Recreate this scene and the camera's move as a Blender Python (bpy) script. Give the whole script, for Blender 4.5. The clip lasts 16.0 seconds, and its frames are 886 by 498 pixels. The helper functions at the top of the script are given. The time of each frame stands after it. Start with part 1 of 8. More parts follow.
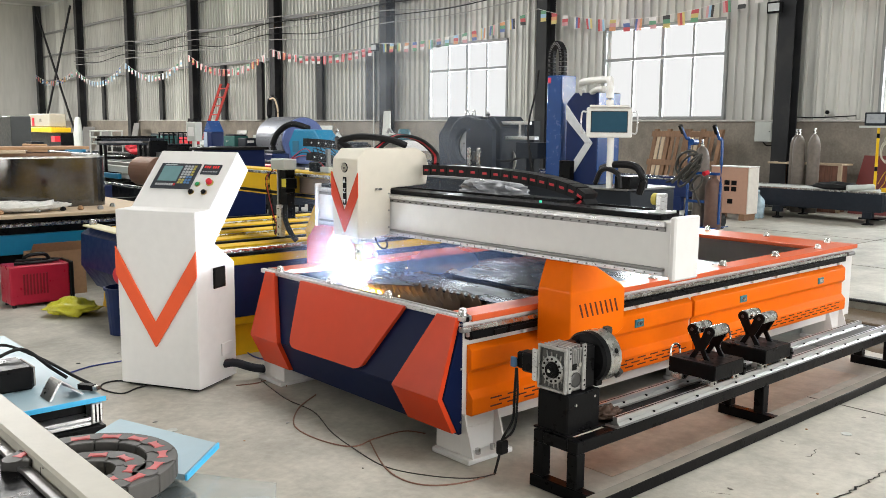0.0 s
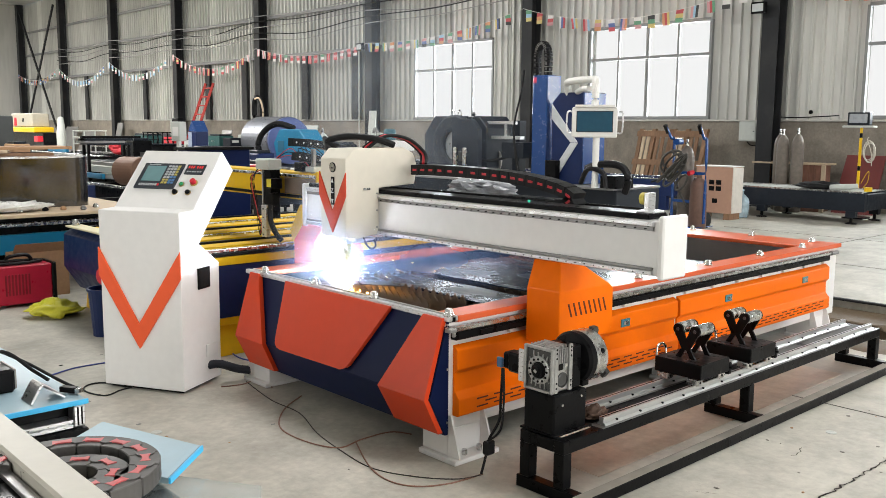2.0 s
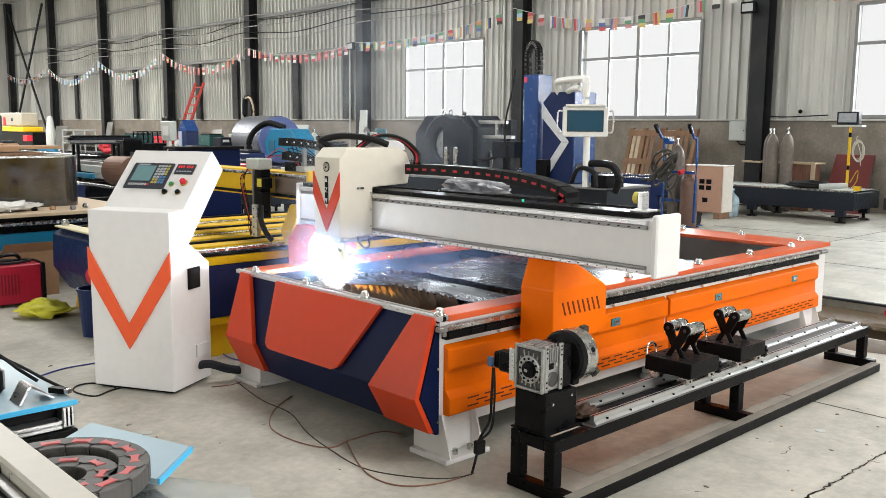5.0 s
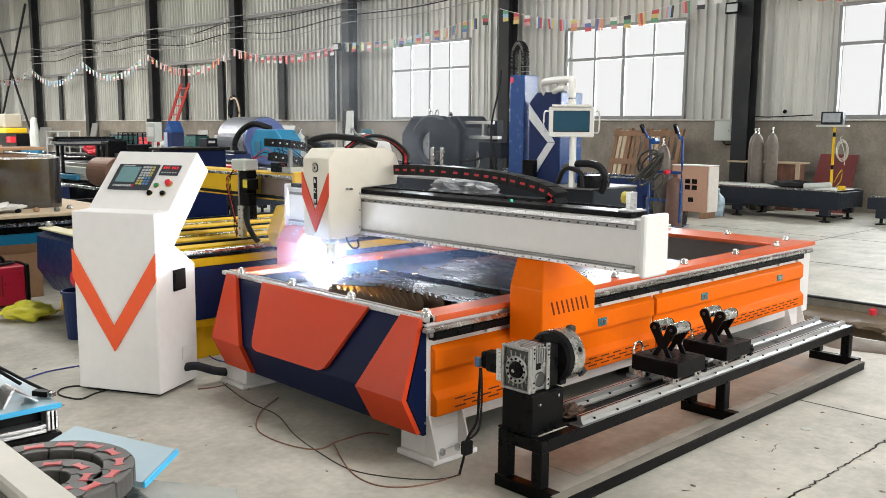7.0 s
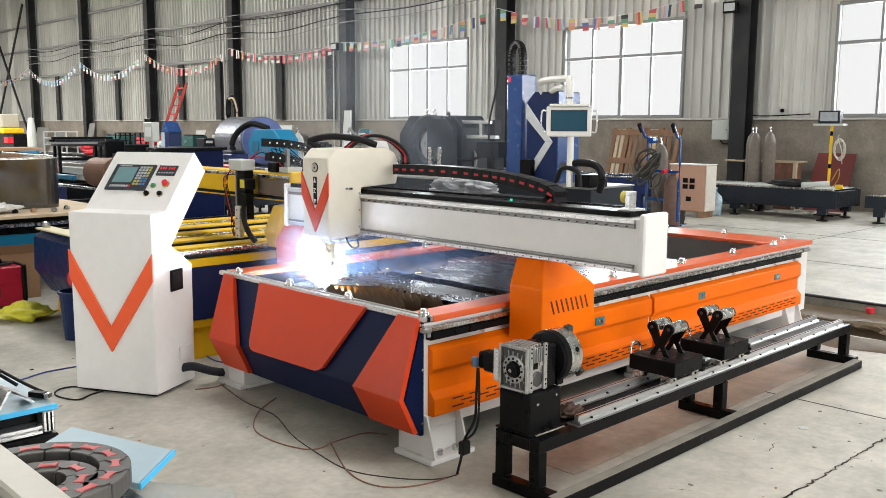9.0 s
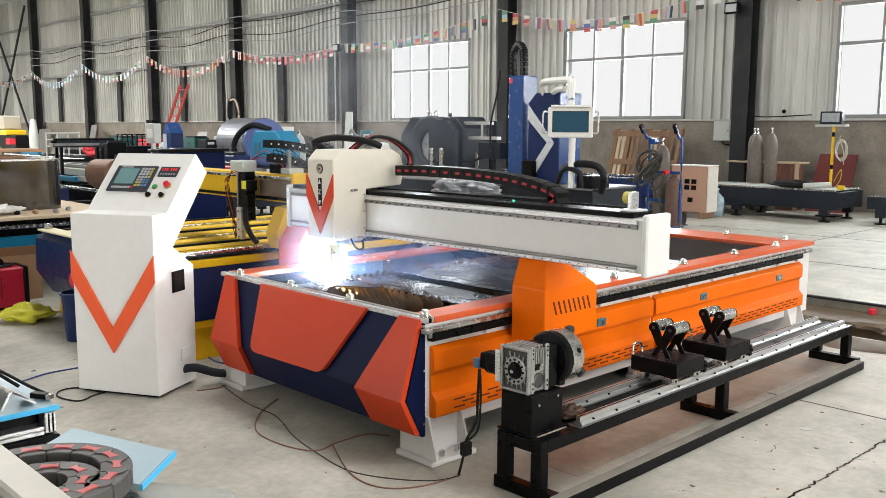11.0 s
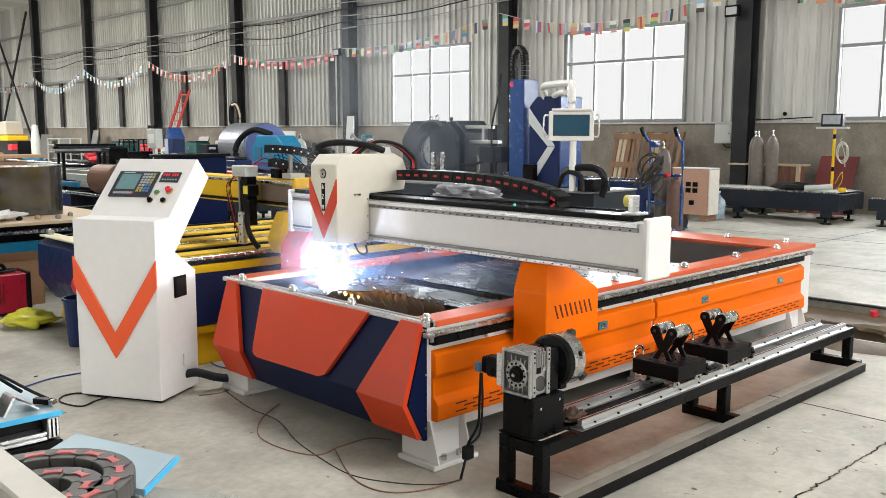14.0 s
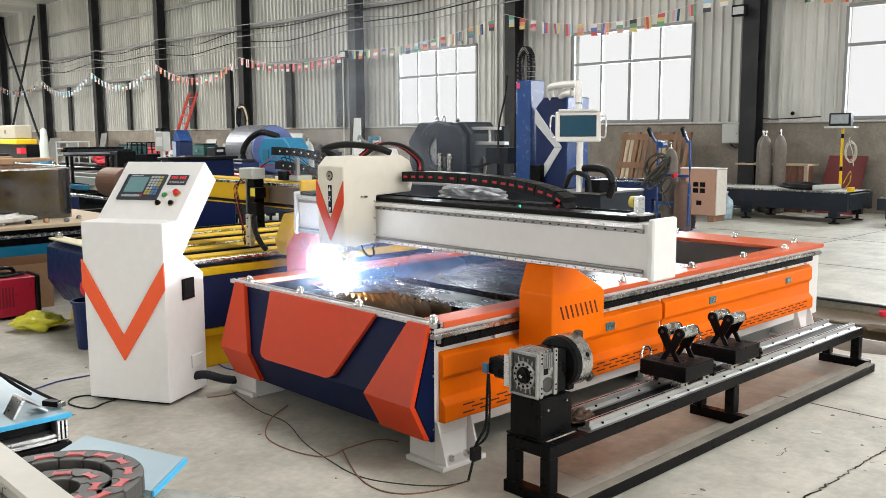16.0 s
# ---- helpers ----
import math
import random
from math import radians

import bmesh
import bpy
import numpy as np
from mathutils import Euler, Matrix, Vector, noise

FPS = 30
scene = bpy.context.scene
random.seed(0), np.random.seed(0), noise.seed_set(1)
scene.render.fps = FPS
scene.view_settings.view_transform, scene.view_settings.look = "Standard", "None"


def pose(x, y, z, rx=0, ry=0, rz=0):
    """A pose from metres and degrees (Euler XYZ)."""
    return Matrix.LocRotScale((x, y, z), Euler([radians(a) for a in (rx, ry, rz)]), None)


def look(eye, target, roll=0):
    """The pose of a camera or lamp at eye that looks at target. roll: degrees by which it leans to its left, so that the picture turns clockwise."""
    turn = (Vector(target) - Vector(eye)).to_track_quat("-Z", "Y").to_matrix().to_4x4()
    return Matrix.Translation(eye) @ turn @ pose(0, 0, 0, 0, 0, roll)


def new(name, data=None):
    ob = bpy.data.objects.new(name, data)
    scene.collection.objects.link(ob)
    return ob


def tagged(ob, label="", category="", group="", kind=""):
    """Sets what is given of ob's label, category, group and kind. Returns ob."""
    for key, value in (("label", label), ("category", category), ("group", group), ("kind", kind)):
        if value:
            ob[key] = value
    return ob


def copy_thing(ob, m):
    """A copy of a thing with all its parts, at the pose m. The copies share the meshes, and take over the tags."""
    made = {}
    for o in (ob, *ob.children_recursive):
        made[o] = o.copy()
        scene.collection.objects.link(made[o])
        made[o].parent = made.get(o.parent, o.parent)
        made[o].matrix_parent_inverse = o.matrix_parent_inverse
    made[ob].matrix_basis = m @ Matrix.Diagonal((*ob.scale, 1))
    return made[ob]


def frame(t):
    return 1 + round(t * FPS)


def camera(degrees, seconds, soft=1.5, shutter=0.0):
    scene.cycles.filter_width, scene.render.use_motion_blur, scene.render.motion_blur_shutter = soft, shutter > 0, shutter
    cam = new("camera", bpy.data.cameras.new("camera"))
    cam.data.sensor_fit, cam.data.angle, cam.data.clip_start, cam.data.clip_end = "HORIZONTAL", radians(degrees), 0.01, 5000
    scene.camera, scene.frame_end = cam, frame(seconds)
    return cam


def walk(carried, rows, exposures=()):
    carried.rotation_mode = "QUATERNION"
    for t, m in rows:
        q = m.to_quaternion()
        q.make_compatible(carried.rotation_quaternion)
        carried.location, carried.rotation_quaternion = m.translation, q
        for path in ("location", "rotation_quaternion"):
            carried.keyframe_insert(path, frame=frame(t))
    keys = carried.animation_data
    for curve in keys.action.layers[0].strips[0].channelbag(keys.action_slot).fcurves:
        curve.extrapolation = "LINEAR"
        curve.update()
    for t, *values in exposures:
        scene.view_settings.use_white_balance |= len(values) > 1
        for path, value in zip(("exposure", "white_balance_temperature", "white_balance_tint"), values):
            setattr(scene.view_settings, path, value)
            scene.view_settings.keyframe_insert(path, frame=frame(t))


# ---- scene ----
cam = camera(53.3, 16.0, soft=0.8)
PATH = [
    (0, (-2.4862, -2.6732, 1.4301), (-1.4038, -1.4612, 1.2054), 0.5),
    (0.5, (-2.4805, -2.6658, 1.4284), (-1.394, -1.458, 1.2029), 0.5),
    (1, (-2.4797, -2.6634, 1.4309), (-1.3874, -1.4604, 1.2046), 0.5),
    (1.5, (-2.4772, -2.6658, 1.4284), (-1.3809, -1.467, 1.2029), 0.5),
    (2, (-2.4772, -2.6634, 1.4293), (-1.376, -1.4694, 1.2046), 0.5),
    (2.5, (-2.4772, -2.6675, 1.4293), (-1.3727, -1.476, 1.2046), 0.4),
    (3, (-2.4756, -2.6658, 1.4276), (-1.3694, -1.4768, 1.2029), 0.4),
    (3.5, (-2.4772, -2.6675, 1.4301), (-1.3686, -1.4801, 1.2046), 0.4),
    (4, (-2.4772, -2.6675, 1.4309), (-1.3678, -1.4809, 1.2054), 0.4),
    (6.5, (-2.4707, -2.6634, 1.4301), (-1.3456, -1.4924, 1.2046), 0.5),
    (7, (-2.4707, -2.6642, 1.4301), (-1.3399, -1.4973, 1.2054), 0.4),
    (7.5, (-2.469, -2.6658, 1.4317), (-1.3358, -1.5014, 1.207), 0.4),
    (8, (-2.4682, -2.665, 1.4301), (-1.3341, -1.5022, 1.207), 0.3),
    (8.5, (-2.4682, -2.6658, 1.4325), (-1.3341, -1.5031, 1.2079), 0.3),
    (9, (-2.4657, -2.665, 1.4309), (-1.3325, -1.5006, 1.2054), 0.3),
    (11.5, (-2.4641, -2.6658, 1.4301), (-1.3341, -1.4981, 1.207), 0.2),
    (12, (-2.4625, -2.6658, 1.4317), (-1.3341, -1.4965, 1.2079), 0.1),
    (12.5, (-2.4657, -2.6691, 1.4309), (-1.3374, -1.4998, 1.2087), 0.1),
    (13, (-2.4657, -2.6716, 1.4309), (-1.3374, -1.5014, 1.2103), 0.1),
    (13.5, (-2.4707, -2.6757, 1.4325), (-1.3415, -1.5063, 1.2136), 0.0),
    (14, (-2.469, -2.6732, 1.4334), (-1.3399, -1.5039, 1.2169), 0.0),
    (14.5, (-2.4682, -2.6699, 1.4334), (-1.3399, -1.4998, 1.2185), -0.1),
    (15, (-2.4666, -2.6732, 1.4334), (-1.3415, -1.4998, 1.2193), -0.1),
    (15.5, (-2.4666, -2.6781, 1.4334), (-1.344, -1.5014, 1.2193), -0.3),
    (16, (-2.4698, -2.6781, 1.4342), (-1.3505, -1.499, 1.2202), -0.3),
]
walk(cam, [(t, look(eye, target, roll)) for t, eye, target, roll in PATH])

U = 0.82      # metres to one unit of the plan below

# ---- light ----
world = bpy.data.worlds.new("world")
scene.world = world
world.use_nodes = True
sky = world.node_tree.nodes.new("ShaderNodeTexSky")
sky.sky_type, sky.sun_disc = "NISHITA", False
sky.sun_elevation, sky.sun_rotation = radians(50), radians(200)
world.node_tree.nodes["Background"].inputs[1].default_value = 0.12
world.node_tree.links.new(sky.outputs[0], world.node_tree.nodes["Background"].inputs[0])
scene.view_settings.exposure = 0.0


COOL = (0.90, 0.96, 1.0)


def opening_lamp(name, at, target, w, h, watts, colour=(1.0, 0.985, 0.96)):
    """Area lamp at a hall opening: daylight at the windows, added light elsewhere."""
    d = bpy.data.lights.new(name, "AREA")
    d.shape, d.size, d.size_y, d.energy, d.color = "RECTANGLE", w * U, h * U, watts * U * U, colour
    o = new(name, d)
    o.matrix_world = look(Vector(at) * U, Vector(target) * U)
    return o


WALL_X = 16.5
BAY = 7.27
WINDOWS = [(4.72, 1.15), (12.05, 8.44), (19.33, 15.77)]      # y from, y to
SILL, HEAD, RAIL_Z = 2.03, 4.37, 3.56
# The windows in view, plus an unseen fourth that carries on the row.
for y1, y0 in WINDOWS + [(-2.6, -6.2)]:
    opening_lamp("window_daylight", (WALL_X + 0.5, (y0 + y1) / 2, 3.2), (0, (y0 + y1) / 2, 2.2), 2.6, 2.5, 500, COOL)
# Roof strips are unseen; lamp power is set to brighten each stretch of hall.
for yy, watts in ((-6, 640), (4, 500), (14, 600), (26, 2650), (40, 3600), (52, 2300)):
    opening_lamp("assumed_roof_light", (3.5, yy, 9.0), (3.5, yy, 0), 3.0, 7.0, watts)
# Unseen openings behind the camera, added for lamps that fill the front faces.
BACK_FILL_OPENINGS = [(-5.0, -1.4), (2.3, 5.9), (9.6, 13.2)]
for y0, y1 in BACK_FILL_OPENINGS:
    opening_lamp("window_daylight", (-14.4, (y0 + y1) / 2, 3.2), (0, (y0 + y1) / 2, 2.0), 3.4, 2.3, 300)
# Gate out of view, assumed from the brighter faces on this side.
opening_lamp("assumed_gate_light", (2.0, -15.6, 2.6), (2.0, 0, 2.0), 9.0, 4.6, 1600)

# ---- materials ----
MATS = {}


def mat(name, col, rough=0.5, metal=0.0, vary=0.12, grain=18.0, big=1.3, bump=0.15, bump_scale=60.0, emit=0.0, dirt=0.0, dirt_col=(0.12, 0.10, 0.08), coat=0.0, stretch=(1, 1, 1), spec=0.35):
    """Painted, cast or bare surface with grain, blotches, relief and worn gloss."""
    if name in MATS:
        return MATS[name]
    m = bpy.data.materials.new(name)
    m.use_nodes = True
    nt = m.node_tree
    N, L = nt.nodes, nt.links
    b = N["Principled BSDF"]
    tc = N.new("ShaderNodeTexCoord")
    mp = N.new("ShaderNodeMapping")
    mp.inputs["Scale"].default_value = stretch
    L.new(tc.outputs["Object"], mp.inputs["Vector"])
    n1, n2, n3 = (N.new("ShaderNodeTexNoise") for _ in range(3))
    for n, s, d in ((n1, grain, 4), (n2, big, 5), (n3, bump_scale, 3)):
        n.inputs["Scale"].default_value, n.inputs["Detail"].default_value = s, d
        L.new(mp.outputs[0], n.inputs["Vector"])
    add = N.new("ShaderNodeMath")
    add.operation = "ADD"
    L.new(n1.outputs["Fac"], add.inputs[0]), L.new(n2.outputs["Fac"], add.inputs[1])
    rng = N.new("ShaderNodeMapRange")
    rng.inputs["From Min"].default_value, rng.inputs["From Max"].default_value = 0.6, 1.4
    rng.inputs["To Min"].default_value, rng.inputs["To Max"].default_value = 1 - vary, 1 + vary
    L.new(add.outputs[0], rng.inputs["Value"])
    mul = N.new("ShaderNodeMix")
    mul.data_type, mul.blend_type = "RGBA", "MULTIPLY"
    mul.inputs["Factor"].default_value = 1
    mul.inputs[6].default_value = (*col, 1)
    L.new(rng.outputs[0], mul.inputs[7])
    out = mul.outputs[2]
    if dirt:
        ramp = N.new("ShaderNodeMapRange")
        ramp.inputs["From Min"].default_value, ramp.inputs["From Max"].default_value = 0.52, 0.75
        ramp.inputs["To Max"].default_value = dirt
        L.new(n2.outputs["Fac"], ramp.inputs["Value"])
        dm = N.new("ShaderNodeMix")
        dm.data_type = "RGBA"
        L.new(ramp.outputs[0], dm.inputs["Factor"])
        L.new(out, dm.inputs[6])
        dm.inputs[7].default_value = (*dirt_col, 1)
        out = dm.outputs[2]
    L.new(out, b.inputs["Base Color"])
    rr = N.new("ShaderNodeMapRange")
    rr.inputs["From Min"].default_value, rr.inputs["From Max"].default_value = 0.3, 0.7
    rr.inputs["To Min"].default_value, rr.inputs["To Max"].default_value = max(0.03, rough - (0.1 if vary > 0.08 else 0.02)), min(1, rough + (0.1 if vary > 0.08 else 0.02))
    L.new(n1.outputs["Fac"], rr.inputs["Value"])
    L.new(rr.outputs[0], b.inputs["Roughness"])
    b.inputs["Metallic"].default_value = metal
    b.inputs["Coat Weight"].default_value = coat * 0.4
    b.inputs["Specular IOR Level"].default_value = spec
    b.inputs["Coat Roughness"].default_value = 0.15
    if bump:
        bp = N.new("ShaderNodeBump")
        bp.inputs["Strength"].default_value, bp.inputs["Distance"].default_value = bump, 0.004
        L.new(n3.outputs["Fac"], bp.inputs["Height"])
        L.new(bp.outputs[0], b.inputs["Normal"])
    if emit:
        b.inputs["Emission Color"].default_value = (*col, 1)
        b.inputs["Emission Strength"].default_value = emit
    MATS[name] = m
    return m


ORANGE = mat("orange_powder_coat", (0.80, 0.146, 0.001), 0.34, vary=0.06, bump=0.05, bump_scale=220, spec=0.14)
RED_ORANGE = mat("red_orange_powder_coat", (0.60, 0.052, 0.012), 0.34, vary=0.05, bump=0.0, bump_scale=220, coat=0.05, spec=0.25)
FLANGE = mat("salmon_red_paint", (0.60, 0.10, 0.028), 0.3, vary=0.08, bump=0.0, bump_scale=200, coat=0.2, dirt=0.15, dirt_col=(0.42, 0.11, 0.04))
NAVY = mat("navy_powder_coat", (0.005, 0.010, 0.042), 0.3, vary=0.08, bump=0.0, spec=0.1)
BLUE = mat("blue_machine_paint", (0.009, 0.052, 0.20), 0.26, vary=0.06, dirt=0.03, spec=0.5, coat=0.9)
DEEP = mat("deep_blue_paint", (0.007, 0.018, 0.075), 0.4, vary=0.15, dirt=0.15, spec=0.25)
WHITE = mat("white_powder_coat", (0.71, 0.70, 0.685), 0.4, vary=0.045, bump=0.05, bump_scale=240, coat=0.1)
CREAM = mat("cream_powder_coat", (0.70, 0.655, 0.56), 0.42, vary=0.05, bump=0.05, bump_scale=240)
ALU = mat("brushed_aluminium", (0.66, 0.66, 0.67), 0.34, 0.9, vary=0.1, grain=40, stretch=(1, 1, 8))
RAIL = mat("ground_rail_steel", (0.62, 0.62, 0.61), 0.32, 0.8, vary=0.06, grain=20, stretch=(0.2, 1, 1))
STEEL = mat("bright_steel", (0.58, 0.58, 0.57), 0.25, 1.0, vary=0.14, grain=30)
DULL = mat("dull_mill_steel", (0.26, 0.255, 0.25), 0.42, 0.85, vary=0.3, grain=9, dirt=0.5, dirt_col=(0.10, 0.07, 0.05))
SHEET = mat("dark_hot_rolled_sheet", (0.016, 0.021, 0.032), 0.26, 0.28, bump=0.25, bump_scale=4.0, vary=0.5, grain=6, big=2.2, dirt=0.35, dirt_col=(0.045, 0.045, 0.048), stretch=(1, 0.4, 1), spec=0.15)
RUST = mat("rusty_sawtooth_steel", (0.13, 0.085, 0.055), 0.62, 0.5, vary=0.4, grain=22, dirt=0.6, dirt_col=(0.05, 0.04, 0.035))
BLACK = mat("black_machine_paint", (0.005, 0.005, 0.0055), 0.34, vary=0.3, dirt=0.10, dirt_col=(0.022, 0.021, 0.02), spec=0.09)
RUBBER = mat("black_rubber", (0.010, 0.010, 0.0105), 0.6, vary=0.2, spec=0.2)
PLASTIC = mat("black_chain_plastic", (0.008, 0.008, 0.009), 0.4, vary=0.2, spec=0.15)
CHAIN_RED = mat("red_chain_inlay", (0.48, 0.02, 0.03), 0.45, vary=0.1)
DARKGREY = mat("dark_grey_bench_paint", (0.014, 0.018, 0.025), 0.42, vary=0.25, dirt=0.25, dirt_col=(0.045, 0.047, 0.05), spec=0.2)
GREYBOX = mat("grey_enclosure_paint", (0.46, 0.48, 0.45), 0.45, vary=0.06)
YELLOW = mat("yellow_machine_paint", (0.72, 0.45, 0.008), 0.4, vary=0.1, dirt=0.12, spec=0.3)
CYAN = mat("cyan_machine_paint", (0.005, 0.18, 0.34), 0.4, vary=0.1, dirt=0.1)
COLUMN = mat("dark_grey_column_paint", (0.020, 0.021, 0.023), 0.55, vary=0.25, dirt=0.3, dirt_col=(0.09, 0.085, 0.075), spec=0.25)
GIRT = mat("grey_girt_steel", (0.22, 0.22, 0.22), 0.55, 0.2, vary=0.2, dirt=0.3)
CASTALU = mat("cast_aluminium", (0.40, 0.40, 0.39), 0.36, 0.75, vary=0.3, grain=60, bump=0.3, bump_scale=150, dirt=0.4, dirt_col=(0.16, 0.155, 0.15))
PIPE_WHITE = mat("white_pipe_paint", (0.60, 0.60, 0.575), 0.4, vary=0.05)
CAST = mat("dark_cast_metal", (0.07, 0.07, 0.068), 0.4, 0.6, vary=0.3)
RED = mat("red_plastic", (0.55, 0.02, 0.035), 0.4, vary=0.1)
CARD = mat("brown_cardboard", (0.36, 0.215, 0.12), 0.85, vary=0.14, grain=40, bump=0.3)
WOOD = mat("raw_pallet_wood", (0.21, 0.12, 0.07), 0.75, vary=0.35, grain=14, stretch=(3, 3, 0.5), bump=0.4)
PALEWOOD = mat("pale_plywood", (0.50, 0.39, 0.27), 0.75, vary=0.16, grain=12, dirt=0.2)
GAS_GREY = mat("grey_gas_cylinder_paint", (0.15, 0.127, 0.108), 0.45, vary=0.25, dirt=0.4)
GAS_BROWN = mat("brown_gas_cylinder_paint", (0.13, 0.075, 0.058), 0.5, vary=0.25, dirt=0.3)
BRASS = mat("brass_valve", (0.55, 0.42, 0.2), 0.3, 1.0)
FILM = mat("blue_protective_film", (0.33, 0.46, 0.53), 0.42, vary=0.16, grain=7, dirt=0.5, dirt_col=(0.44, 0.47, 0.48))
FILM_EDGE = mat("bright_blue_film_edge", (0.06, 0.48, 0.82), 0.35, vary=0.06)
YELLOW_BAG = mat("yellow_plastic_bag", (0.62, 0.58, 0.05), 0.35, vary=0.2, grain=10, bump=0.6, bump_scale=25)
SCREEN = mat("dark_lcd_screen", (0.018, 0.06, 0.095), 0.12, vary=0.1, bump=0)
LCD = mat("lit_grey_lcd", (0.11, 0.20, 0.21), 0.2, vary=0.08, bump=0, emit=0.25)
KEY_Y = mat("yellow_keys", (0.40, 0.34, 0.09), 0.5, vary=0.1)
KEY_G = mat("pale_grey_keys", (0.36, 0.38, 0.39), 0.5, vary=0.1)
KEY_B = mat("blue_keys", (0.08, 0.18, 0.36), 0.5, vary=0.1)
GREEN = mat("green_button", (0.02, 0.25, 0.08), 0.35)
LED = mat("red_led_digits", (0.9, 0.03, 0.03), 0.4, bump=0, emit=0.25)
GREEN_LED = mat("green_led", (0.05, 0.55, 0.35), 0.4, bump=0, emit=0.8)
# Dark colour that paints the shade inside slots.
SLOT_SHADE = mat("dark_slot_shadow", (0.09, 0.012, 0.006), 0.7, vary=0.1)
ARC = mat("white_plasma_arc", (0.78, 0.87, 1.0), 0.5, bump=0, emit=2100)
SPARK = mat("hot_metal_spark", (1.0, 0.62, 0.25), 0.5, bump=0, emit=7)


def see_through(name, col, clear, rough=0.6):
    """Thin clear or hazy sheet: part light passes, part is scattered."""
    m = bpy.data.materials.new(name)
    m.use_nodes = True
    nt = m.node_tree
    b = nt.nodes["Principled BSDF"]
    b.inputs["Base Color"].default_value, b.inputs["Roughness"].default_value = (*col, 1), rough
    t = nt.nodes.new("ShaderNodeBsdfTransparent")
    mx = nt.nodes.new("ShaderNodeMixShader")
    tc, ns, mr = nt.nodes.new("ShaderNodeTexCoord"), nt.nodes.new("ShaderNodeTexNoise"), nt.nodes.new("ShaderNodeMapRange")
    ns.inputs["Scale"].default_value, ns.inputs["Detail"].default_value = 5, 4
    mr.inputs["From Min"].default_value, mr.inputs["From Max"].default_value = 0.3, 0.7
    mr.inputs["To Min"].default_value, mr.inputs["To Max"].default_value = max(0, 1 - (1 - clear) * 1.8), 1 - (1 - clear) * 0.2
    nt.links.new(tc.outputs["Object"], ns.inputs["Vector"])
    nt.links.new(ns.outputs["Fac"], mr.inputs["Value"])
    nt.links.new(mr.outputs[0], mx.inputs[0])
    nt.links.new(b.outputs[0], mx.inputs[1]), nt.links.new(t.outputs[0], mx.inputs[2])
    nt.links.new(mx.outputs[0], nt.nodes["Material Output"].inputs[0])
    return m


def glowing(name, col, emit):
    """Glare specks: too small to light the hall, so they are only seen, not sampled as lamps."""
    m = mat(name, col, 0.6, bump=0, emit=emit)
    m.cycles.emission_sampling = "NONE"
    return m




def smoke_material(name, col, dense, ragged):
    """Thin veil of smoke: scatters a little light, thins out towards the veil's rim and in wisps."""
    m = bpy.data.materials.new(name)
    m.use_nodes = True
    nt = m.node_tree
    N, L = nt.nodes, nt.links
    N.remove(N["Principled BSDF"])
    dif, tra, clear, both, out = N.new("ShaderNodeBsdfDiffuse"), N.new("ShaderNodeBsdfTranslucent"), N.new("ShaderNodeBsdfTransparent"), N.new("ShaderNodeMixShader"), N.new("ShaderNodeMixShader")
    dif.inputs[0].default_value = tra.inputs[0].default_value = (*col, 1)
    L.new(dif.outputs[0], both.inputs[1]), L.new(tra.outputs[0], both.inputs[2])
    tc, sub, ln = N.new("ShaderNodeTexCoord"), N.new("ShaderNodeVectorMath"), N.new("ShaderNodeVectorMath")
    sub.operation, ln.operation = "SUBTRACT", "LENGTH"
    sub.inputs[1].default_value = (0.5, 0.5, 0)
    L.new(tc.outputs["UV"], sub.inputs[0]), L.new(sub.outputs[0], ln.inputs[0])
    rim = N.new("ShaderNodeMapRange")
    rim.interpolation_type = "SMOOTHERSTEP"
    for k, v in (("From Min", 0.02), ("From Max", 0.5), ("To Min", 1.0), ("To Max", 0.0)):
        rim.inputs[k].default_value = v
    L.new(ln.outputs["Value"], rim.inputs["Value"])
    ns, wisp = N.new("ShaderNodeTexNoise"), N.new("ShaderNodeMapRange")
    ns.inputs["Scale"].default_value, ns.inputs["Detail"].default_value, ns.inputs["Distortion"].default_value = 3.2, 3, 0.6
    for k, v in (("From Min", 0.3), ("From Max", 0.7), ("To Min", (1 - ragged) * dense), ("To Max", dense)):
        wisp.inputs[k].default_value = v
    L.new(tc.outputs["Object"], ns.inputs["Vector"]), L.new(ns.outputs["Fac"], wisp.inputs["Value"])
    mul = N.new("ShaderNodeMath")
    mul.operation = "MULTIPLY"
    L.new(rim.outputs[0], mul.inputs[0]), L.new(wisp.outputs[0], mul.inputs[1])
    L.new(mul.outputs[0], out.inputs[0]), L.new(clear.outputs[0], out.inputs[1]), L.new(both.outputs[0], out.inputs[2])
    L.new(out.outputs[0], N["Material Output"].inputs[0])
    return m


# Close veils: smoke whose bright haze also stands in for the arc's glare.
GLOW_SMOKE = smoke_material("cutting_smoke_and_arc_glare", (0.62, 0.76, 1.0), 0.17, 0.5)
LOW_SMOKE = smoke_material("low_drifting_blue_smoke", (0.36, 0.55, 1.0), 0.55, 0.7)
PLUME_SMOKE = smoke_material("faint_rising_smoke", (0.72, 0.82, 0.95), 0.17, 0.8)
# Emissive specks that stand in for the soft glare of the arc.
ARC_GLARE = glowing("white_arc_glare", (0.95, 0.97, 1.0), 4.0)
# Glow added low between the slats, to light their teeth yellow.
SLAT_GLOW = mat("yellow_slat_glow", (1.0, 0.50, 0.08), 0.6, bump=0, emit=60)
CLEAR_PLASTIC = see_through("clear_blue_plastic", (0.45, 0.6, 0.68), 0.45, 0.15)
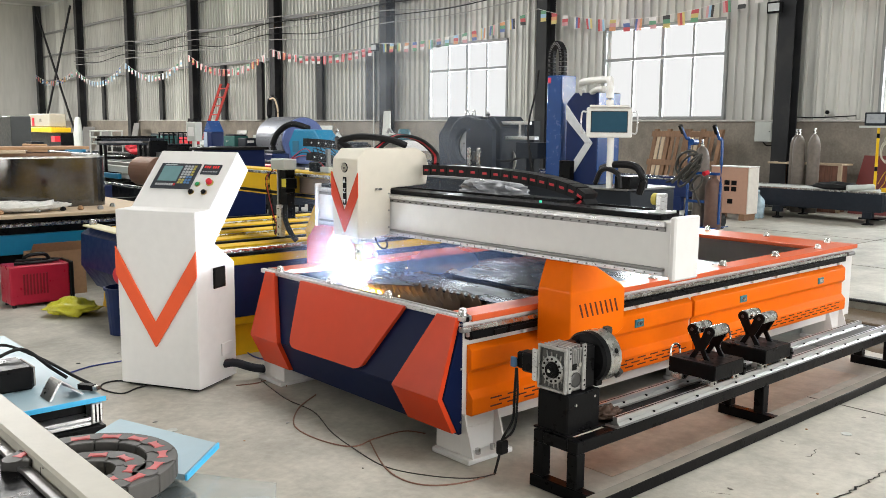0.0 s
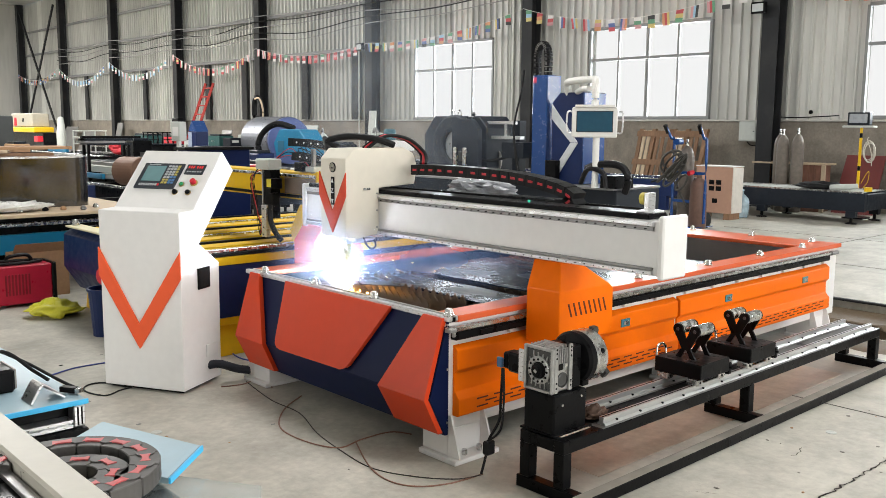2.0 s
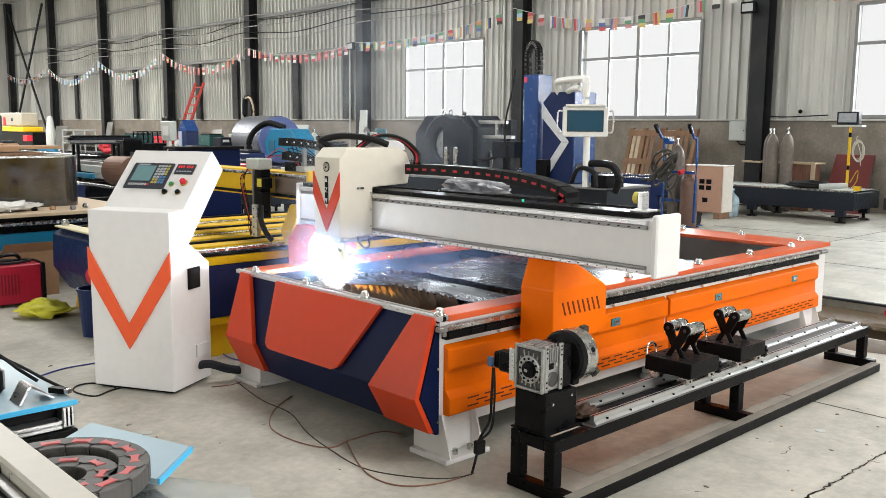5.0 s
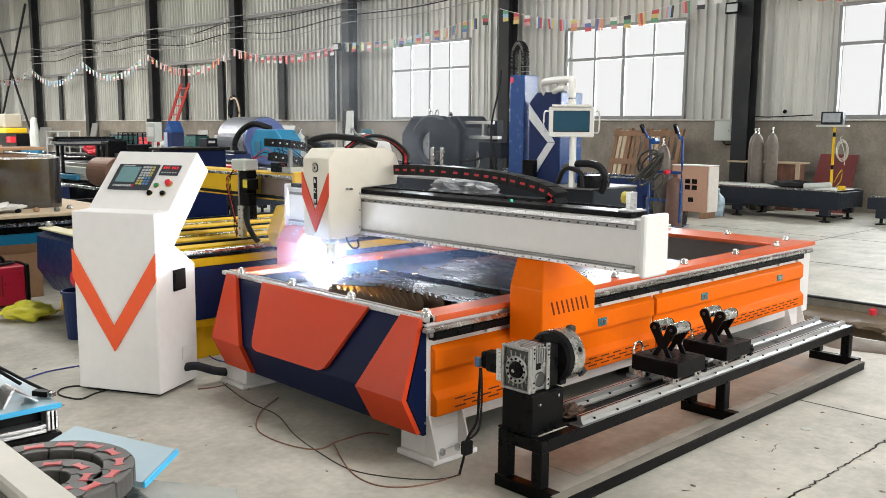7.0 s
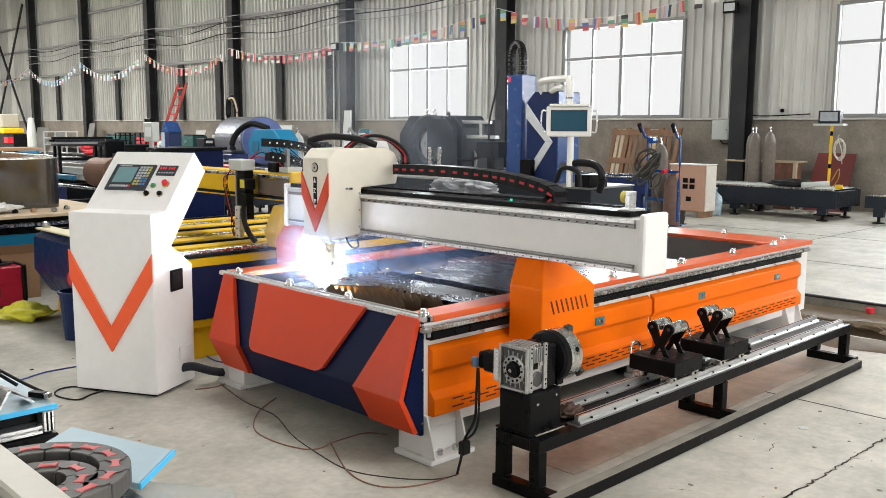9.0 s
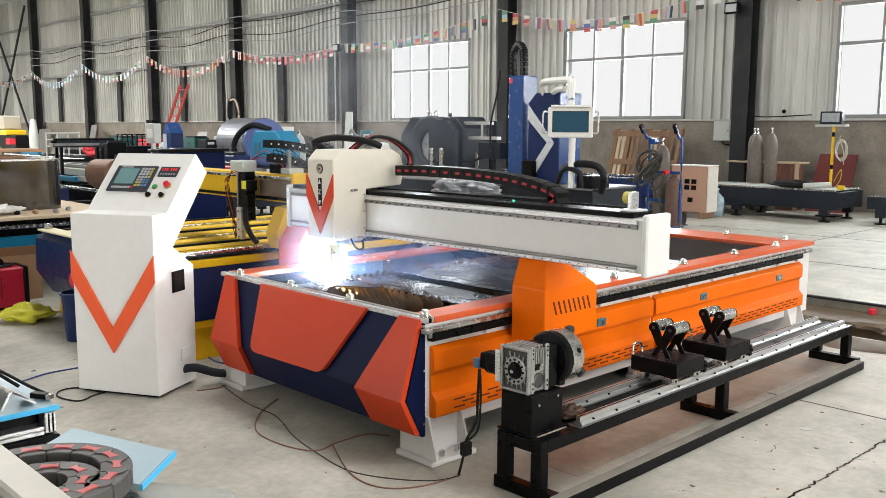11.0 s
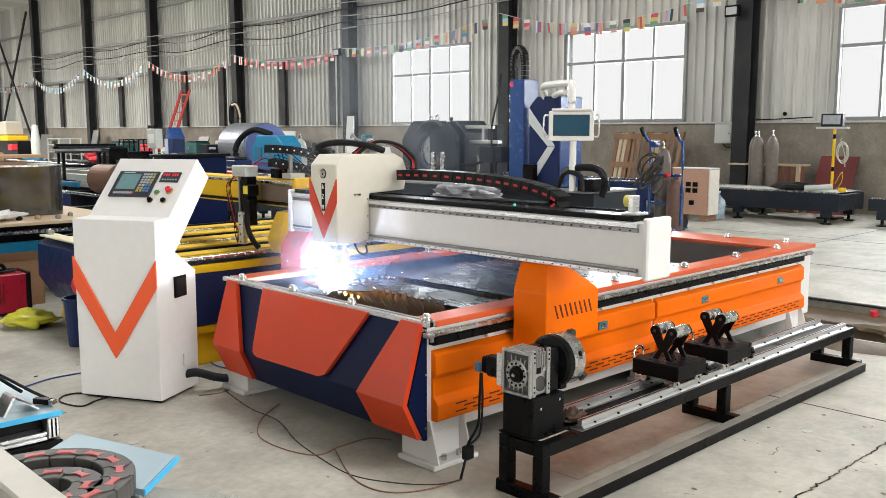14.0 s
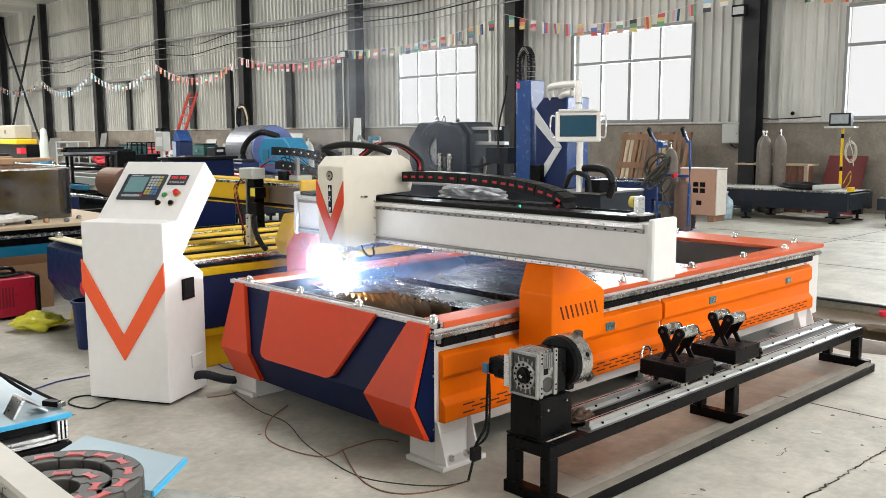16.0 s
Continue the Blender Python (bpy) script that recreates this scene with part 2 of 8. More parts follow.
GLASS = see_through("clear_glass_sheet", (0.55, 0.6, 0.6), 0.7, 0.05)


def wall_sheet():
    """Light grey corrugated sheet: each sheet a little different, with stains running down."""
    m = mat("corrugated_wall_sheet", (0.56, 0.56, 0.53), 0.42, 0.25, vary=0.16, grain=6, big=0.5, dirt=0.3, dirt_col=(0.30, 0.28, 0.24), stretch=(1, 1, 0.15))
    nt = m.node_tree
    tc, sp, fl, wn = (nt.nodes.new(k) for k in ("ShaderNodeTexCoord", "ShaderNodeSeparateXYZ", "ShaderNodeMath", "ShaderNodeTexWhiteNoise"))
    wn.noise_dimensions = "1D"
    fl.operation = "FLOOR"
    sc, mr = nt.nodes.new("ShaderNodeMath"), nt.nodes.new("ShaderNodeMapRange")
    sc.operation = "DIVIDE"
    sc.inputs[1].default_value = 0.72
    mr.inputs["To Min"].default_value, mr.inputs["To Max"].default_value = 0.78, 1.12
    L = nt.links
    L.new(tc.outputs["Object"], sp.inputs[0]), L.new(sp.outputs["Y"], sc.inputs[0]), L.new(sc.outputs[0], fl.inputs[0])
    L.new(fl.outputs[0], wn.inputs["W"]), L.new(wn.outputs["Value"], mr.inputs["Value"])
    b = nt.nodes["Principled BSDF"]
    src = b.inputs["Base Color"].links[0].from_socket
    mx = nt.nodes.new("ShaderNodeMix")
    mx.data_type, mx.blend_type = "RGBA", "MULTIPLY"
    mx.inputs["Factor"].default_value = 1
    L.new(src, mx.inputs[6]), L.new(mr.outputs[0], mx.inputs[7]), L.new(mx.outputs[2], b.inputs["Base Color"])
    return m


def concrete(name, col, dark):
    m = mat(name, col, 0.6, vary=0.2, grain=26, big=0.55, bump=0.3, bump_scale=45, dirt=0.5, dirt_col=dark, spec=0.16)
    nt = m.node_tree
    L = nt.links
    b = nt.nodes["Principled BSDF"]
    src = b.inputs["Base Color"].links[0].from_socket
    tc = nt.nodes.new("ShaderNodeTexCoord")
    fine = nt.nodes.new("ShaderNodeTexNoise")
    fine.inputs["Scale"].default_value, fine.inputs["Detail"].default_value = 2.2, 9
    fine.inputs["Roughness"].default_value = 0.72
    L.new(tc.outputs["Object"], fine.inputs["Vector"])
    mr = nt.nodes.new("ShaderNodeMapRange")
    mr.inputs["From Min"].default_value, mr.inputs["From Max"].default_value = 0.36, 0.62
    mr.inputs["To Min"].default_value, mr.inputs["To Max"].default_value = 0.74, 1.08
    L.new(fine.outputs["Fac"], mr.inputs["Value"])
    mx = nt.nodes.new("ShaderNodeMix")
    mx.data_type, mx.blend_type = "RGBA", "MULTIPLY"
    mx.inputs["Factor"].default_value = 1
    L.new(src, mx.inputs[6]), L.new(mr.outputs[0], mx.inputs[7])
    out = mx.outputs[2]
    L.new(out, b.inputs["Base Color"])
    return m


SHEET_WALL = wall_sheet()
FLOOR = concrete("worn_concrete_floor", (0.465, 0.445, 0.388), (0.335, 0.31, 0.262))
PLASTER = concrete("grey_cement_plaster", (0.24, 0.213, 0.178), (0.165, 0.142, 0.112))
BACK_WHITE = mat("bright_overcast_sky", (0.98, 0.985, 0.98), 1.0, bump=0, emit=0.89)
sky_bsdf = BACK_WHITE.node_tree.nodes["Principled BSDF"]
for link in list(sky_bsdf.inputs["Base Color"].links):
    BACK_WHITE.node_tree.links.remove(link)
sky_bsdf.inputs["Base Color"].default_value = (0.02, 0.02, 0.02, 1)

# ---- building helpers ----
ORIGIN = {}


def thing(name, at=(0, 0, 0), rz=0.0, label="", category="", group="", kind="", world_built=True):
    """An Empty at a thing's base. Parts of a thing that is world_built are given in the hall's coordinates."""
    o = new(name)
    o.matrix_world = pose(*(Vector(at) * U), 0, 0, rz)
    ORIGIN[o.name] = Vector(at) if world_built else Vector((0, 0, 0))
    return tagged(o, label, category, group, kind)


def finish(bm, name, material, smooth=False):
    me = bpy.data.meshes.new(name)
    bmesh.ops.scale(bm, vec=(U, U, U), verts=bm.verts)
    bm.normal_update()
    bm.to_mesh(me)
    bm.free()
    for m in material if isinstance(material, (list, tuple)) else [material]:
        me.materials.append(m)
    if smooth:
        me.polygons.foreach_set("use_smooth", [True] * len(me.polygons))
    return me


def part(name, bm, material, parent, label="", smooth=False):
    root = parent
    while root.parent:
        root = root.parent
    off = ORIGIN.get(root.name, Vector((0, 0, 0)))
    if off.length:
        bmesh.ops.translate(bm, verts=bm.verts, vec=-off)
    o = new(name, finish(bm, name, material, smooth))
    o.parent = parent
    if label:
        o["label"] = label
    return o


def solo(name, bm, material, label, category, kind="", group="", smooth=False):
    """A thing that is one mesh, with its origin at its base."""
    vs = [v.co for v in bm.verts]
    c = Vector(((min(v.x for v in vs) + max(v.x for v in vs)) / 2, (min(v.y for v in vs) + max(v.y for v in vs)) / 2, min(v.z for v in vs)))
    bmesh.ops.translate(bm, verts=bm.verts, vec=-c)
    o = new(name, finish(bm, name, material, smooth))
    o.location = c * U
    return tagged(o, label, category, group, kind)


def B(*boxes, bevel=0.004, bm=None):
    """Boxes (x0, x1, y0, y1, z0, z1) with softened edges."""
    bm = bm or bmesh.new()
    for b in boxes:
        x0, x1, y0, y1, z0, z1 = b
        x0, x1, y0, y1, z0, z1 = min(x0, x1), max(x0, x1), min(y0, y1), max(y0, y1), min(z0, z1), max(z0, z1)
        vs = [bm.verts.new((x, y, z)) for z in (z0, z1) for x, y in ((x0, y0), (x1, y0), (x1, y1), (x0, y1))]
        fs = [bm.faces.new([vs[i] for i in f]) for f in ((3, 2, 1, 0), (4, 5, 6, 7), (0, 1, 5, 4), (1, 2, 6, 5), (2, 3, 7, 6), (3, 0, 4, 7))]
        w = min(bevel, 0.24 * min(x1 - x0, y1 - y0, z1 - z0))
        if w > 0.0005:
            es = list({e for f in fs for e in f.edges})
            bmesh.ops.bevel(bm, geom=es, offset=w, segments=1, affect="EDGES", clamp_overlap=True)
    return bm


def prism(pts, axis, lo, hi, bevel=0.0, bm=None):
    """A polygon pushed along an axis. pts: (x, z) for axis y, (y, z) for axis x, (x, y) for axis z."""
    bm = bm or bmesh.new()

    def place(p, d):
        return {"y": (p[0], d, p[1]), "x": (d, p[0], p[1]), "z": (p[0], p[1], d)}[axis]
    a = [bm.verts.new(place(p, lo)) for p in pts]
    b = [bm.verts.new(place(p, hi)) for p in pts]
    fs = [bm.faces.new(a), bm.faces.new(b[::-1])]
    n = len(pts)
    for i in range(n):
        fs.append(bm.faces.new((a[i], b[i], b[(i + 1) % n], a[(i + 1) % n])))
    bmesh.ops.recalc_face_normals(bm, faces=fs)
    if bevel:
        bmesh.ops.bevel(bm, geom=list({e for f in fs for e in f.edges}), offset=bevel, segments=1, affect="EDGES", clamp_overlap=True)
    return bm


def C(p0, p1, r0, r1=None, seg=20, bm=None, bevel=0.0):
    """A round bar from p0 to p1."""
    bm = bm or bmesh.new()
    p0, p1 = Vector(p0), Vector(p1)
    r1 = r0 if r1 is None else r1
    q = (p1 - p0).to_track_quat("Z", "Y").to_matrix()
    rings = [(p0, r0), (p1, r1)]
    if bevel:
        d = (p1 - p0).normalized() * bevel
        rings = [(p0, r0 - bevel), (p0 + d, r0), (p1 - d, r1), (p1, r1 - bevel)]
    loops = []
    for p, r in rings:
        loops.append([bm.verts.new(p + q @ Vector((r * math.cos(2 * math.pi * i / seg), r * math.sin(2 * math.pi * i / seg), 0))) for i in range(seg)])
    for a, b in zip(loops, loops[1:]):
        for i in range(seg):
            bm.faces.new((a[i], a[(i + 1) % seg], b[(i + 1) % seg], b[i]))
    bm.faces.new(loops[0][::-1]), bm.faces.new(loops[-1])
    return bm


def turned(profile, at=(0, 0, 0), axis=(0, 0, 1), seg=24, bm=None):
    """A lathe shape: profile of (radius, height) along axis."""
    bm = bm or bmesh.new()
    q = Vector(axis).to_track_quat("Z", "Y").to_matrix()
    at = Vector(at)
    loops = [[bm.verts.new(at + q @ Vector((max(r, 0.0005) * math.cos(2 * math.pi * i / seg), max(r, 0.0005) * math.sin(2 * math.pi * i / seg), h))) for i in range(seg)] for r, h in profile]
    for a, b in zip(loops, loops[1:]):
        for i in range(seg):
            bm.faces.new((a[i], a[(i + 1) % seg], b[(i + 1) % seg], b[i]))
    bm.faces.new(loops[0][::-1]), bm.faces.new(loops[-1])
    return bm


def smooth_line(pts, step=6):
    out = []
    P = [Vector(p) for p in pts]
    for i in range(len(P) - 1):
        p0, p1, p2, p3 = P[max(i - 1, 0)], P[i], P[i + 1], P[min(i + 2, len(P) - 1)]
        for k in range(step):
            t = k / step
            out.append(0.5 * ((2 * p1) + (p2 - p0) * t + (2 * p0 - 5 * p1 + 4 * p2 - p3) * t * t + (3 * p1 - p0 - 3 * p2 + p3) * t ** 3))
    return out + [P[-1]]


def tube(pts, r, seg=8, step=6, bm=None):
    """A hose, wire or bent pipe through points."""
    bm = bm or bmesh.new()
    line = smooth_line(pts, step) if step > 1 else [Vector(p) for p in pts]
    loops = []
    for i, p in enumerate(line):
        d = (line[min(i + 1, len(line) - 1)] - line[max(i - 1, 0)]).normalized()
        q = d.to_track_quat("Z", "Y").to_matrix()
        loops.append([bm.verts.new(p + q @ Vector((r * math.cos(2 * math.pi * k / seg), r * math.sin(2 * math.pi * k / seg), 0))) for k in range(seg)])
    for a, b in zip(loops, loops[1:]):
        for k in range(seg):
            bm.faces.new((a[k], a[(k + 1) % seg], b[(k + 1) % seg], b[k]))
    bm.faces.new(loops[0][::-1]), bm.faces.new(loops[-1])
    return bm


def slab(quad, push, bm=None):
    """A flat four-cornered plate, thickened by the vector push."""
    bm = bm or bmesh.new()
    a = [bm.verts.new(Vector(p)) for p in quad]
    b = [bm.verts.new(Vector(p) + Vector(push)) for p in quad]
    n = len(quad)
    fs = [bm.faces.new(a), bm.faces.new(b[::-1])] + [bm.faces.new((a[i], b[i], b[(i + 1) % n], a[(i + 1) % n])) for i in range(n)]
    bmesh.ops.recalc_face_normals(bm, faces=fs)
    return bm


def beam(p0, p1, w, h, bm=None):
    """A square bar between two points."""
    bm = bm or bmesh.new()
    p0, p1 = Vector(p0), Vector(p1)
    d = (p1 - p0).normalized()
    up = Vector((0, 0, 1)) if abs(d.z) < 0.95 else Vector((1, 0, 0))
    s = d.cross(up).normalized()
    u = s.cross(d)
    return slab([p0 + s * w / 2 + u * h / 2, p0 - s * w / 2 + u * h / 2, p0 - s * w / 2 - u * h / 2, p0 + s * w / 2 - u * h / 2], p1 - p0, bm)

# ---- the hall ----
Y_END, Y_START, X_BACK, ROOF = 58.0, -15.0, -14.0, 9.2


def hall():
    # floor, with a boarded pit strip beside the rotary rig
    bm = bmesh.new()
    px0, px1, py1 = 4.62, 6.25, 0.95
    for x0, x1, y0, y1 in ((X_BACK - 6, px0, Y_START - 6, py1), (px1, WALL_X + 4, Y_START - 6, py1), (X_BACK - 6, WALL_X + 4, py1, Y_END + 4)):
        B((x0, x1, y0, y1, -0.3, 0.0), bevel=0, bm=bm)
    o = new("floor", finish(bm, "floor", FLOOR))
    tagged(o, "worn grey concrete workshop floor with cracks and stains", "floor", kind="structure")
    # sunken strip across the floor with a steel edge
    soil = concrete("brown_dusty_concrete", (0.125, 0.094, 0.062), (0.07, 0.052, 0.035))
    tagged(new("floor_pit", finish(B((px0 - 0.2, px1 + 0.2, Y_START - 6, py1 + 0.2, -0.6, -0.27), bevel=0), "floor_pit", soil)), "dusty brown sunken strip in the concrete floor", "pit", kind="structure")
    tagged(new("pit_step", finish(B((5.62, px1 - 0.003, Y_START - 6, py1 - 0.003, -0.269, -0.10), bevel=0.01), "pit_step", soil)), "rough brown concrete step in the floor pit", "step", kind="structure")
    tagged(new("pit_edge", finish(B((px1 - 0.05, px1 - 0.004, Y_START - 6, py1 - 0.004, -0.022, 0.004), bevel=0.004), "pit_edge", COLUMN)), "dark steel angle along the pit edge", "edge", kind="structure")
    tagged(new("floor_stain", finish(B((0.45, 3.3, -0.66, -0.36, -0.05, 0.0035), bevel=0), "floor_stain", concrete("rust_stained_concrete", (0.45, 0.375, 0.295), (0.49, 0.44, 0.365)))), "rust-stained strip of concrete under the rotary rig", "floor", kind="structure")
    rs = random.Random(33)
    for k in range(22):
        x, y, z, r = rs.uniform(5.5, 5.75), 0.8 - 0.16 * k + rs.uniform(-0.05, 0.05), -0.13, rs.uniform(0.05, 0.13)
        if k % 2:
            x, z = rs.uniform(4.75, 5.45), -0.27
        bm = bmesh.new()
        bmesh.ops.create_icosphere(bm, subdivisions=2, radius=r)
        for v in bm.verts:
            v.co = v.co * (1 + 0.5 * noise.noise(v.co * 9 + Vector((k, 0, 0))))
            v.co = Vector((x + v.co.x, y + v.co.y * 1.6, z + max(-0.02, v.co.z * 0.45)))
        solo("pit_stone", bm, soil, "rough brown lump of broken concrete in the floor pit", "stone", group="pit stones")
    bm = bmesh.new()
    rows = []
    for k in range(41):
        y = -0.30 - 0.07 * k
        rows.append([bm.verts.new((x + 0.10 * noise.noise(Vector((y * 3, j, 5))), y, 0.002 + (0.03 if j == 1 else 0.016 if j == 2 else 0.0) * (0.8 + 0.8 * noise.noise(Vector((y * 5, j, 1)))))) for j, x in enumerate((4.12, 4.3, 4.48, 4.61))])
    for a, b in zip(rows, rows[1:]):
        for j in range(3):
            bm.faces.new((a[j], a[j + 1], b[j + 1], b[j]))
    bmesh.ops.recalc_face_normals(bm, faces=bm.faces[:])
    tagged(new("spilt_soil", finish(bm, "spilt_soil", soil, True)), "brown soil spilt along the edge of the floor pit", "soil", kind="stuff")
    # Small red thing, taken for a cap.
    solo("red_cap", turned([(0.035, 0), (0.04, 0.01), (0.04, 0.05), (0.03, 0.06), (0, 0.06)], (6.17, 0.0, -0.1), seg=14), RED, "small red plastic cap lying on the pit step", "tub")
    # saw-cut joints
    joint = mat("dark_joint", (0.10, 0.09, 0.08), 0.9)
    for b in ((2.52, 2.53, -9.0, -0.0, -0.02, 0.0025), (-6.0, 4.7, -2.95, -2.94, -0.02, 0.0025), (8.6, 8.61, -9.0, 5.0, -0.02, 0.0025), (6.3, 16.0, 2.6, 2.61, -0.02, 0.0025), (11.5, 11.51, -6, 5.0, -0.02, 0.0025)):
        tagged(new("floor_joint", finish(B(b, bevel=0), "floor_joint", joint)), "dark narrow joint in the concrete floor", "joint", "floor joints", "structure")
    rc = random.Random(12)
    for (xa, ya), (xb, yb), n, wd in (((0.85, -1.52), (2.6, -1.56), 60, 0.007), ((1.72, -1.53), (1.76, -1.68), 10, 0.006), ((0.62, -1.05), (0.70, -1.16), 6, 0.004), ((1.47, -1.18), (1.62, -1.16), 6, 0.004)):
        line = [Vector((xa + (xb - xa) * k / n + rc.uniform(-0.008, 0.008), ya + (yb - ya) * k / n + rc.uniform(-0.012, 0.012), 0)) for k in range(n + 1)]
        bm = bmesh.new()
        edge = [(bm.verts.new(p + Vector((0, wd * rc.uniform(0.15, 1.0), 0.0022))), bm.verts.new(p - Vector((0, wd * rc.uniform(0.15, 1.0), -0.0022)))) for p in line]
        for (a0, a1), (b0, b1) in zip(edge, edge[1:]):
            bm.faces.new((a0, a1, b1, b0))
        bmesh.ops.solidify(bm, geom=bm.faces[:], thickness=0.002)
        tagged(new("floor_crack", finish(bm, "floor_crack", joint)), "thin ragged crack in the concrete floor", "crack", "floor cracks", "structure")
    chip = mat("grey_concrete_chip", (0.24, 0.225, 0.2), 0.8, vary=0.3)
    for k in range(70):
        x, y = rc.uniform(-1.3, 3.6), rc.uniform(-2.0, 1.6)
        if x > -0.25 and y > -0.95:
            x, y = rc.uniform(0.2, 3.4), rc.uniform(-2.0, -0.95)
        r = rc.uniform(0.004, 0.011)
        bm = bmesh.new()
        bmesh.ops.create_icosphere(bm, subdivisions=1, radius=r)
        bmesh.ops.scale(bm, vec=(1, rc.uniform(0.6, 1.8), 0.4), verts=bm.verts)
        bmesh.ops.translate(bm, vec=(x, y, r * 0.38), verts=bm.verts)
        solo("floor_chip", bm, chip if k % 3 else CARD, "tiny chip of grit lying on the concrete floor", "grit", group="floor grit")
    # plastered lower wall with the window sill line
    bm = B((WALL_X, WALL_X + 0.3, Y_START, Y_END, 0, 1.93), bevel=0)
    tagged(new("wall_lower", finish(bm, "wall_lower", PLASTER)), "grey cement-plastered lower wall of the hall", "wall", kind="structure")
    bm = B((WALL_X - 0.06, WALL_X + 0.3, Y_START, Y_END, 1.932, 1.975), bevel=0.01)
    tagged(new("wall_ledge", finish(bm, "wall_ledge", mat("pale_ledge", (0.5, 0.49, 0.46), 0.6))), "pale ledge on top of the plastered wall", "ledge", kind="structure")
    # corrugated sheet wall: ribs run upright, windows are left open
    bm = bmesh.new()
    opens = [(b, a) for a, b in WINDOWS + [(-2.6, -6.2)]]
    prof = ((0.0, 0.0), (0.15, 0.0), (0.165, 0.075), (0.20, 0.075), (0.212, 0.0), (0.216, -0.07), (0.236, -0.07), (0.240, 0.0))
    ys = []
    y = Y_START
    while y < Y_END:
        for dy, dx in prof:
            ys.append((y + dy, dx))
        y += 0.25
    for (ya, da), (yb, db) in zip(ys, ys[1:]):
        mid = (ya + yb) / 2
        spans = [(1.977, ROOF)]
        for lo, hi in opens:
            if lo < mid < hi:
                spans = [(1.977, SILL - 0.02), (HEAD, ROOF)]
        for z0, z1 in spans:
            f = [bm.verts.new((WALL_X + 0.06 - d, yy, z)) for yy, d, z in ((ya, da, z0), (yb, db, z0), (yb, db, z1), (ya, da, z1))]
            bm.faces.new(f[::-1])
            g = [bm.verts.new((WALL_X + 0.16, yy, z)) for yy, z in ((ya, z0), (yb, z0), (yb, z1), (ya, z1))]
            bm.faces.new(g)
    tagged(new("wall_sheets", finish(bm, "wall_sheets", SHEET_WALL)), "light grey corrugated steel wall sheets with faint stains", "wall", kind="structure")
    # the end wall and the unseen other walls and roof close the hall
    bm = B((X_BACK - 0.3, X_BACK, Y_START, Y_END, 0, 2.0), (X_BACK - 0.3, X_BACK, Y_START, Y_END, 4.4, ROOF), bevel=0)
    ends = [Y_START] + [v for w in BACK_FILL_OPENINGS for v in w] + [Y_END]
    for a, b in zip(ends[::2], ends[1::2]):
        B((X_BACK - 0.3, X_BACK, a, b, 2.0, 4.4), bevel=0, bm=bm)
    tagged(new("wall_behind", finish(bm, "wall_behind", SHEET_WALL)), "unseen light grey steel sheet wall with openings added for fill light", "wall", kind="structure")
    for nm, b in (("wall_end", (X_BACK, WALL_X, Y_END, Y_END + 0.3, 0, ROOF)),):
        tagged(new(nm, finish(B(b, bevel=0), nm, SHEET_WALL)), "light grey steel sheet wall closing the hall", "wall", kind="structure")
    bm = B((X_BACK, -2.6, Y_START - 0.3, Y_START, 0, ROOF), (6.6, WALL_X, Y_START - 0.3, Y_START, 0, ROOF), (-2.6, 6.6, Y_START - 0.3, Y_START, 4.9, ROOF), bevel=0)
    tagged(new("wall_gate", finish(bm, "wall_gate", SHEET_WALL)), "unseen light grey steel end wall with an assumed gate opening", "wall", kind="structure")
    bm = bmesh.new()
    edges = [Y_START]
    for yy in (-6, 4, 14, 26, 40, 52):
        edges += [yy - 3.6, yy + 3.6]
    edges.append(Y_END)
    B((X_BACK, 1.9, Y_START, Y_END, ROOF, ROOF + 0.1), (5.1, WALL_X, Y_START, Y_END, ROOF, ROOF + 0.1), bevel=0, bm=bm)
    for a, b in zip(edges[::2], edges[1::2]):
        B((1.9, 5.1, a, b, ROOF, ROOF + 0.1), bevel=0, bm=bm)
    tagged(new("ceiling", finish(bm, "ceiling", SHEET_WALL)), "unseen steel sheet roof with assumed roof light strips", "ceiling", kind="structure")
    # plain bright sky beyond the windows
    bm = B((WALL_X + 3, WALL_X + 3.05, Y_START, Y_END, -1, 12), bevel=0)
    tagged(new("backdrop", finish(bm, "backdrop", BACK_WHITE)), "bright white overcast sky behind the windows", "sky", kind="structure")


def windows():
    frame_mat = mat("pale_window_frame", (0.24, 0.245, 0.245), 0.5, 0.2, vary=0.08)
    for n, (y1, y0) in enumerate(WINDOWS + [(-2.6, -6.2)]):
        w = tagged(new("window_%d" % (n + 1)), "wide white-lit steel window with slim grey mullions", "window", "hall windows", "structure")
        ORIGIN[w.name] = Vector((WALL_X, (y0 + y1) / 2, SILL))
        w.location = ORIGIN[w.name] * U
        x0, x1 = WALL_X - 0.01, WALL_X + 0.07
        part("window_frame", B((x0 - 0.02, x1, y0 - 0.05, y0 + 0.02, SILL, HEAD), (x0 - 0.02, x1, y1 - 0.02, y1 + 0.05, SILL, HEAD), (x0 - 0.02, x1, y0, y1, HEAD - 0.03, HEAD + 0.05)), frame_mat, w)
        part("window_sill", B((x0 - 0.05, x1, y0 - 0.05, y1 + 0.05, SILL - 0.05, SILL + 0.03)), frame_mat, w)
        part("transom", B((x0, x1, y0, y1, RAIL_Z - 0.035, RAIL_Z + 0.035)), frame_mat, w)
        for k in (1, 2, 3):
            yy = y0 + (y1 - y0) * k / 4
            t = 0.05 if k == 2 else 0.028
            part("mullion", B((x0 + 0.012, x1 - 0.004, yy - t, yy + t, SILL + 0.03, RAIL_Z - 0.04)), frame_mat, w)
            part("mullion", B((x0 + 0.012, x1 - 0.004, yy - t, yy + t, RAIL_Z + 0.04, HEAD - 0.03)), frame_mat, w)


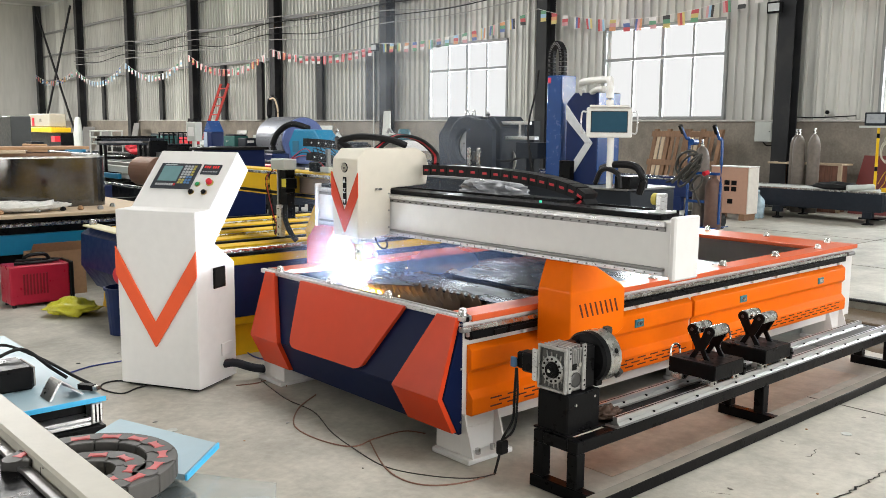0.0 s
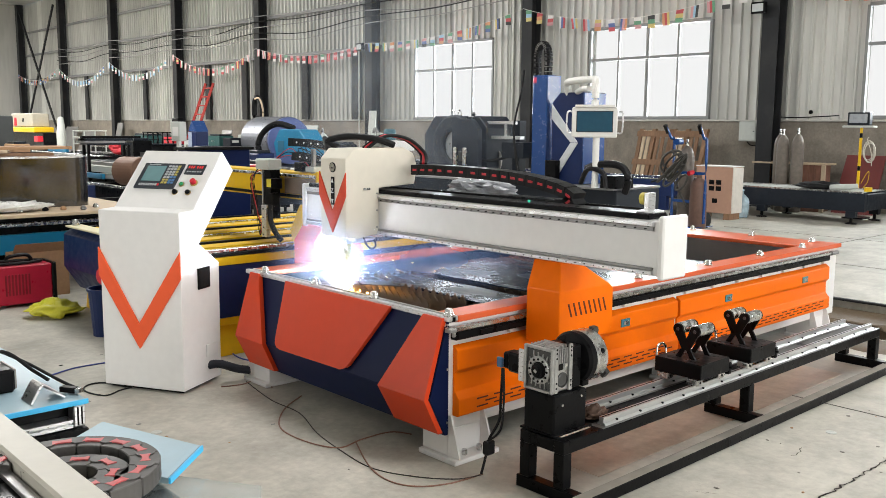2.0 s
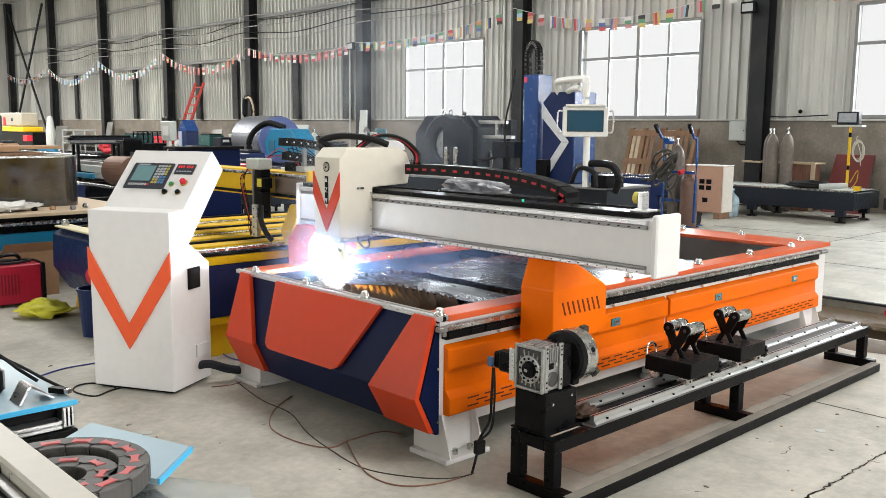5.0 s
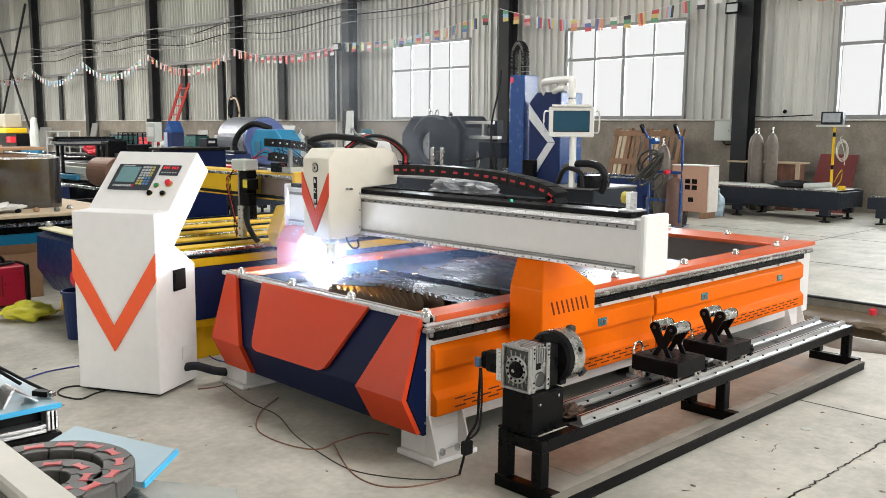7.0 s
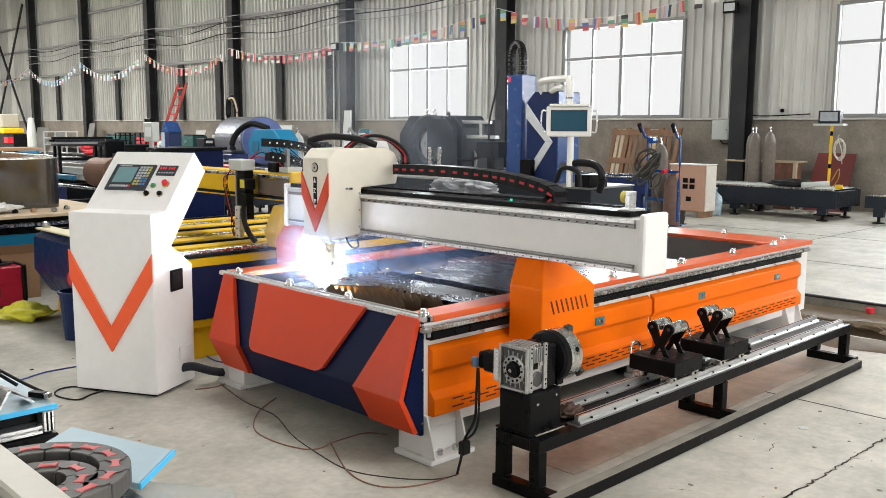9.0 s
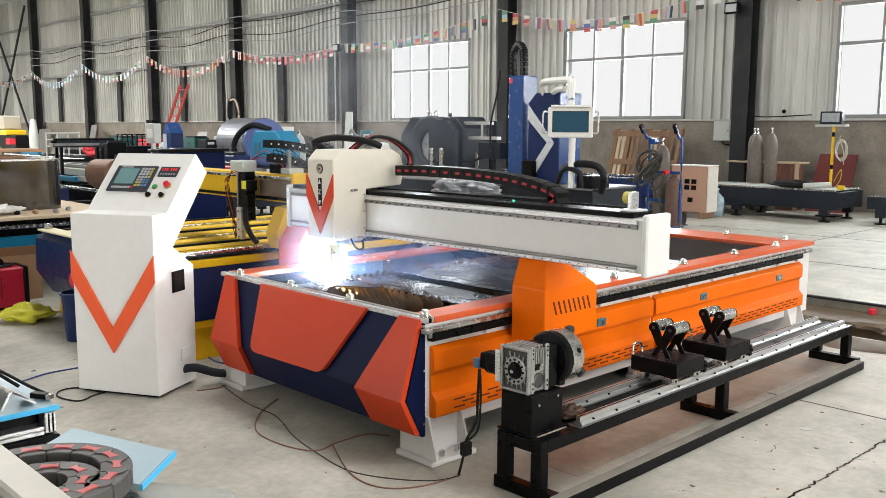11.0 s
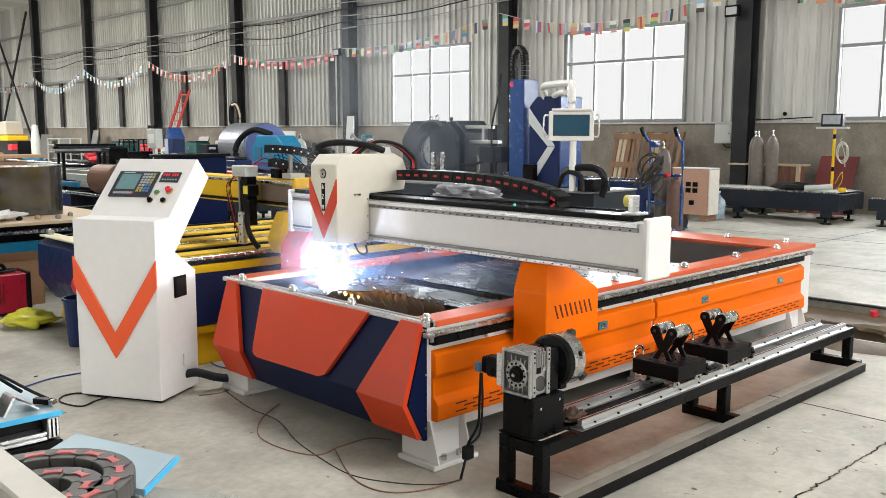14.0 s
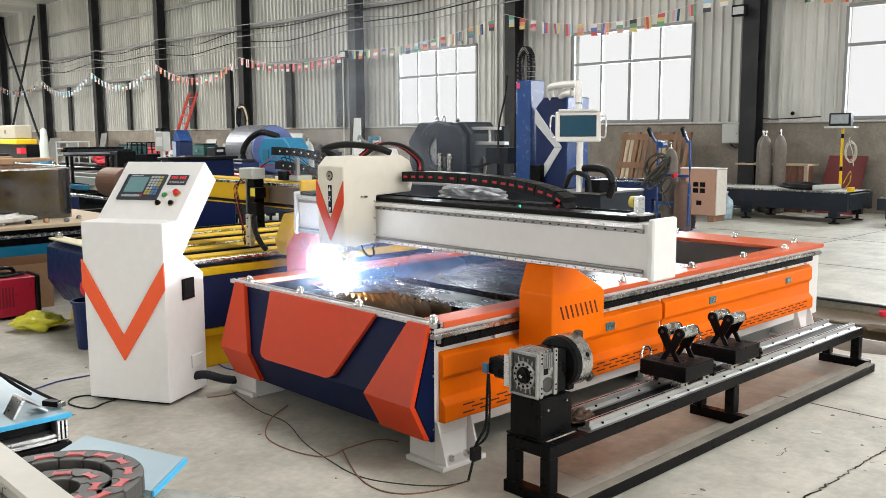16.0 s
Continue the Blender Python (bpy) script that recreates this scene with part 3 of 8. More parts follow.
def columns():
    first = None
    for k in range(-3, 8):
        y = 6.66 + BAY * k
        if y > Y_END:
            break
        if first is None:
            first = thing("steel_column", (16.15, y, 0), label="dark grey steel I-section hall column against the wall", category="column", group="hall columns", kind="structure")
            x, z = 16.15, ROOF - 0.02
            part("web", B((x - 0.16, x + 0.16, y - 0.012, y + 0.012, 0, z), bevel=0), COLUMN, first)
            part("flange", B((x - 0.19, x - 0.16, y - 0.19, y + 0.19, 0, z), bevel=0.003), COLUMN, first)
            part("flange", B((x + 0.16, x + 0.19, y - 0.19, y + 0.19, 0, z), bevel=0.003), COLUMN, first)
            part("base_plate", B((x - 0.28, x + 0.28, y - 0.26, y + 0.26, 0, 0.03)), COLUMN, first)
        else:
            copy_thing(first, pose(16.15 * U, y * U, 0))
    for z in (4.45, 6.0, 7.4):
        lo = 21.0 if z < 5 else Y_START
        tagged(new("wall_girt", finish(B((16.34, 16.42, lo, Y_END, z - 0.06, z + 0.06)), "wall_girt", GIRT)), "horizontal grey steel girt across the wall sheets", "girt", "wall girts", "structure")
    for y in (47.4, 39.8, 33.3, 30.1, 25.6, 22.4):
        tagged(new("wall_post", finish(B((16.30, 16.40, y - 0.2, y + 0.2, 1.98, 4.38)), "wall_post", COLUMN)), "dark upright post between wainscot and girt", "post", "wall posts", "structure")
    # crossed braces in the last bay
    for a, b in (((16.0, 51.2, 1.2), (16.0, 57.0, 8.6)), ((16.05, 57.0, 1.2), (16.05, 51.2, 8.6))):
        solo("diagonal_brace", beam(a, b, 0.09, 0.12), COLUMN, "dark steel diagonal brace between two hall columns", "brace", "structure", "wall braces")


hall()
windows()
columns()

# ---- the plasma cutting table ----
BED_L, BED_W, BED_Z = 4.6, 1.95, 0.78
RAISED = ((-0.022, 0.775), (-0.145, 0.36), (-0.043, 0.16))      # x, z of the raised front plates
BASE = ((0.012, 0.765), (-0.112, 0.357), (-0.005, 0.145))


def front_x(z, line):
    (xa, za), (xb, zb), (xc, zc) = line
    return xa + (xb - xa) * (za - z) / (za - zb) if z >= zb else xb + (xc - xb) * (zb - z) / (zb - zc)


def raised_plate(polys, lift=0.03):
    """Plates on the folded front: outline in (y, z), one polygon for each side of the fold."""
    bm = bmesh.new()
    for poly in polys:
        slab([(front_x(z, RAISED), y, z) for y, z in poly], (lift, 0, 0), bm)
    bmesh.ops.remove_doubles(bm, verts=bm.verts, dist=0.0005)
    return bm


def cutting_table():
    t = thing("plasma_cutting_table", (0, 0, 0), label="orange, white and navy steel plasma cutting table with sawtooth slats", category="cutting table")
    # white welded frame
    part("side_beam", B((0.0, BED_L, 0.0, 0.09, 0.17, 0.742)), WHITE, t)
    part("side_beam", B((0.0, BED_L, BED_W - 0.09, BED_W, 0.17, 0.742)), WHITE, t)
    part("end_beam", B((BED_L - 0.1, BED_L - 0.002, 0.092, BED_W - 0.092, 0.17, 0.742)), WHITE, t)
    part("end_beam", B((0.02, 0.1, 0.092, BED_W - 0.092, 0.17, 0.742)), WHITE, t)
    part("tank", B((0.1, BED_L - 0.1, 0.1, BED_W - 0.1, 0.33, 0.36), (0.1, BED_L - 0.1, 0.094, 0.1, 0.36, 0.745), (0.1, BED_L - 0.1, BED_W - 0.1, BED_W - 0.094, 0.36, 0.745), bevel=0), mat("near_black_tank_paint", (0.003, 0.005, 0.016), 0.6, vary=0.3, dirt=0.3, dirt_col=(0.02, 0.017, 0.015), spec=0.05), t, "dark blue water tank")
    # top flanges
    part("top_flange", B((0.06, BED_L + 0.02, -0.03, 0.13, 0.746, BED_Z)), FLANGE, t, "salmon red top flange")
    part("top_flange", B((0.06, BED_L + 0.02, BED_W - 0.13, BED_W + 0.03, 0.746, BED_Z)), FLANGE, t, "salmon red top flange")
    part("top_flange", B((BED_L - 0.42, BED_L + 0.018, 0.132, BED_W - 0.132, 0.746, BED_Z - 0.001)), FLANGE, t, "salmon red top flange")
    # Black bar fills the front gap with the dark of its shade.
    part("front_gap_shade", B((0.022, 0.044, -0.028, BED_W + 0.028, 0.75, BED_Z - 0.006)), BLACK, t)
    part("front_lip", B((0.045, 0.057, -0.03, BED_W + 0.03, 0.755, BED_Z + 0.002)), RAIL, t, "thin bright front lip")
    part("front_strip", B((-0.012, 0.021, -0.03, BED_W + 0.03, 0.755, BED_Z + 0.002)), ALU, t, "bright aluminium front edge strip")
    part("front_guide", B((0.064, 0.085, 0.14, BED_W - 0.14, 0.735, 0.752)), STEEL, t)
    # folded navy front with raised plates
    prof = list(BASE) + [(0.02, 0.145), (0.02, 0.765)]
    part("front_panel", prism(prof, "y", -0.004, BED_W - 0.04, 0.003), NAVY, t, "folded navy front panel")
    W = BED_W
    zf, zt, zb = 0.36, 0.772, 0.16
    for sgn in (0, 1):
        f = (lambda y: W - y - (0.045 if y < 0.1 else 0.0)) if sgn else (lambda y: y)
        o = part("corner_plate", raised_plate([[(f(0.155), zt), (f(0.004), zt), (f(0.004), zf), (f(0.385), zf)], [(f(0.385), zf), (f(0.004), zf), (f(0.004), zb), (f(0.365), zb)]]), RED_ORANGE, t, "folded red-orange corner plate")
    pts = [(1.47, zt - 0.004), (0.425, zt - 0.004), (0.655, 0.43), (0.675, 0.40), (0.70, 0.383), (0.735, 0.372), (1.36, 0.365), (1.40, 0.372), (1.425, 0.39), (1.436, 0.42)]
    part("centre_plate", raised_plate([pts], 0.03), RED_ORANGE, t, "rounded red-orange centre plate")
    # navy end cheeks with small screws
    for z in (0.735, 0.5, 0.215):
        part("screw", C((0.006, -0.008, z), (0.006, -0.003, z), 0.007, seg=8), STEEL, t)
    # orange side panels, folded, with slots and blue latches
    sp = ((0.0, 0.623), (-0.036, 0.596), (-0.038, 0.495), (-0.014, 0.470), (-0.018, 0.375), (-0.052, 0.338), (-0.052, 0.252), (-0.04, 0.243), (0.0, 0.243))
    for side in (0, 1):
        for x0, x1 in ((0.05, 2.095), (2.125, 4.40)):
            pp = [((W - y) if side else y, z) for y, z in sp]
            pan = part("side_panel", prism(pp, "x", x0, x1, 0.0025), ORANGE, t, "folded orange side panel with slots")
            if side:
                continue
            n = 0
            for row, z in ((0, 0.32), (1, 0.298), (2, 0.276)):
                k = x0 + 0.13 + 0.065 * (row % 2)
                while k < x1 - 0.16:
                    if (k < 0.62) or (k > 0.98):
                        # Slots are surface strips in the dark of a hole's shade.
                        part("slot", slab([(k, -0.0533, z - 0.004), (k + 0.085, -0.0533, z - 0.004), (k + 0.085, -0.0533, z + 0.004), (k, -0.0533, z + 0.004)], (0, 0.0025, 0)), SLOT_SHADE, pan, "thin strip in the dark shade of a slot")
                    k += 0.13
                    n += 1
            for lx in ((1.5,) if x0 < 1 else (2.75, 3.95)):
                lt = part("latch", B((lx - 0.045, lx + 0.045, -0.044, -0.036, 0.512, 0.562), bevel=0.003), mat("blue_latch_plate", (0.06, 0.22, 0.30), 0.35, 0.3), pan, "blue latch plate")
                part("latch_button", B((lx - 0.025, lx + 0.025, -0.049, -0.0445, 0.525, 0.549), bevel=0.002), STEEL, pan)
    # carriage rail along the near side
    part("rail_bed", B((0.03, 4.38, -0.045, -0.002, 0.655, 0.70)), BLACK, t, "black rail bed")
    part("linear_rail", B((-0.02, 4.40, -0.05, -0.012, 0.702, 0.727)), STEEL, t, "bright steel linear rail")
    part("gear_rack", B((0.2, 4.3, -0.055, -0.047, 0.66, 0.69), bevel=0.001), BLACK, t)
    part("rail_stop", B((-0.024, 0.03, -0.056, -0.014, 0.702, 0.722), (0.0, 0.022, -0.056, -0.04, 0.678, 0.702)), DULL, t)
    part("rail_stop", C((4.40, -0.04, 0.712), (4.52, -0.04, 0.712), 0.018), DULL, t)
    for k in range(12):
        part("rail_bracket", B((0.45 + k * 0.35, 0.48 + k * 0.35, -0.03, -0.004, 0.63, 0.654)), WHITE, t)
    # feet
    for x in (0.05, 2.2, 4.2):
        for y0, y1 in ((-0.09, 0.2), (W - 0.2, W + 0.09)):
            ft = part("foot", B((x - 0.03, x + 0.24, max(y0, -0.0) if y0 < 0 else y0, min(y1, W), 0.03, 0.172), (x - 0.06, x + 0.27, y0, y1, 0.002, 0.03)), WHITE, t, "white welded foot")
            yo = y0 if y0 < 0 else y1
            yi = 0.0 if y0 < 0 else W
            for gx in (x - 0.03, x + 0.21):
                part("gusset", prism([(yi, 0.03), (yo, 0.03), (yo + (yi - yo) * 0.75, 0.25), (yi, 0.25)], "x", gx, gx + 0.012), WHITE, ft)
            for gx in (x + 0.05, x + 0.16):
                part("anchor_bolt", C((gx, (yi + yo) / 2, 0.03), (gx, (yi + yo) / 2, 0.06), 0.016, seg=6), STEEL, ft)
    # ball transfer units
    balls = [(0.02, y) for y in (0.0, 0.62, 1.2, 1.78)] + [(x, 0.05) for x in (0.95, 1.75, 2.6, 3.35, 4.05)] + [(4.5, y) for y in (0.18, 0.74, 1.35, 1.85)] + [(x, W - 0.05) for x in (0.9, 1.8, 2.8)]
    for x, y in balls:
        part("ball_caster", turned([(0.031, 0), (0.031, 0.007), (0.024, 0.010), (0.024, 0.024), (0.020, 0.034), (0.012, 0.040), (0.0, 0.042)], (x, y, BED_Z + 0.001), seg=12), STEEL, t, smooth=True)
    # sawtooth slats: three stand high at the front, the rest lie lower under the sheets
    rnd = random.Random(4)
    rows = [(0.17, 0.15, W - 0.15, 0.56), (0.30, 0.15, W - 0.15, 0.575), (0.415, 0.60, 1.36, 0.735), (0.505, 0.55, 1.40, 0.742), (0.60, 0.47, 1.33, 0.745)]
    rows += [(0.70 + 0.12 * k, 0.15, W - 0.15, 0.69 if k < 20 else 0.47) for k in range(29)]
    for x, ya, yb, top in rows:
        pts, y = [], ya
        top += rnd.uniform(-0.004, 0.004)
        while y < yb - 0.06:
            pts += [(y, top - 0.042 + rnd.uniform(-0.005, 0.004)), (y + 0.033, top + rnd.uniform(-0.012, 0.004))]
            y += 0.066
        base = top - 0.085 if top > 0.72 else 0.50 if top > 0.52 else 0.38
        pts += [(yb, top - 0.04), (yb, base), (ya, base)]
        part("sawtooth_slat", prism(pts, "x", x, x + 0.007), RUST, t)
    teeth = [(2.0, 0.655)]
    k = 2.0
    while k < 4.1:
        teeth += [(k + 0.006, 0.682), (k + 0.030, 0.718), (k + 0.040, 0.718), (k + 0.054, 0.682)]
        k += 0.06
    part("slat_comb", prism(teeth + [(k, 0.655)], "y", 0.150, 0.158), DULL, t, "toothed steel slat comb")
    for y in (0.14, W - 0.15):
        part("slat_holder", B((0.12, BED_L - 0.44, y - 0.012, y, 0.55, 0.66)), DULL, t)
    return t


def work_sheet():
    rnd = random.Random(2)
    for k, (x0, x1, y0, y1, z) in enumerate(((0.66, 1.00, 0.34, 1.50, 0.700), (1.10, 1.95, 0.26, 1.62, 0.712), (1.99, 2.40, 0.22, 1.58, 0.703), (2.46, 3.1, 0.24, 1.66, 0.712))):
        bm = bmesh.new()
        n = 16
        for a in (0, 1):
            for i in range(n + 1):
                y = y0 + (y1 - y0) * i / n
                w = 0.006 * noise.noise(Vector((y * 3, k * 5 + a, 0)))
                for xx in (x0, x1):
                    bm.verts.new((xx + 0.01 * noise.noise(Vector((y * 5, k, 2))), y, z + 0.007 * a + w))
        bm.verts.ensure_lookup_table()
        m = 2 * (n + 1)
        for i in range(n):
            q = 2 * i
            for f in ((q, q + 1, q + 3, q + 2), (m + q, m + q + 2, m + q + 3, m + q + 1), (q, q + 2, m + q + 2, m + q), (q + 1, m + q + 1, m + q + 3, q + 3)):
                bm.faces.new([bm.verts[v] for v in f])
        for q in (0, 2 * n):
            bm.faces.new([bm.verts[v] for v in (q, q + 1, m + q + 1, m + q)])
        bmesh.ops.recalc_face_normals(bm, faces=bm.faces[:])
        solo("steel_sheet", bm, SHEET, "dark scuffed steel sheet lying on the cutting slats", "metal sheet", group="steel sheets")
    solo("steel_offcut", slab([(0.30, 1.30, 0.738), (0.52, 0.98, 0.738), (0.60, 1.45, 0.738), (0.42, 1.72, 0.738)], (0, 0, 0.005)), SHEET, "dark steel plate being cut on the slats", "metal sheet")


GX = 0.63


def gantry():
    g = thing("gantry", (0.7, 0.6, 0.8), label="white box-beam gantry with orange carriage and black cable chain", category="gantry")
    part("beam", B((GX, GX + 0.165, -0.868, 2.12, 1.035, 1.305), bevel=0.006), WHITE, g, "white painted box beam")
    ep = part("end_plate", B((GX - 0.02, GX + 0.19, -0.905, -0.87, 1.022, 1.33), bevel=0.012), WHITE, g)
    part("end_plate", B((GX - 0.02, GX + 0.19, 2.122, 2.155, 1.022, 1.33), bevel=0.012), WHITE, g)
    part("top_cover", B((GX + 0.004, GX + 0.16, -0.8, 2.1, 1.307, 1.334)), BLACK, g, "black top cover")
    part("upper_rail", B((GX - 0.022, GX - 0.001, -0.84, 2.1, 1.278, 1.302), bevel=0.003), ALU, g, "bright upper rail")
    part("upper_rack", B((GX - 0.014, GX - 0.001, -0.84, 2.1, 1.256, 1.276), bevel=0.001), DULL, g, "steel gear rack")
    part("lower_rail", B((GX - 0.022, GX - 0.001, -0.84, 2.1, 1.04, 1.062), bevel=0.003), ALU, g, "bright lower rail")
    part("lower_rack", B((GX - 0.016, GX - 0.001, -0.84, 2.1, 1.064, 1.078), bevel=0.001), DULL, g, "steel gear rack")
    k = 0
    y = -0.8
    while y < 1.25:
        part("bolt", C((GX - 0.026, y, 1.266), (GX - 0.013, y, 1.266), 0.0034, seg=6), BLACK, g)
        part("bolt", C((GX - 0.026, y, 1.051), (GX - 0.021, y, 1.051), 0.0034, seg=6), BLACK, g)
        y += 0.06
    part("strip", B((GX - 0.002, GX, -0.83, -0.70, 1.284, 1.294)), BLACK, g)
    # orange carriage on the near rail
    body = prism([(0.592, 0.58), (0.592, 0.88), (0.66, 1.028), (0.80, 1.028), (1.03, 0.88), (1.06, 0.855), (1.06, 0.63), (1.0, 0.60)], "y", -0.296, -0.06)
    bmesh.ops.bisect_plane(body, geom=body.verts[:] + body.edges[:] + body.faces[:], dist=0.0002, plane_co=(0, 0, 0.88), plane_no=(0, 0, 1))
    for v in body.verts:
        if v.co.z > 0.95:
            v.co.y = -0.24 if v.co.y < -0.18 else -0.05
    bmesh.ops.bevel(body, geom=body.edges[:], offset=0.005, segments=1, affect="EDGES", clamp_overlap=True)
    c = part("carriage", body, ORANGE, g, "folded orange carriage housing")
    for i in range(8):
        x0 = 0.665 + i * 0.043
        # Vent openings are painted as dark strips for their shade.
        part("vent_slot_shade", slab([(x0 + 0.022, -0.2985, 0.735), (x0 + 0.034, -0.2985, 0.735), (x0 + 0.006, -0.2985, 0.810), (x0 - 0.006, -0.2985, 0.810)], (0, 0.0025, 0)), SLOT_SHADE, c, "slanted strip in the dark shade of a vent slot")
    # carriage on the far rail
    far = prism([(0.56, 0.60), (0.56, 0.92), (0.64, 1.03), (0.80, 1.03), (1.0, 0.86), (1.0, 0.62)], "y", 1.93, 2.19, 0.006)
    part("carriage", far, RED_ORANGE, g, "folded red-orange far carriage housing")
    # switch bracket on the end
    sw = part("limit_switch", B((GX + 0.06, GX + 0.12, -0.76, -0.73, 1.335, 1.43), (GX + 0.04, GX + 0.14, -0.80, -0.70, 1.334, 1.345)), ALU, g, "bare metal switch bracket")
    part("roller", C((GX + 0.09, -0.727, 1.40), (GX + 0.09, -0.70, 1.40), 0.03), mat("yellow_roller", (0.6, 0.5, 0.1), 0.5), sw)
    # cable tray behind the beam and the cable chain in it
    part("cable_tray", B((GX + 0.17, GX + 0.32, -0.55, 2.0, 1.27, 1.276), (GX + 0.31, GX + 0.32, -0.55, 2.0, 1.276, 1.33)), BLACK, g)
    line = smooth_line([(0, 1.18, 1.462), (0, 0.9, 1.468), (0, 0.5, 1.463), (0, 0.2, 1.445), (0, 0.0, 1.418), (0, -0.13, 1.385), (0, -0.18, 1.35), (0, -0.12, 1.318), (0, 0.05, 1.313), (0, 0.4, 1.313)], 8)
    pts = [line[0]]
    for p in line:
        if (p - pts[-1]).length > 0.062:
            pts.append(p)
    for a, b in zip(pts, pts[1:]):
        a2, b2 = Vector((GX + 0.24, a.y, a.z)), Vector((GX + 0.24, b.y, b.z))
        d = (b2 - a2)
        lk = part("chain_link", beam(a2 + d * 0.03, b2 - d * 0.03, 0.11, 0.066), PLASTIC, g, "black cable chain link")
        mid = (a2 + b2) / 2
        s = Vector((-0.0565, 0, 0))
        dd = d.normalized()
        up = dd.cross(Vector((1, 0, 0)))
        part("inlay", slab([mid + s - dd * 0.018 - up * 0.007, mid + s + dd * 0.018 - up * 0.007, mid + s + dd * 0.018 + up * 0.007, mid + s - dd * 0.018 + up * 0.007], (0.004, 0, 0)), CHAIN_RED, lk, "red inlay")
    part("chain_anchor", B((GX + 0.17, GX + 0.31, -0.32, -0.20, 1.277, 1.31)), DULL, g)
    part("status_light", B((GX + 0.02, GX + 0.03, -0.015, 0.0, 1.336, 1.35)), GREEN_LED, g, "green status light")
    bm = bmesh.new()
    bmesh.ops.create_icosphere(bm, subdivisions=4, radius=1)
    for v in bm.verts:
        n = noise.noise(v.co * 2.5) * 0.4 + noise.noise(v.co * 7) * 0.2
        v.co = Vector((GX + 0.42 + v.co.x * 0.09 * (1 + n), 0.75 + v.co.y * 0.28 * (1 + n), 1.335 + max(-0.7, min(0.8, v.co.z)) * 0.085 * (1 + 0.6 * n)))
    part("film_wrap", bm, mat("crumpled_clear_film", (0.28, 0.29, 0.31), 0.2, vary=0.5, bump=0.8, bump_scale=30), g, "crumpled clear film over the cable tray")
    return g


HX0, HX1, HY0, HY1 = 0.355, 0.62, 1.27, 1.545


def torch_head():
    h = thing("torch_head", (0.48, 1.4, 0.75), label="cream torch lifter cover with orange V stripe above a bright arc", category="torch head")
    prof = [(HX0, 1.03), (HX0, 1.535), (0.42, 1.60), (0.84, 1.605), (0.92, 1.565), (0.955, 1.48), (0.93, 1.36), (0.625, 1.345), (0.625, 1.045), (0.45, 1.02)]
    cv = part("cover", prism(prof, "y", HY0, HY1, 0.006), CREAM, h, "cream sheet metal cover")
    w = (HY0 + HY1) / 2
    x = HX0
    bm = bmesh.new()
    for q in ([(HY1 + 0.006, 1.45), (HY1 + 0.006, 1.30), (w, 1.06), (w, 1.20)], [(HY0 - 0.006, 1.45), (HY0 - 0.006, 1.30), (w, 1.06), (w, 1.20)]):
        slab([(x - 0.008, yy, zz) for yy, zz in q], (0.008, 0, 0), bm)
    part("v_stripe", bm, RED_ORANGE, cv, "red-orange V stripe")
    part("badge", C((x - 0.004, w, 1.48), (x, w, 1.48), 0.032, seg=20), BLACK, cv, "dark round badge")
    part("badge_ring", turned([(0.026, 0), (0.026, 0.002), (0.022, 0.002), (0.022, 0)], (x - 0.0042, w, 1.48), (-1, 0, 0), 20), CREAM, cv, "pale ring on the badge")
    part("badge_mark", B((x - 0.0062, x - 0.0042, w - 0.013, w + 0.013, 1.468, 1.49), bevel=0.001), CREAM, cv)
    part("badge_mark", B((x - 0.0066, x - 0.0063, w - 0.007, w + 0.007, 1.472, 1.484), bevel=0), BLACK, cv)
    part("axis_label", B((x - 0.004, x, w - 0.018, w + 0.018, 1.24, 1.42), bevel=0.001), BLACK, cv, "dark axis label with arrows")
    lm = mat("pale_print", (0.7, 0.7, 0.7), 0.5)
    for z in (1.395, 1.265):
        s = 1 if z > 1.3 else -1
        part("arrow", slab([(x - 0.0065, w - 0.012, z - 0.012 * s), (x - 0.0065, w + 0.012, z - 0.012 * s), (x - 0.0065, w + 0.001, z + 0.016 * s), (x - 0.0065, w - 0.001, z + 0.016 * s)], (0.002, 0, 0)), lm, cv)
    fc = bpy.data.curves.new("letter", "FONT")
    fc.body, fc.size, fc.align_x, fc.align_y, fc.extrude = "Z", 0.045, "CENTER", "CENTER", 0.001
    tmp = bpy.data.objects.new("letter", fc)
    me = bpy.data.meshes.new_from_object(tmp)
    bm = bmesh.new()
    bm.from_mesh(me)
    bpy.data.objects.remove(tmp)
    bmesh.ops.transform(bm, verts=bm.verts, matrix=pose(x - 0.006, w, 1.33, 90, 0, -90))
    part("letter", bm, lm, cv)
    part("cover_catch", B((0.49, 0.545, HY0 - 0.012, HY0, 1.335, 1.35)), STEEL, cv)
    for z in (1.09, 1.2, 1.31):
        part("screw", C((0.605, HY0 - 0.004, z), (0.605, HY0, z), 0.006, seg=8), DULL, cv)
    part("slide_plate", B((0.45, 0.62, HY0 + 0.03, HY1 - 0.03, 1.0, 1.019)), ALU, h)
    tc = part("torch", turned([(0.016, 0.0), (0.024, 0.03), (0.026, 0.1), (0.032, 0.11), (0.032, 0.22), (0.026, 0.24), (0.026, 0.30)], (0.47, 1.41, 0.765), seg=16), BRASS, h, "plasma torch")
    part("torch_clamp", B((0.43, 0.6, 1.37, 1.45, 0.98, 1.02)), ALU, h)
    part("hose", tube([(0.5, 1.28, 1.03), (0.5, 1.24, 0.98), (0.5, 1.19, 0.965), (0.5, 1.15, 0.985), (0.49, 1.15, 1.03)], 0.006), RUBBER, h, "thin curled sensor wire")
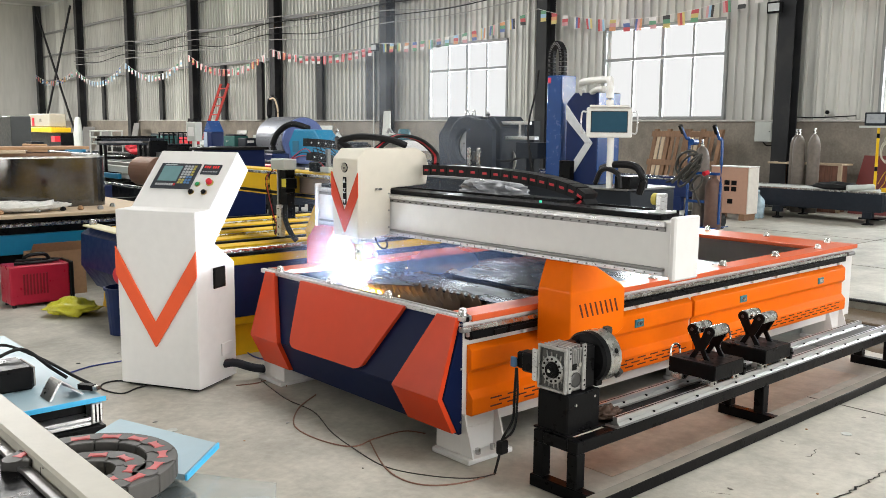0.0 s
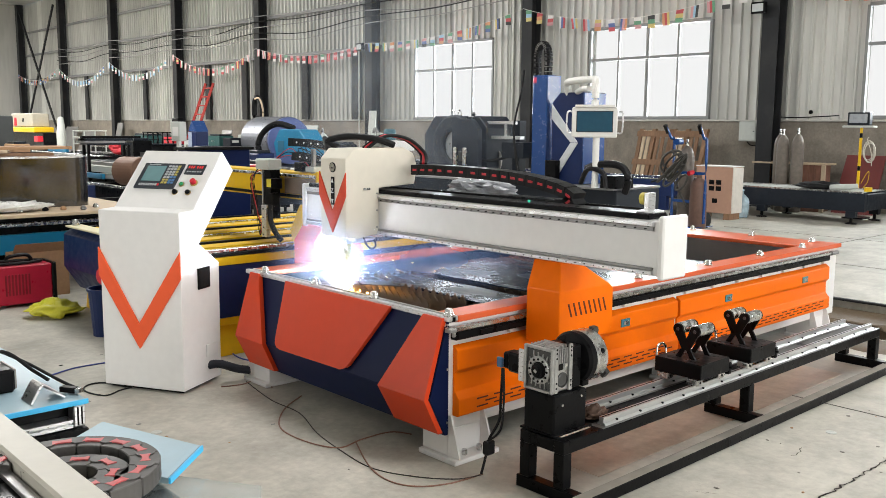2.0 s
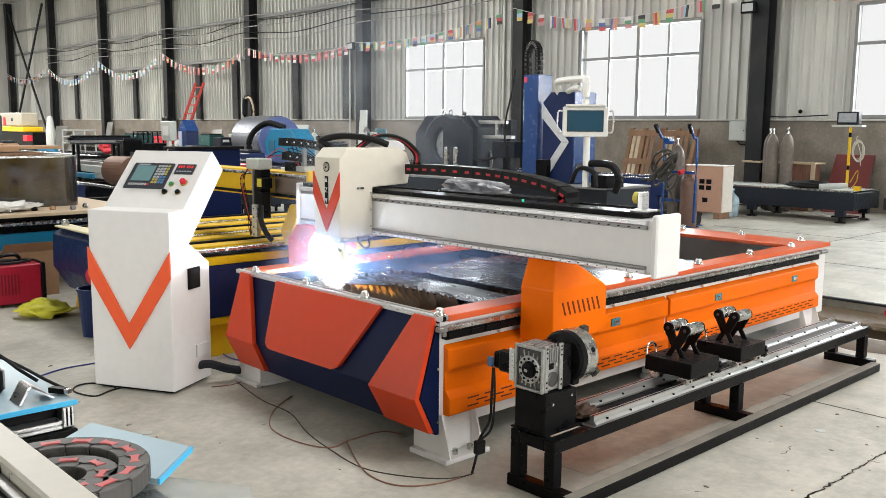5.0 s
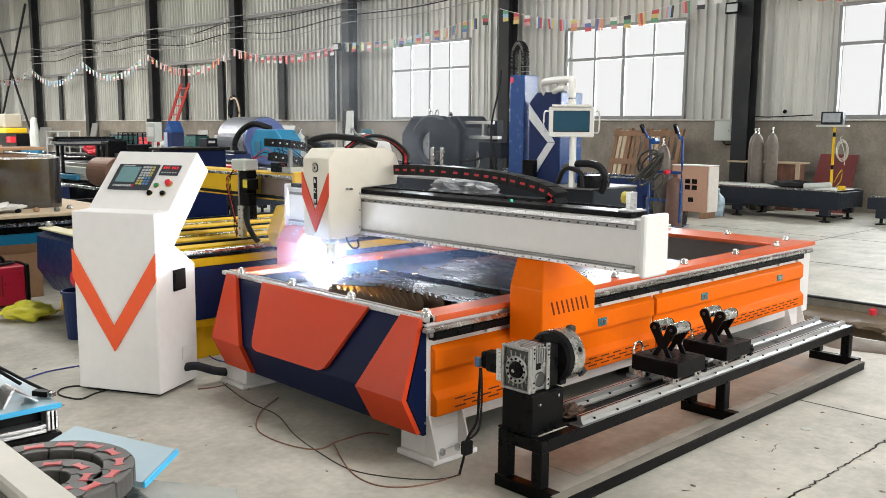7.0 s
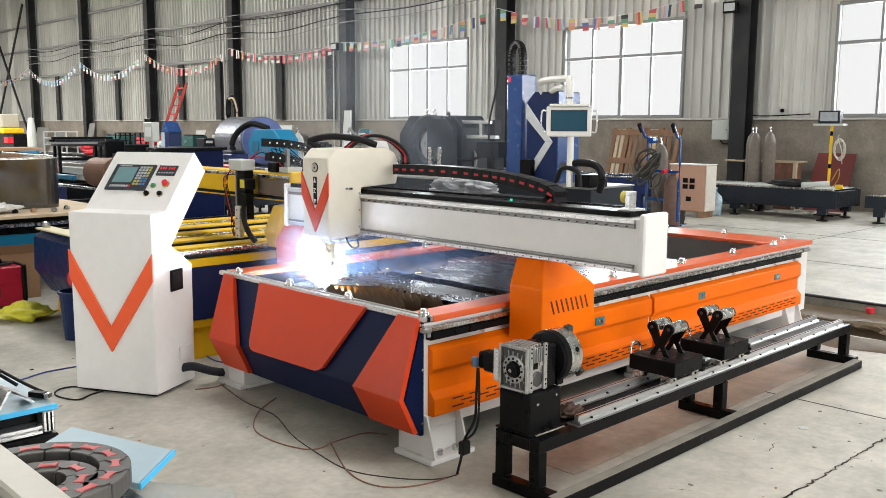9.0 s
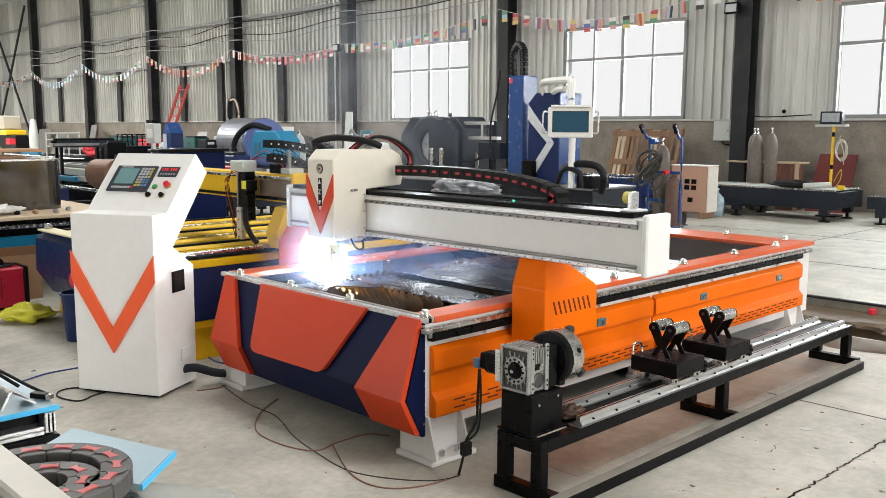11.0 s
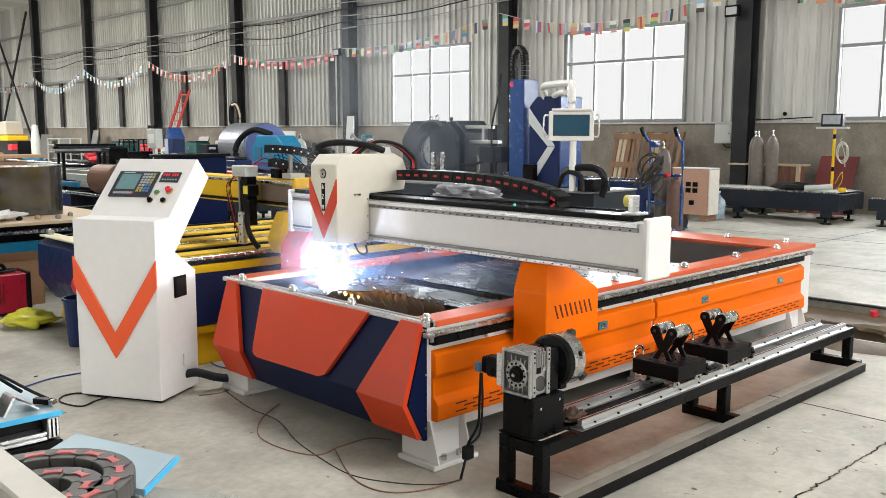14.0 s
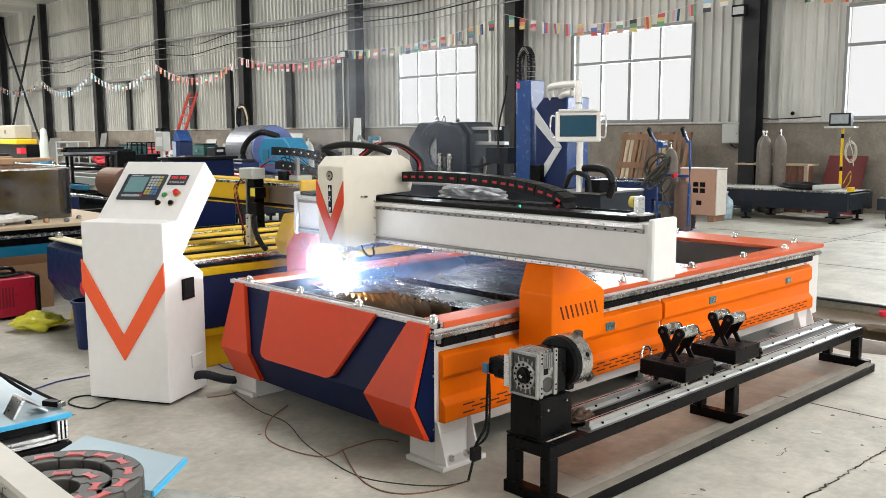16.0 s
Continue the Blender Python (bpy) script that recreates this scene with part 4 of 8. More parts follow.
    part("torch_cable", tube([(0.50, 1.55, 1.60), (0.46, 1.62, 1.64), (0.55, 1.52, 1.675), (0.66, 1.34, 1.66), (0.76, 1.28, 1.62)], 0.022), RUBBER, h, "black sheathed torch cable")
    part("torch_cable", tube([(0.46, 1.50, 1.57), (0.44, 1.58, 1.60), (0.5, 1.7, 1.66)], 0.018), RUBBER, h, "black sheathed torch cable")
    for dy, m in ((0.0, RUBBER), (0.025, CHAIN_RED), (0.05, RUBBER)):
        part("gas_hose", tube([(0.6, 1.36 + dy, 1.60), (0.72, 1.31 + dy, 1.68), (0.86, 1.25 + dy, 1.66), (0.95, 1.19 + dy, 1.57), (0.90, 1.12 + dy, 1.50)], 0.011), m, h, "gas hose")
    part("mist_box", B((0.7, 0.78, 1.36, 1.46, 1.607, 1.66), (0.72, 0.76, 1.39, 1.42, 1.66, 1.70)), GREYBOX, h)
    # Ball made large enough to take in the arc's glare.
    bm = bmesh.new()
    bmesh.ops.create_icosphere(bm, subdivisions=3, radius=0.042)
    for v in bm.verts:
        n = noise.noise(v.co * 40)
        v.co = Vector((0.46, 1.44, 0.765)) + v.co * (1 + 0.5 * n) * (1.0 if v.co.z > 0 else 0.6)
    part("arc", bm, ARC, h, "white-hot plasma arc")
    # glowing specks paint the arc's soft glare; beads added below light the slats yellow
    o = part("glare_specks", specks(9000, (0.455, 1.43, 0.752), (0.035, 0.045, 0.035), 0.0011, 17, 0.62), ARC_GLARE, h, "glowing specks giving the arc a soft glare")
    tagged(o, kind="stuff")
    rnd = random.Random(8)
    for k in range(26):
        d = rnd.random()
        p = Vector((0.462 + 0.10 * d * rnd.random() + rnd.uniform(-0.015, 0.02), 1.38 - 0.42 * d, 0.668 + rnd.uniform(-0.01, 0.02)))
        r = rnd.uniform(0.006, 0.014) * (1.2 - 0.6 * d)
        bm = bmesh.new()
        bmesh.ops.create_icosphere(bm, subdivisions=1, radius=r)
        bmesh.ops.scale(bm, vec=(1, rnd.uniform(1, 2.2), 0.6), verts=bm.verts)
        bmesh.ops.translate(bm, vec=p, verts=bm.verts)
        part("slat_glow_bead", bm, SLAT_GLOW, h, "glowing bead added to light the slats yellow")
    return h


def specks(count, at, spread, size, seed, floor_z=0.0):
    """Very many tiny four-sided specks in a soft cloud."""
    r = np.random.default_rng(seed)
    p = r.normal(0, 1, (count, 3)) * np.array(spread) + np.array(at)
    p[:, 2] = floor_z + np.abs(p[:, 2] - floor_z)
    tet = np.array(((1, 1, 1), (-1, -1, 1), (-1, 1, -1), (1, -1, -1)), float)
    co = (p[:, None, :] + tet[None] * (size * r.uniform(0.5, 1.2, (count, 1, 1)))).reshape(-1, 3)
    fa = (np.arange(count)[:, None, None] * 4 + np.array(((0, 1, 2), (0, 3, 1), (0, 2, 3), (1, 3, 2)))[None]).reshape(-1, 3)
    me = bpy.data.meshes.new("specks")
    me.from_pydata(co.tolist(), [], fa.tolist())
    bm = bmesh.new()
    bm.from_mesh(me)
    bpy.data.meshes.remove(me)
    return bm


def veil(at, turn, w, h, bulge, lean=0.0, seed=0):
    """A curved, rumpled veil of smoke standing at a place; turn in degrees about the upright."""
    bm = bmesh.new()
    uv = bm.loops.layers.uv.new("veil")
    n = 14
    c, sn = math.cos(radians(turn)), math.sin(radians(turn))
    grid = []
    for i in range(n + 1):
        row = []
        for j in range(n + 1):
            a, b = i / n - 0.5, j / n - 0.5
            d = bulge * (4 * a * a + 2 * b * b - 1) + 0.25 * bulge * noise.noise(Vector((a * 4, b * 4, seed)))
            x, y = a * w + lean * (b + 0.5), d
            row.append(bm.verts.new((at[0] + x * c - y * sn, at[1] + x * sn + y * c, at[2] + (b + 0.5) * h)))
        grid.append(row)
    for i in range(n):
        for j in range(n):
            f = bm.faces.new((grid[i][j], grid[i + 1][j], grid[i + 1][j + 1], grid[i][j + 1]))
            f.smooth = True
            for lp, (p, q) in zip(f.loops, ((i, j), (i + 1, j), (i + 1, j + 1), (i, j + 1))):
                lp[uv].uv = (p / n, q / n)
    return bm


def cutting_smoke():
    """Smoke lit by the arc and by the hall: close veils that also stand in for the arc's glare, a low drift over the
    sheets, and a faint plume.
    """
    sm = thing("cutting_smoke", (0.47, 1.41, 0.75), label="thin bluish smoke round the plasma arc, doubling as its glare", category="smoke")
    for k, (at, turn, w, h, bulge, lean, m) in enumerate((
            ((0.36, 1.30, 0.42), -37, 1.05, 0.95, 0.06, 0.0, GLOW_SMOKE),
            ((0.60, 1.62, 0.38), -20, 1.25, 1.10, 0.08, -0.06, GLOW_SMOKE),
            ((0.85, 1.02, 0.62), -60, 1.5, 0.52, 0.07, 0.05, LOW_SMOKE),
            ((0.62, 1.70, 0.80), -38, 0.6, 1.15, 0.08, -0.10, PLUME_SMOKE),
            ((1.75, 2.15, 0.85), -38, 2.3, 2.3, 0.2, -0.3, PLUME_SMOKE))):
        part("smoke_veil", veil(at, turn, w, h, bulge, lean, 7.3 * k), m, sm)
    return sm


def spark_shower():
    """Hot sparks thrown from the cut; the shower turns and jumps about the arc."""
    rnd = random.Random(9)
    sp = thing("spark_shower", (0.46, 1.44, 0.745), label="thin orange sparks flying from the plasma cut", category="sparks")
    for i in range(18):
        a, d = rnd.uniform(-2.0, 0.5), rnd.uniform(0.06, 0.8) ** 1.3
        p = Vector((0.46 + d * math.cos(a) * 0.8, 1.44 + d * math.sin(a), 0.75 + rnd.uniform(0, 0.12) + 0.03 * d))
        q = Vector((math.cos(a), math.sin(a), rnd.uniform(-0.3, 0.4))) * rnd.uniform(0.012, 0.05)
        part("spark", C(p, p + q, 0.0013, 0.0006, seg=5), SPARK, sp)
    return sp


cutting_table()
work_sheet()
GANTRY = gantry()

TORCH = torch_head()
SMOKE_CLOUD = cutting_smoke()
SPARKS = spark_shower()


def control_console():
    """A free-standing CNC cabinet; its own x runs along the front, y goes in, z up."""
    c = thing("control_console", (-0.787, 2.503, 0), math.degrees(math.atan2(-0.8705, 0.4921)), label="white steel control console with orange V stripe and sloped screen panel", category="control console", world_built=False)
    W = 0.616
    prof = [(0.0, 0.02), (0.0, 1.19), (0.165, 1.195), (0.525, 1.563), (0.655, 1.43), (0.215, 0.965), (0.445, 0.815), (0.44, 0.02)]
    body = part("body", prism(prof, "x", 0, W, 0.005), WHITE, c, "white sheet steel body")
    part("plinth", B((0.03, W - 0.03, 0.03, 0.41, 0, 0.019)), BLACK, c)
    for q in ([(-0.004, 0.945), (-0.004, 0.76), (0.292, 0.285), (0.292, 0.45)], [(W + 0.002, 0.94), (W + 0.002, 0.765), (0.292, 0.285), (0.292, 0.45)]):
        part("v_stripe", slab([(x, -0.012, z) for x, z in q], (0, 0.0115, 0)), mat("bright_orange_plate", (0.78, 0.095, 0.022), 0.4, vary=0.05), body, "orange V stripe plate")
    # sloped face: origin at its lower edge, v runs up the slope
    d = Vector((0, 0.36, 0.368)).normalized()
    nrm = Vector((0, -d.z, d.y))
    base = Vector((0, 0.165, 1.195))

    def on(u0, u1, v0, v1, lift, thick):
        return slab([base + Vector((u, 0, 0)) + d * v + nrm * lift for u, v in ((u0, v0), (u1, v0), (u1, v1), (u0, v1))], -nrm * thick)
    pn = part("control_panel", on(0.075, 0.385, 0.165, 0.385, 0.012, 0.0115), mat("black_panel", (0.03, 0.035, 0.045), 0.35), c, "black keypad control panel")
    part("screen", on(0.105, 0.255, 0.225, 0.36, 0.014, 0.003), LCD, pn, "grey lit screen")
    part("title_bar", on(0.11, 0.2, 0.368, 0.376, 0.0135, 0.002), KEY_G, pn)
    for i in range(9):
        part("key", on(0.105 + i * 0.018, 0.118 + i * 0.018, 0.185, 0.203, 0.0145, 0.003), KEY_G if i < 8 else RED, pn)
    cols = (KEY_Y, KEY_G, KEY_Y, KEY_B)
    for r in range(7):
        for k in range(4):
            part("key", on(0.272 + k * 0.025, 0.291 + k * 0.025, 0.205 + r * 0.024, 0.222 + r * 0.024, 0.0145, 0.003), KEY_B if r < 3 and k > 1 else KEY_Y if k == 3 or r < 2 else KEY_G, pn)
    tp = part("height_control_panel", on(0.41, 0.55, 0.30, 0.385, 0.008, 0.0075), mat("black_panel", (0.03, 0.035, 0.045), 0.35), c, "black voltage display with red digits")
    for u in (0.425, 0.443, 0.461, 0.49, 0.508, 0.526):
        part("digit", on(u, u + 0.008, 0.350, 0.372, 0.0095, 0.002), LED, tp, "red lit digit")
    for i in range(6):
        part("key", on(0.425 + i * 0.02, 0.437 + i * 0.02, 0.315, 0.325, 0.0095, 0.002), KEY_G, tp)

    def knob(u, v, r, h, m, ring, label):
        p = base + Vector((u, 0, 0)) + d * v
        k = part("push_button", C(p + nrm * 0.0005, p + nrm * 0.006, r * 1.25, seg=18), ring, c, label)
        part("cap", C(p + nrm * 0.0065, p + nrm * h, r, r * 0.92, seg=18, bevel=0.003), m, k)
    knob(0.43, 0.21, 0.016, 0.016, GREEN, BRASS, "green push button")
    knob(0.52, 0.225, 0.021, 0.034, RED, KEY_Y, "red mushroom emergency stop with yellow ring")
    knob(0.41, 0.14, 0.017, 0.022, BLACK, BRASS, "black selector switch")
    knob(0.51, 0.14, 0.017, 0.022, BLACK, BRASS, "black selector switch")
    # side fittings
    gr = part("cable_grommet", B((W + 0.0005, W + 0.012, 0.18, 0.315, 0.665, 0.805)), BLACK, c, "black side socket plate")
    part("pocket", B((W + 0.012, W + 0.014, 0.195, 0.30, 0.68, 0.79)), RUBBER, gr)
    part("outlet_cover", B((W + 0.0005, W + 0.01, 0.255, 0.385, 0.19, 0.275)), WHITE, c)
    part("cable_sleeve", tube([(W - 0.02, 0.30, 0.12), (W + 0.06, 0.33, 0.13), (W + 0.16, 0.42, 0.08), (W + 0.26, 0.55, 0.05), (W + 0.36, 0.70, 0.045)], 0.029, 12), mat("black_woven_sleeve", (0.02, 0.022, 0.03), 0.8, bump=0.6, bump_scale=120), c, "black cable sleeve")
    return c


def rotary_rig():
    r = thing("pipe_rotary_rig", (0.06, -0.74, 0), label="black steel pipe rotary rig with chuck, rails and roller rests", category="rotary rig")
    x0, x1, ya, yb, zt = 0.06, 3.70, -0.745, -0.47, 0.294
    s = 0.062
    part("long_beam", B((x0, x1, ya, ya + s, zt - s, zt)), BLACK, r, "black square tube")
    part("long_beam", B((x0, x1, yb - s, yb, zt - s, zt)), BLACK, r, "black square tube")
    for x in (x0, 1.72, 2.75, x1 - s):
        part("cross_beam", B((x, x + s, ya + s, yb - s, zt - s + 0.002, zt - 0.002)), BLACK, r)
    part("deck_plate", B((x0 + 0.3, x1 - 0.02, ya + s + 0.002, yb - s - 0.002, zt - 0.012, zt - 0.004)), BLACK, r)
    for x in (x0, 1.78, x1 - s):
        for y in (ya, yb - s):
            part("leg", B((x, x + s, y, y + s, 0.062, zt - s)), BLACK, r)
        part("foot_beam", B((x, x + s, ya - 0.07, yb + 0.02, 0.0, 0.06)), BLACK, r)
    part("floor_beam", B((x0 - 0.02, x1 - 0.1, ya - 0.135, ya - 0.072, 0.0, 0.06)), BLACK, r, "black tube lying on the floor")
    dust = mat("grey_floor_dust", (0.25, 0.23, 0.20), 0.85, vary=0.35, grain=9, dirt=0.6, dirt_col=(0.09, 0.085, 0.078), spec=0.1)
    part("dust_layer", B((x0 - 0.018, x1 - 0.102, ya - 0.133, ya - 0.074, 0.0603, 0.0612), bevel=0), dust, r, "grey dust on the floor tube")
    part("dust_layer", B((2.2, x1 - 0.003, ya + 0.07, yb - 0.07, zt - 0.0035, zt - 0.0028), bevel=0), mat("thin_deck_dust", (0.10, 0.098, 0.092), 0.6, vary=0.3, dirt=0.5, dirt_col=(0.04, 0.04, 0.04)), r, "thin dust on the deck")
    # headstock
    part("headstock_box", B((0.085, 0.33, -0.66, -0.468, zt + 0.001, 0.49), bevel=0.008), BLACK, r, "black headstock box")
    part("base_plate", B((0.075, 0.36, -0.675, -0.455, zt + 0.0005, zt + 0.010)), BLACK, r)
    part("box_screw", C((0.14, -0.661, 0.44), (0.14, -0.668, 0.44), 0.007, seg=8), STEEL, r)
    part("box_screw", C((0.28, -0.661, 0.46), (0.28, -0.668, 0.46), 0.007, seg=8), STEEL, r)
    yc, zc = -0.552, 0.597
    gb = part("gearbox", B((0.105, 0.235, -0.630, -0.47, 0.494, 0.70), bevel=0.008), CASTALU, r, "cast aluminium worm gearbox")
    part("face_frame", B((0.088, 0.106, -0.640, -0.626, 0.493, 0.712), (0.088, 0.106, -0.474, -0.460, 0.493, 0.712), (0.088, 0.106, -0.626, -0.474, 0.698, 0.712), (0.088, 0.106, -0.626, -0.474, 0.493, 0.507), bevel=0.003), CASTALU, gb)
    # Darker plate paints the shade in the recessed gearbox face.
    part("recess_shade_plate", B((0.101, 0.1045, -0.625, -0.475, 0.508, 0.697), bevel=0), CAST, gb, "plate coloured dark for the shade in the recess")
    for k in range(14):
        a = k * math.pi / 7 + 0.1
        e = 0.112 if k % 7 in (1, 2, 5) else 0.092
        part("face_rib", beam((0.0985, yc + 0.06 * math.cos(a), zc + 0.06 * math.sin(a)), (0.0985, yc + min(e, 0.071) * math.cos(a), zc + e * math.sin(a) * 0.95), 0.006, 0.005), CASTALU, gb)
    part("flange_ring", turned([(0.068, 0), (0.068, 0.008), (0.062, 0.011), (0.046, 0.011), (0.046, 0.004), (0.040, 0.004)], (0.1005, yc, zc), (-1, 0, 0), 28), CASTALU, gb, "round cast flange")
    hub = part("hub", turned([(0.041, 0), (0.041, 0.006), (0.034, 0.012), (0.034, 0.022), (0.020, 0.024), (0.020, 0.030), (0.0, 0.030)], (0.1003, yc, zc), (-1, 0, 0), 24), BLACK, gb, "black hub cover", False)
    part("hub_bolt", C((0.066, yc, zc), (0.0703, yc, zc), 0.010, seg=6), STEEL, hub)
    for k in range(12):
        a = k * math.pi / 6
        part("bolt", C((0.086, yc + 0.054 * math.cos(a), zc + 0.054 * math.sin(a)), (0.0895, yc + 0.054 * math.cos(a), zc + 0.054 * math.sin(a)), 0.0062, seg=6), BLACK, gb)
    for x in (0.106, 0.212):
        st = part("mounting_strip", B((x, x + 0.026, -0.642, -0.6305, 0.494, 0.722), bevel=0.003), CASTALU, gb)
        for z in (0.52, 0.545, 0.665, 0.69, 0.708):
            # Black discs paint the dark inside the bolt holes.
            part("bolt_hole_shade", C((x + 0.013, -0.6432, z), (x + 0.013, -0.6405, z), 0.0055, seg=8), BLACK, st)
    for i in range(4):
        part("fin", B((0.140 + i * 0.017, 0.147 + i * 0.017, -0.641, -0.6305, 0.635, 0.705), bevel=0.002), CASTALU, gb)
    for i in range(5):
        part("fin", B((0.112 + i * 0.024, 0.121 + i * 0.024, -0.62, -0.48, 0.7005, 0.716), bevel=0.002), CASTALU, gb)
    part("drain_plug", C((0.196, -0.637, 0.622), (0.196, -0.6305, 0.622), 0.012, seg=8), STEEL, gb)
    part("side_cap", turned([(0.037, 0), (0.037, 0.006), (0.031, 0.008), (0.031, 0.005), (0, 0.005)], (0.172, -0.6305, 0.552), (0, -1, 0), 24), CAST, gb, "grey round side cap")
    part("nameplate", B((0.145, 0.178, -0.6335, -0.631, 0.602, 0.632), bevel=0.001), BLACK, gb, "dark nameplate")
    part("mounting_plate", B((0.088, 0.098, -0.458, -0.425, 0.52, 0.68)), ALU, gb)
    mo = part("motor", B((0.10, 0.20, -0.458, -0.34, 0.545, 0.645), bevel=0.01), BLACK, r, "black servo motor")
    part("motor_cap", B((0.108, 0.192, -0.338, -0.30, 0.553, 0.637), bevel=0.012), BLACK, mo)
    part("plug", B((0.085, 0.105, -0.315, -0.28, 0.56, 0.61)), mat("blue_plug", (0.05, 0.12, 0.22), 0.5), mo)
    part("motor_cable", tube([(0.09, -0.32, 0.56), (0.07, -0.33, 0.42), (0.06, -0.33, 0.3), (0.02, -0.30, 0.2), (0.0, -0.30, 0.12), (-0.02, -0.29, 0.03)], 0.007), RUBBER, mo, "black motor cable")
    part("motor_cable", tube([(0.09, -0.325, 0.56), (0.06, -0.36, 0.42), (0.05, -0.35, 0.26), (0.0, -0.31, 0.2)], 0.006), RUBBER, mo, "black motor cable")
    part("cable_plug", B((-0.02, 0.04, -0.33, -0.29, 0.13, 0.2), bevel=0.008), RUBBER, mo)
    part("bearing_block", B((0.238, 0.32, -0.63, -0.47, 0.492, 0.70), bevel=0.008), BLACK, r)
    part("bearing_foot", B((0.322, 0.37, -0.64, -0.55, 0.492, 0.52), bevel=0.004), BLACK, r)
    cx = 0.36
    ch = part("chuck", turned([(0.05, -0.04), (0.118, -0.03), (0.130, -0.015), (0.130, 0.02)], (cx, yc, zc + 0.02), (1, 0, 0), 40), BLACK, r, "black chuck back plate", False)
    part("chuck_rim", turned([(0.126, 0.02), (0.131, 0.026), (0.131, 0.10), (0.126, 0.108), (0.05, 0.108), (0.045, 0.05), (0.0, 0.05)], (cx + 0.0005, yc, zc + 0.02), (1, 0, 0), 44), STEEL, ch, "bright steel chuck body")
    for a in (100, 220, 340):
        ca, sa = math.cos(radians(a)), math.sin(radians(a))
        pj = Vector((cx + 0.118, yc + 0.12 * ca, zc + 0.02 + 0.12 * sa))
        jw = part("jaw", beam(pj - Vector((0, 0.06 * ca, 0.06 * sa)), pj + Vector((0, 0.022 * ca, 0.022 * sa)), 0.028, 0.04), CAST, ch)
        part("jaw_step", beam(pj - Vector((-0.022, 0.05 * ca, 0.05 * sa)), pj + Vector((0.022, 0.008 * ca, 0.008 * sa)), 0.022, 0.016), CAST, jw)
        b = radians(a + 60)
        part("key_socket", C((cx + 0.065, yc + 0.129 * math.cos(b), zc + 0.02 + 0.129 * math.sin(b)), (cx + 0.065, yc + 0.1335 * math.cos(b), zc + 0.02 + 0.1335 * math.sin(b)), 0.013), BLACK, ch)
    # rails
    for y in (-0.70, -0.51):
        rl = part("rail", prism([(y - 0.028, zt + 0.001), (y + 0.028, zt + 0.001), (y + 0.02, zt + 0.012), (y + 0.012, zt + 0.014), (y + 0.014, zt + 0.04), (y - 0.014, zt + 0.04), (y - 0.012, zt + 0.014), (y - 0.02, zt + 0.012)], "x", 0.40, 3.62), RAIL, r, "bright steel guide rail")
        # Black strip on the rail paints its groove's shade.
        part("groove_shade", B((0.40, 3.61, y - 0.004, y + 0.004, zt + 0.0402, zt + 0.0412), bevel=0), BLACK, rl, "black strip drawn for the shade in a groove")
        part("rail_base", B((0.36, 3.64, y - 0.045, y + 0.045, zt + 0.0002, zt + 0.0008), bevel=0), DULL, rl)
        for k in range(16):
            for dy in (-0.02, 0.02):
                part("rail_bolt", C((0.5 + 0.2 * k, y + dy, zt + 0.010), (0.5 + 0.2 * k, y + dy, zt + 0.018), 0.007, seg=6), BLACK, rl)
    # roller rests
    for x in (1.19, 1.74):
        rest = part("roller_rest", B((x + 0.03, x + 0.33, -0.75, -0.45, 0.37, 0.455), bevel=0.004), BLACK, r, "black pipe roller rest")
        for sx in (x + 0.02, x + 0.25):
            for sy in (-0.735, -0.545):
                sl = part("slider", B((sx, sx + 0.06, sy, sy + 0.07, 0.335, 0.37)), STEEL, rest, "bright rail slider")
                part("slider_screw", C((sx + 0.03, sy - 0.003, 0.352), (sx + 0.03, sy, 0.352), 0.007, seg=8), BLACK, sl)
        part("clamp", B((x + 0.332, x + 0.36, -0.75, -0.72, 0.35, 0.42), (x + 0.332, x + 0.345, -0.765, -0.70, 0.385, 0.40)), BLACK, rest)
        # Black ovals on the top face paint the shade inside its slots.
        for hx, hy in ((x + 0.085, -0.67), (x + 0.085, -0.53), (x + 0.285, -0.67), (x + 0.285, -0.53)):
            hole = turned([(0.026, 0), (0.026, 0.0012), (0, 0.0012)], (0, 0, 0), seg=16)
            bmesh.ops.scale(hole, vec=(0.8, 1.35, 1), verts=hole.verts)
            bmesh.ops.translate(hole, vec=(hx, hy, 0.4552), verts=hole.verts)
            part("slot_shade", hole, RUBBER, rest, "black oval drawn for the shade in a slot")
        for xx in (x + 0.105, x + 0.258):
            bm = bmesh.new()
            for sg in (-1, 1):
                slab([(xx, -0.6 + sg * 0.030, 0.456), (xx, -0.6 + sg * 0.064, 0.456), (xx, -0.6 + sg * 0.014, 0.535), (xx, -0.6 - sg * 0.014, 0.535)], (0.011, 0, 0), bm)
                slab([(xx + 0.0003 * sg, -0.6 - sg * 0.024, 0.505), (xx + 0.0003 * sg, -0.6 + sg * 0.022, 0.50), (xx + 0.0003 * sg, -0.6 + sg * 0.083, 0.612), (xx + 0.0003 * sg, -0.6 + sg * 0.026, 0.628)], (0.011, 0, 0), bm)
                C((xx - 0.0005, -0.6 + sg * 0.054, 0.618), (xx + 0.0115, -0.6 + sg * 0.054, 0.618), 0.031, seg=18, bm=bm)
            xb = part("x_bracket", bm, BLACK, rest, "black cut-plate roller bracket")
            for sg in (-1, 1):
                part("axle_bolt", C((xx - 0.006, -0.6 + sg * 0.054, 0.618), (xx - 0.001, -0.6 + sg * 0.054, 0.618), 0.010, seg=6), CAST, xb)
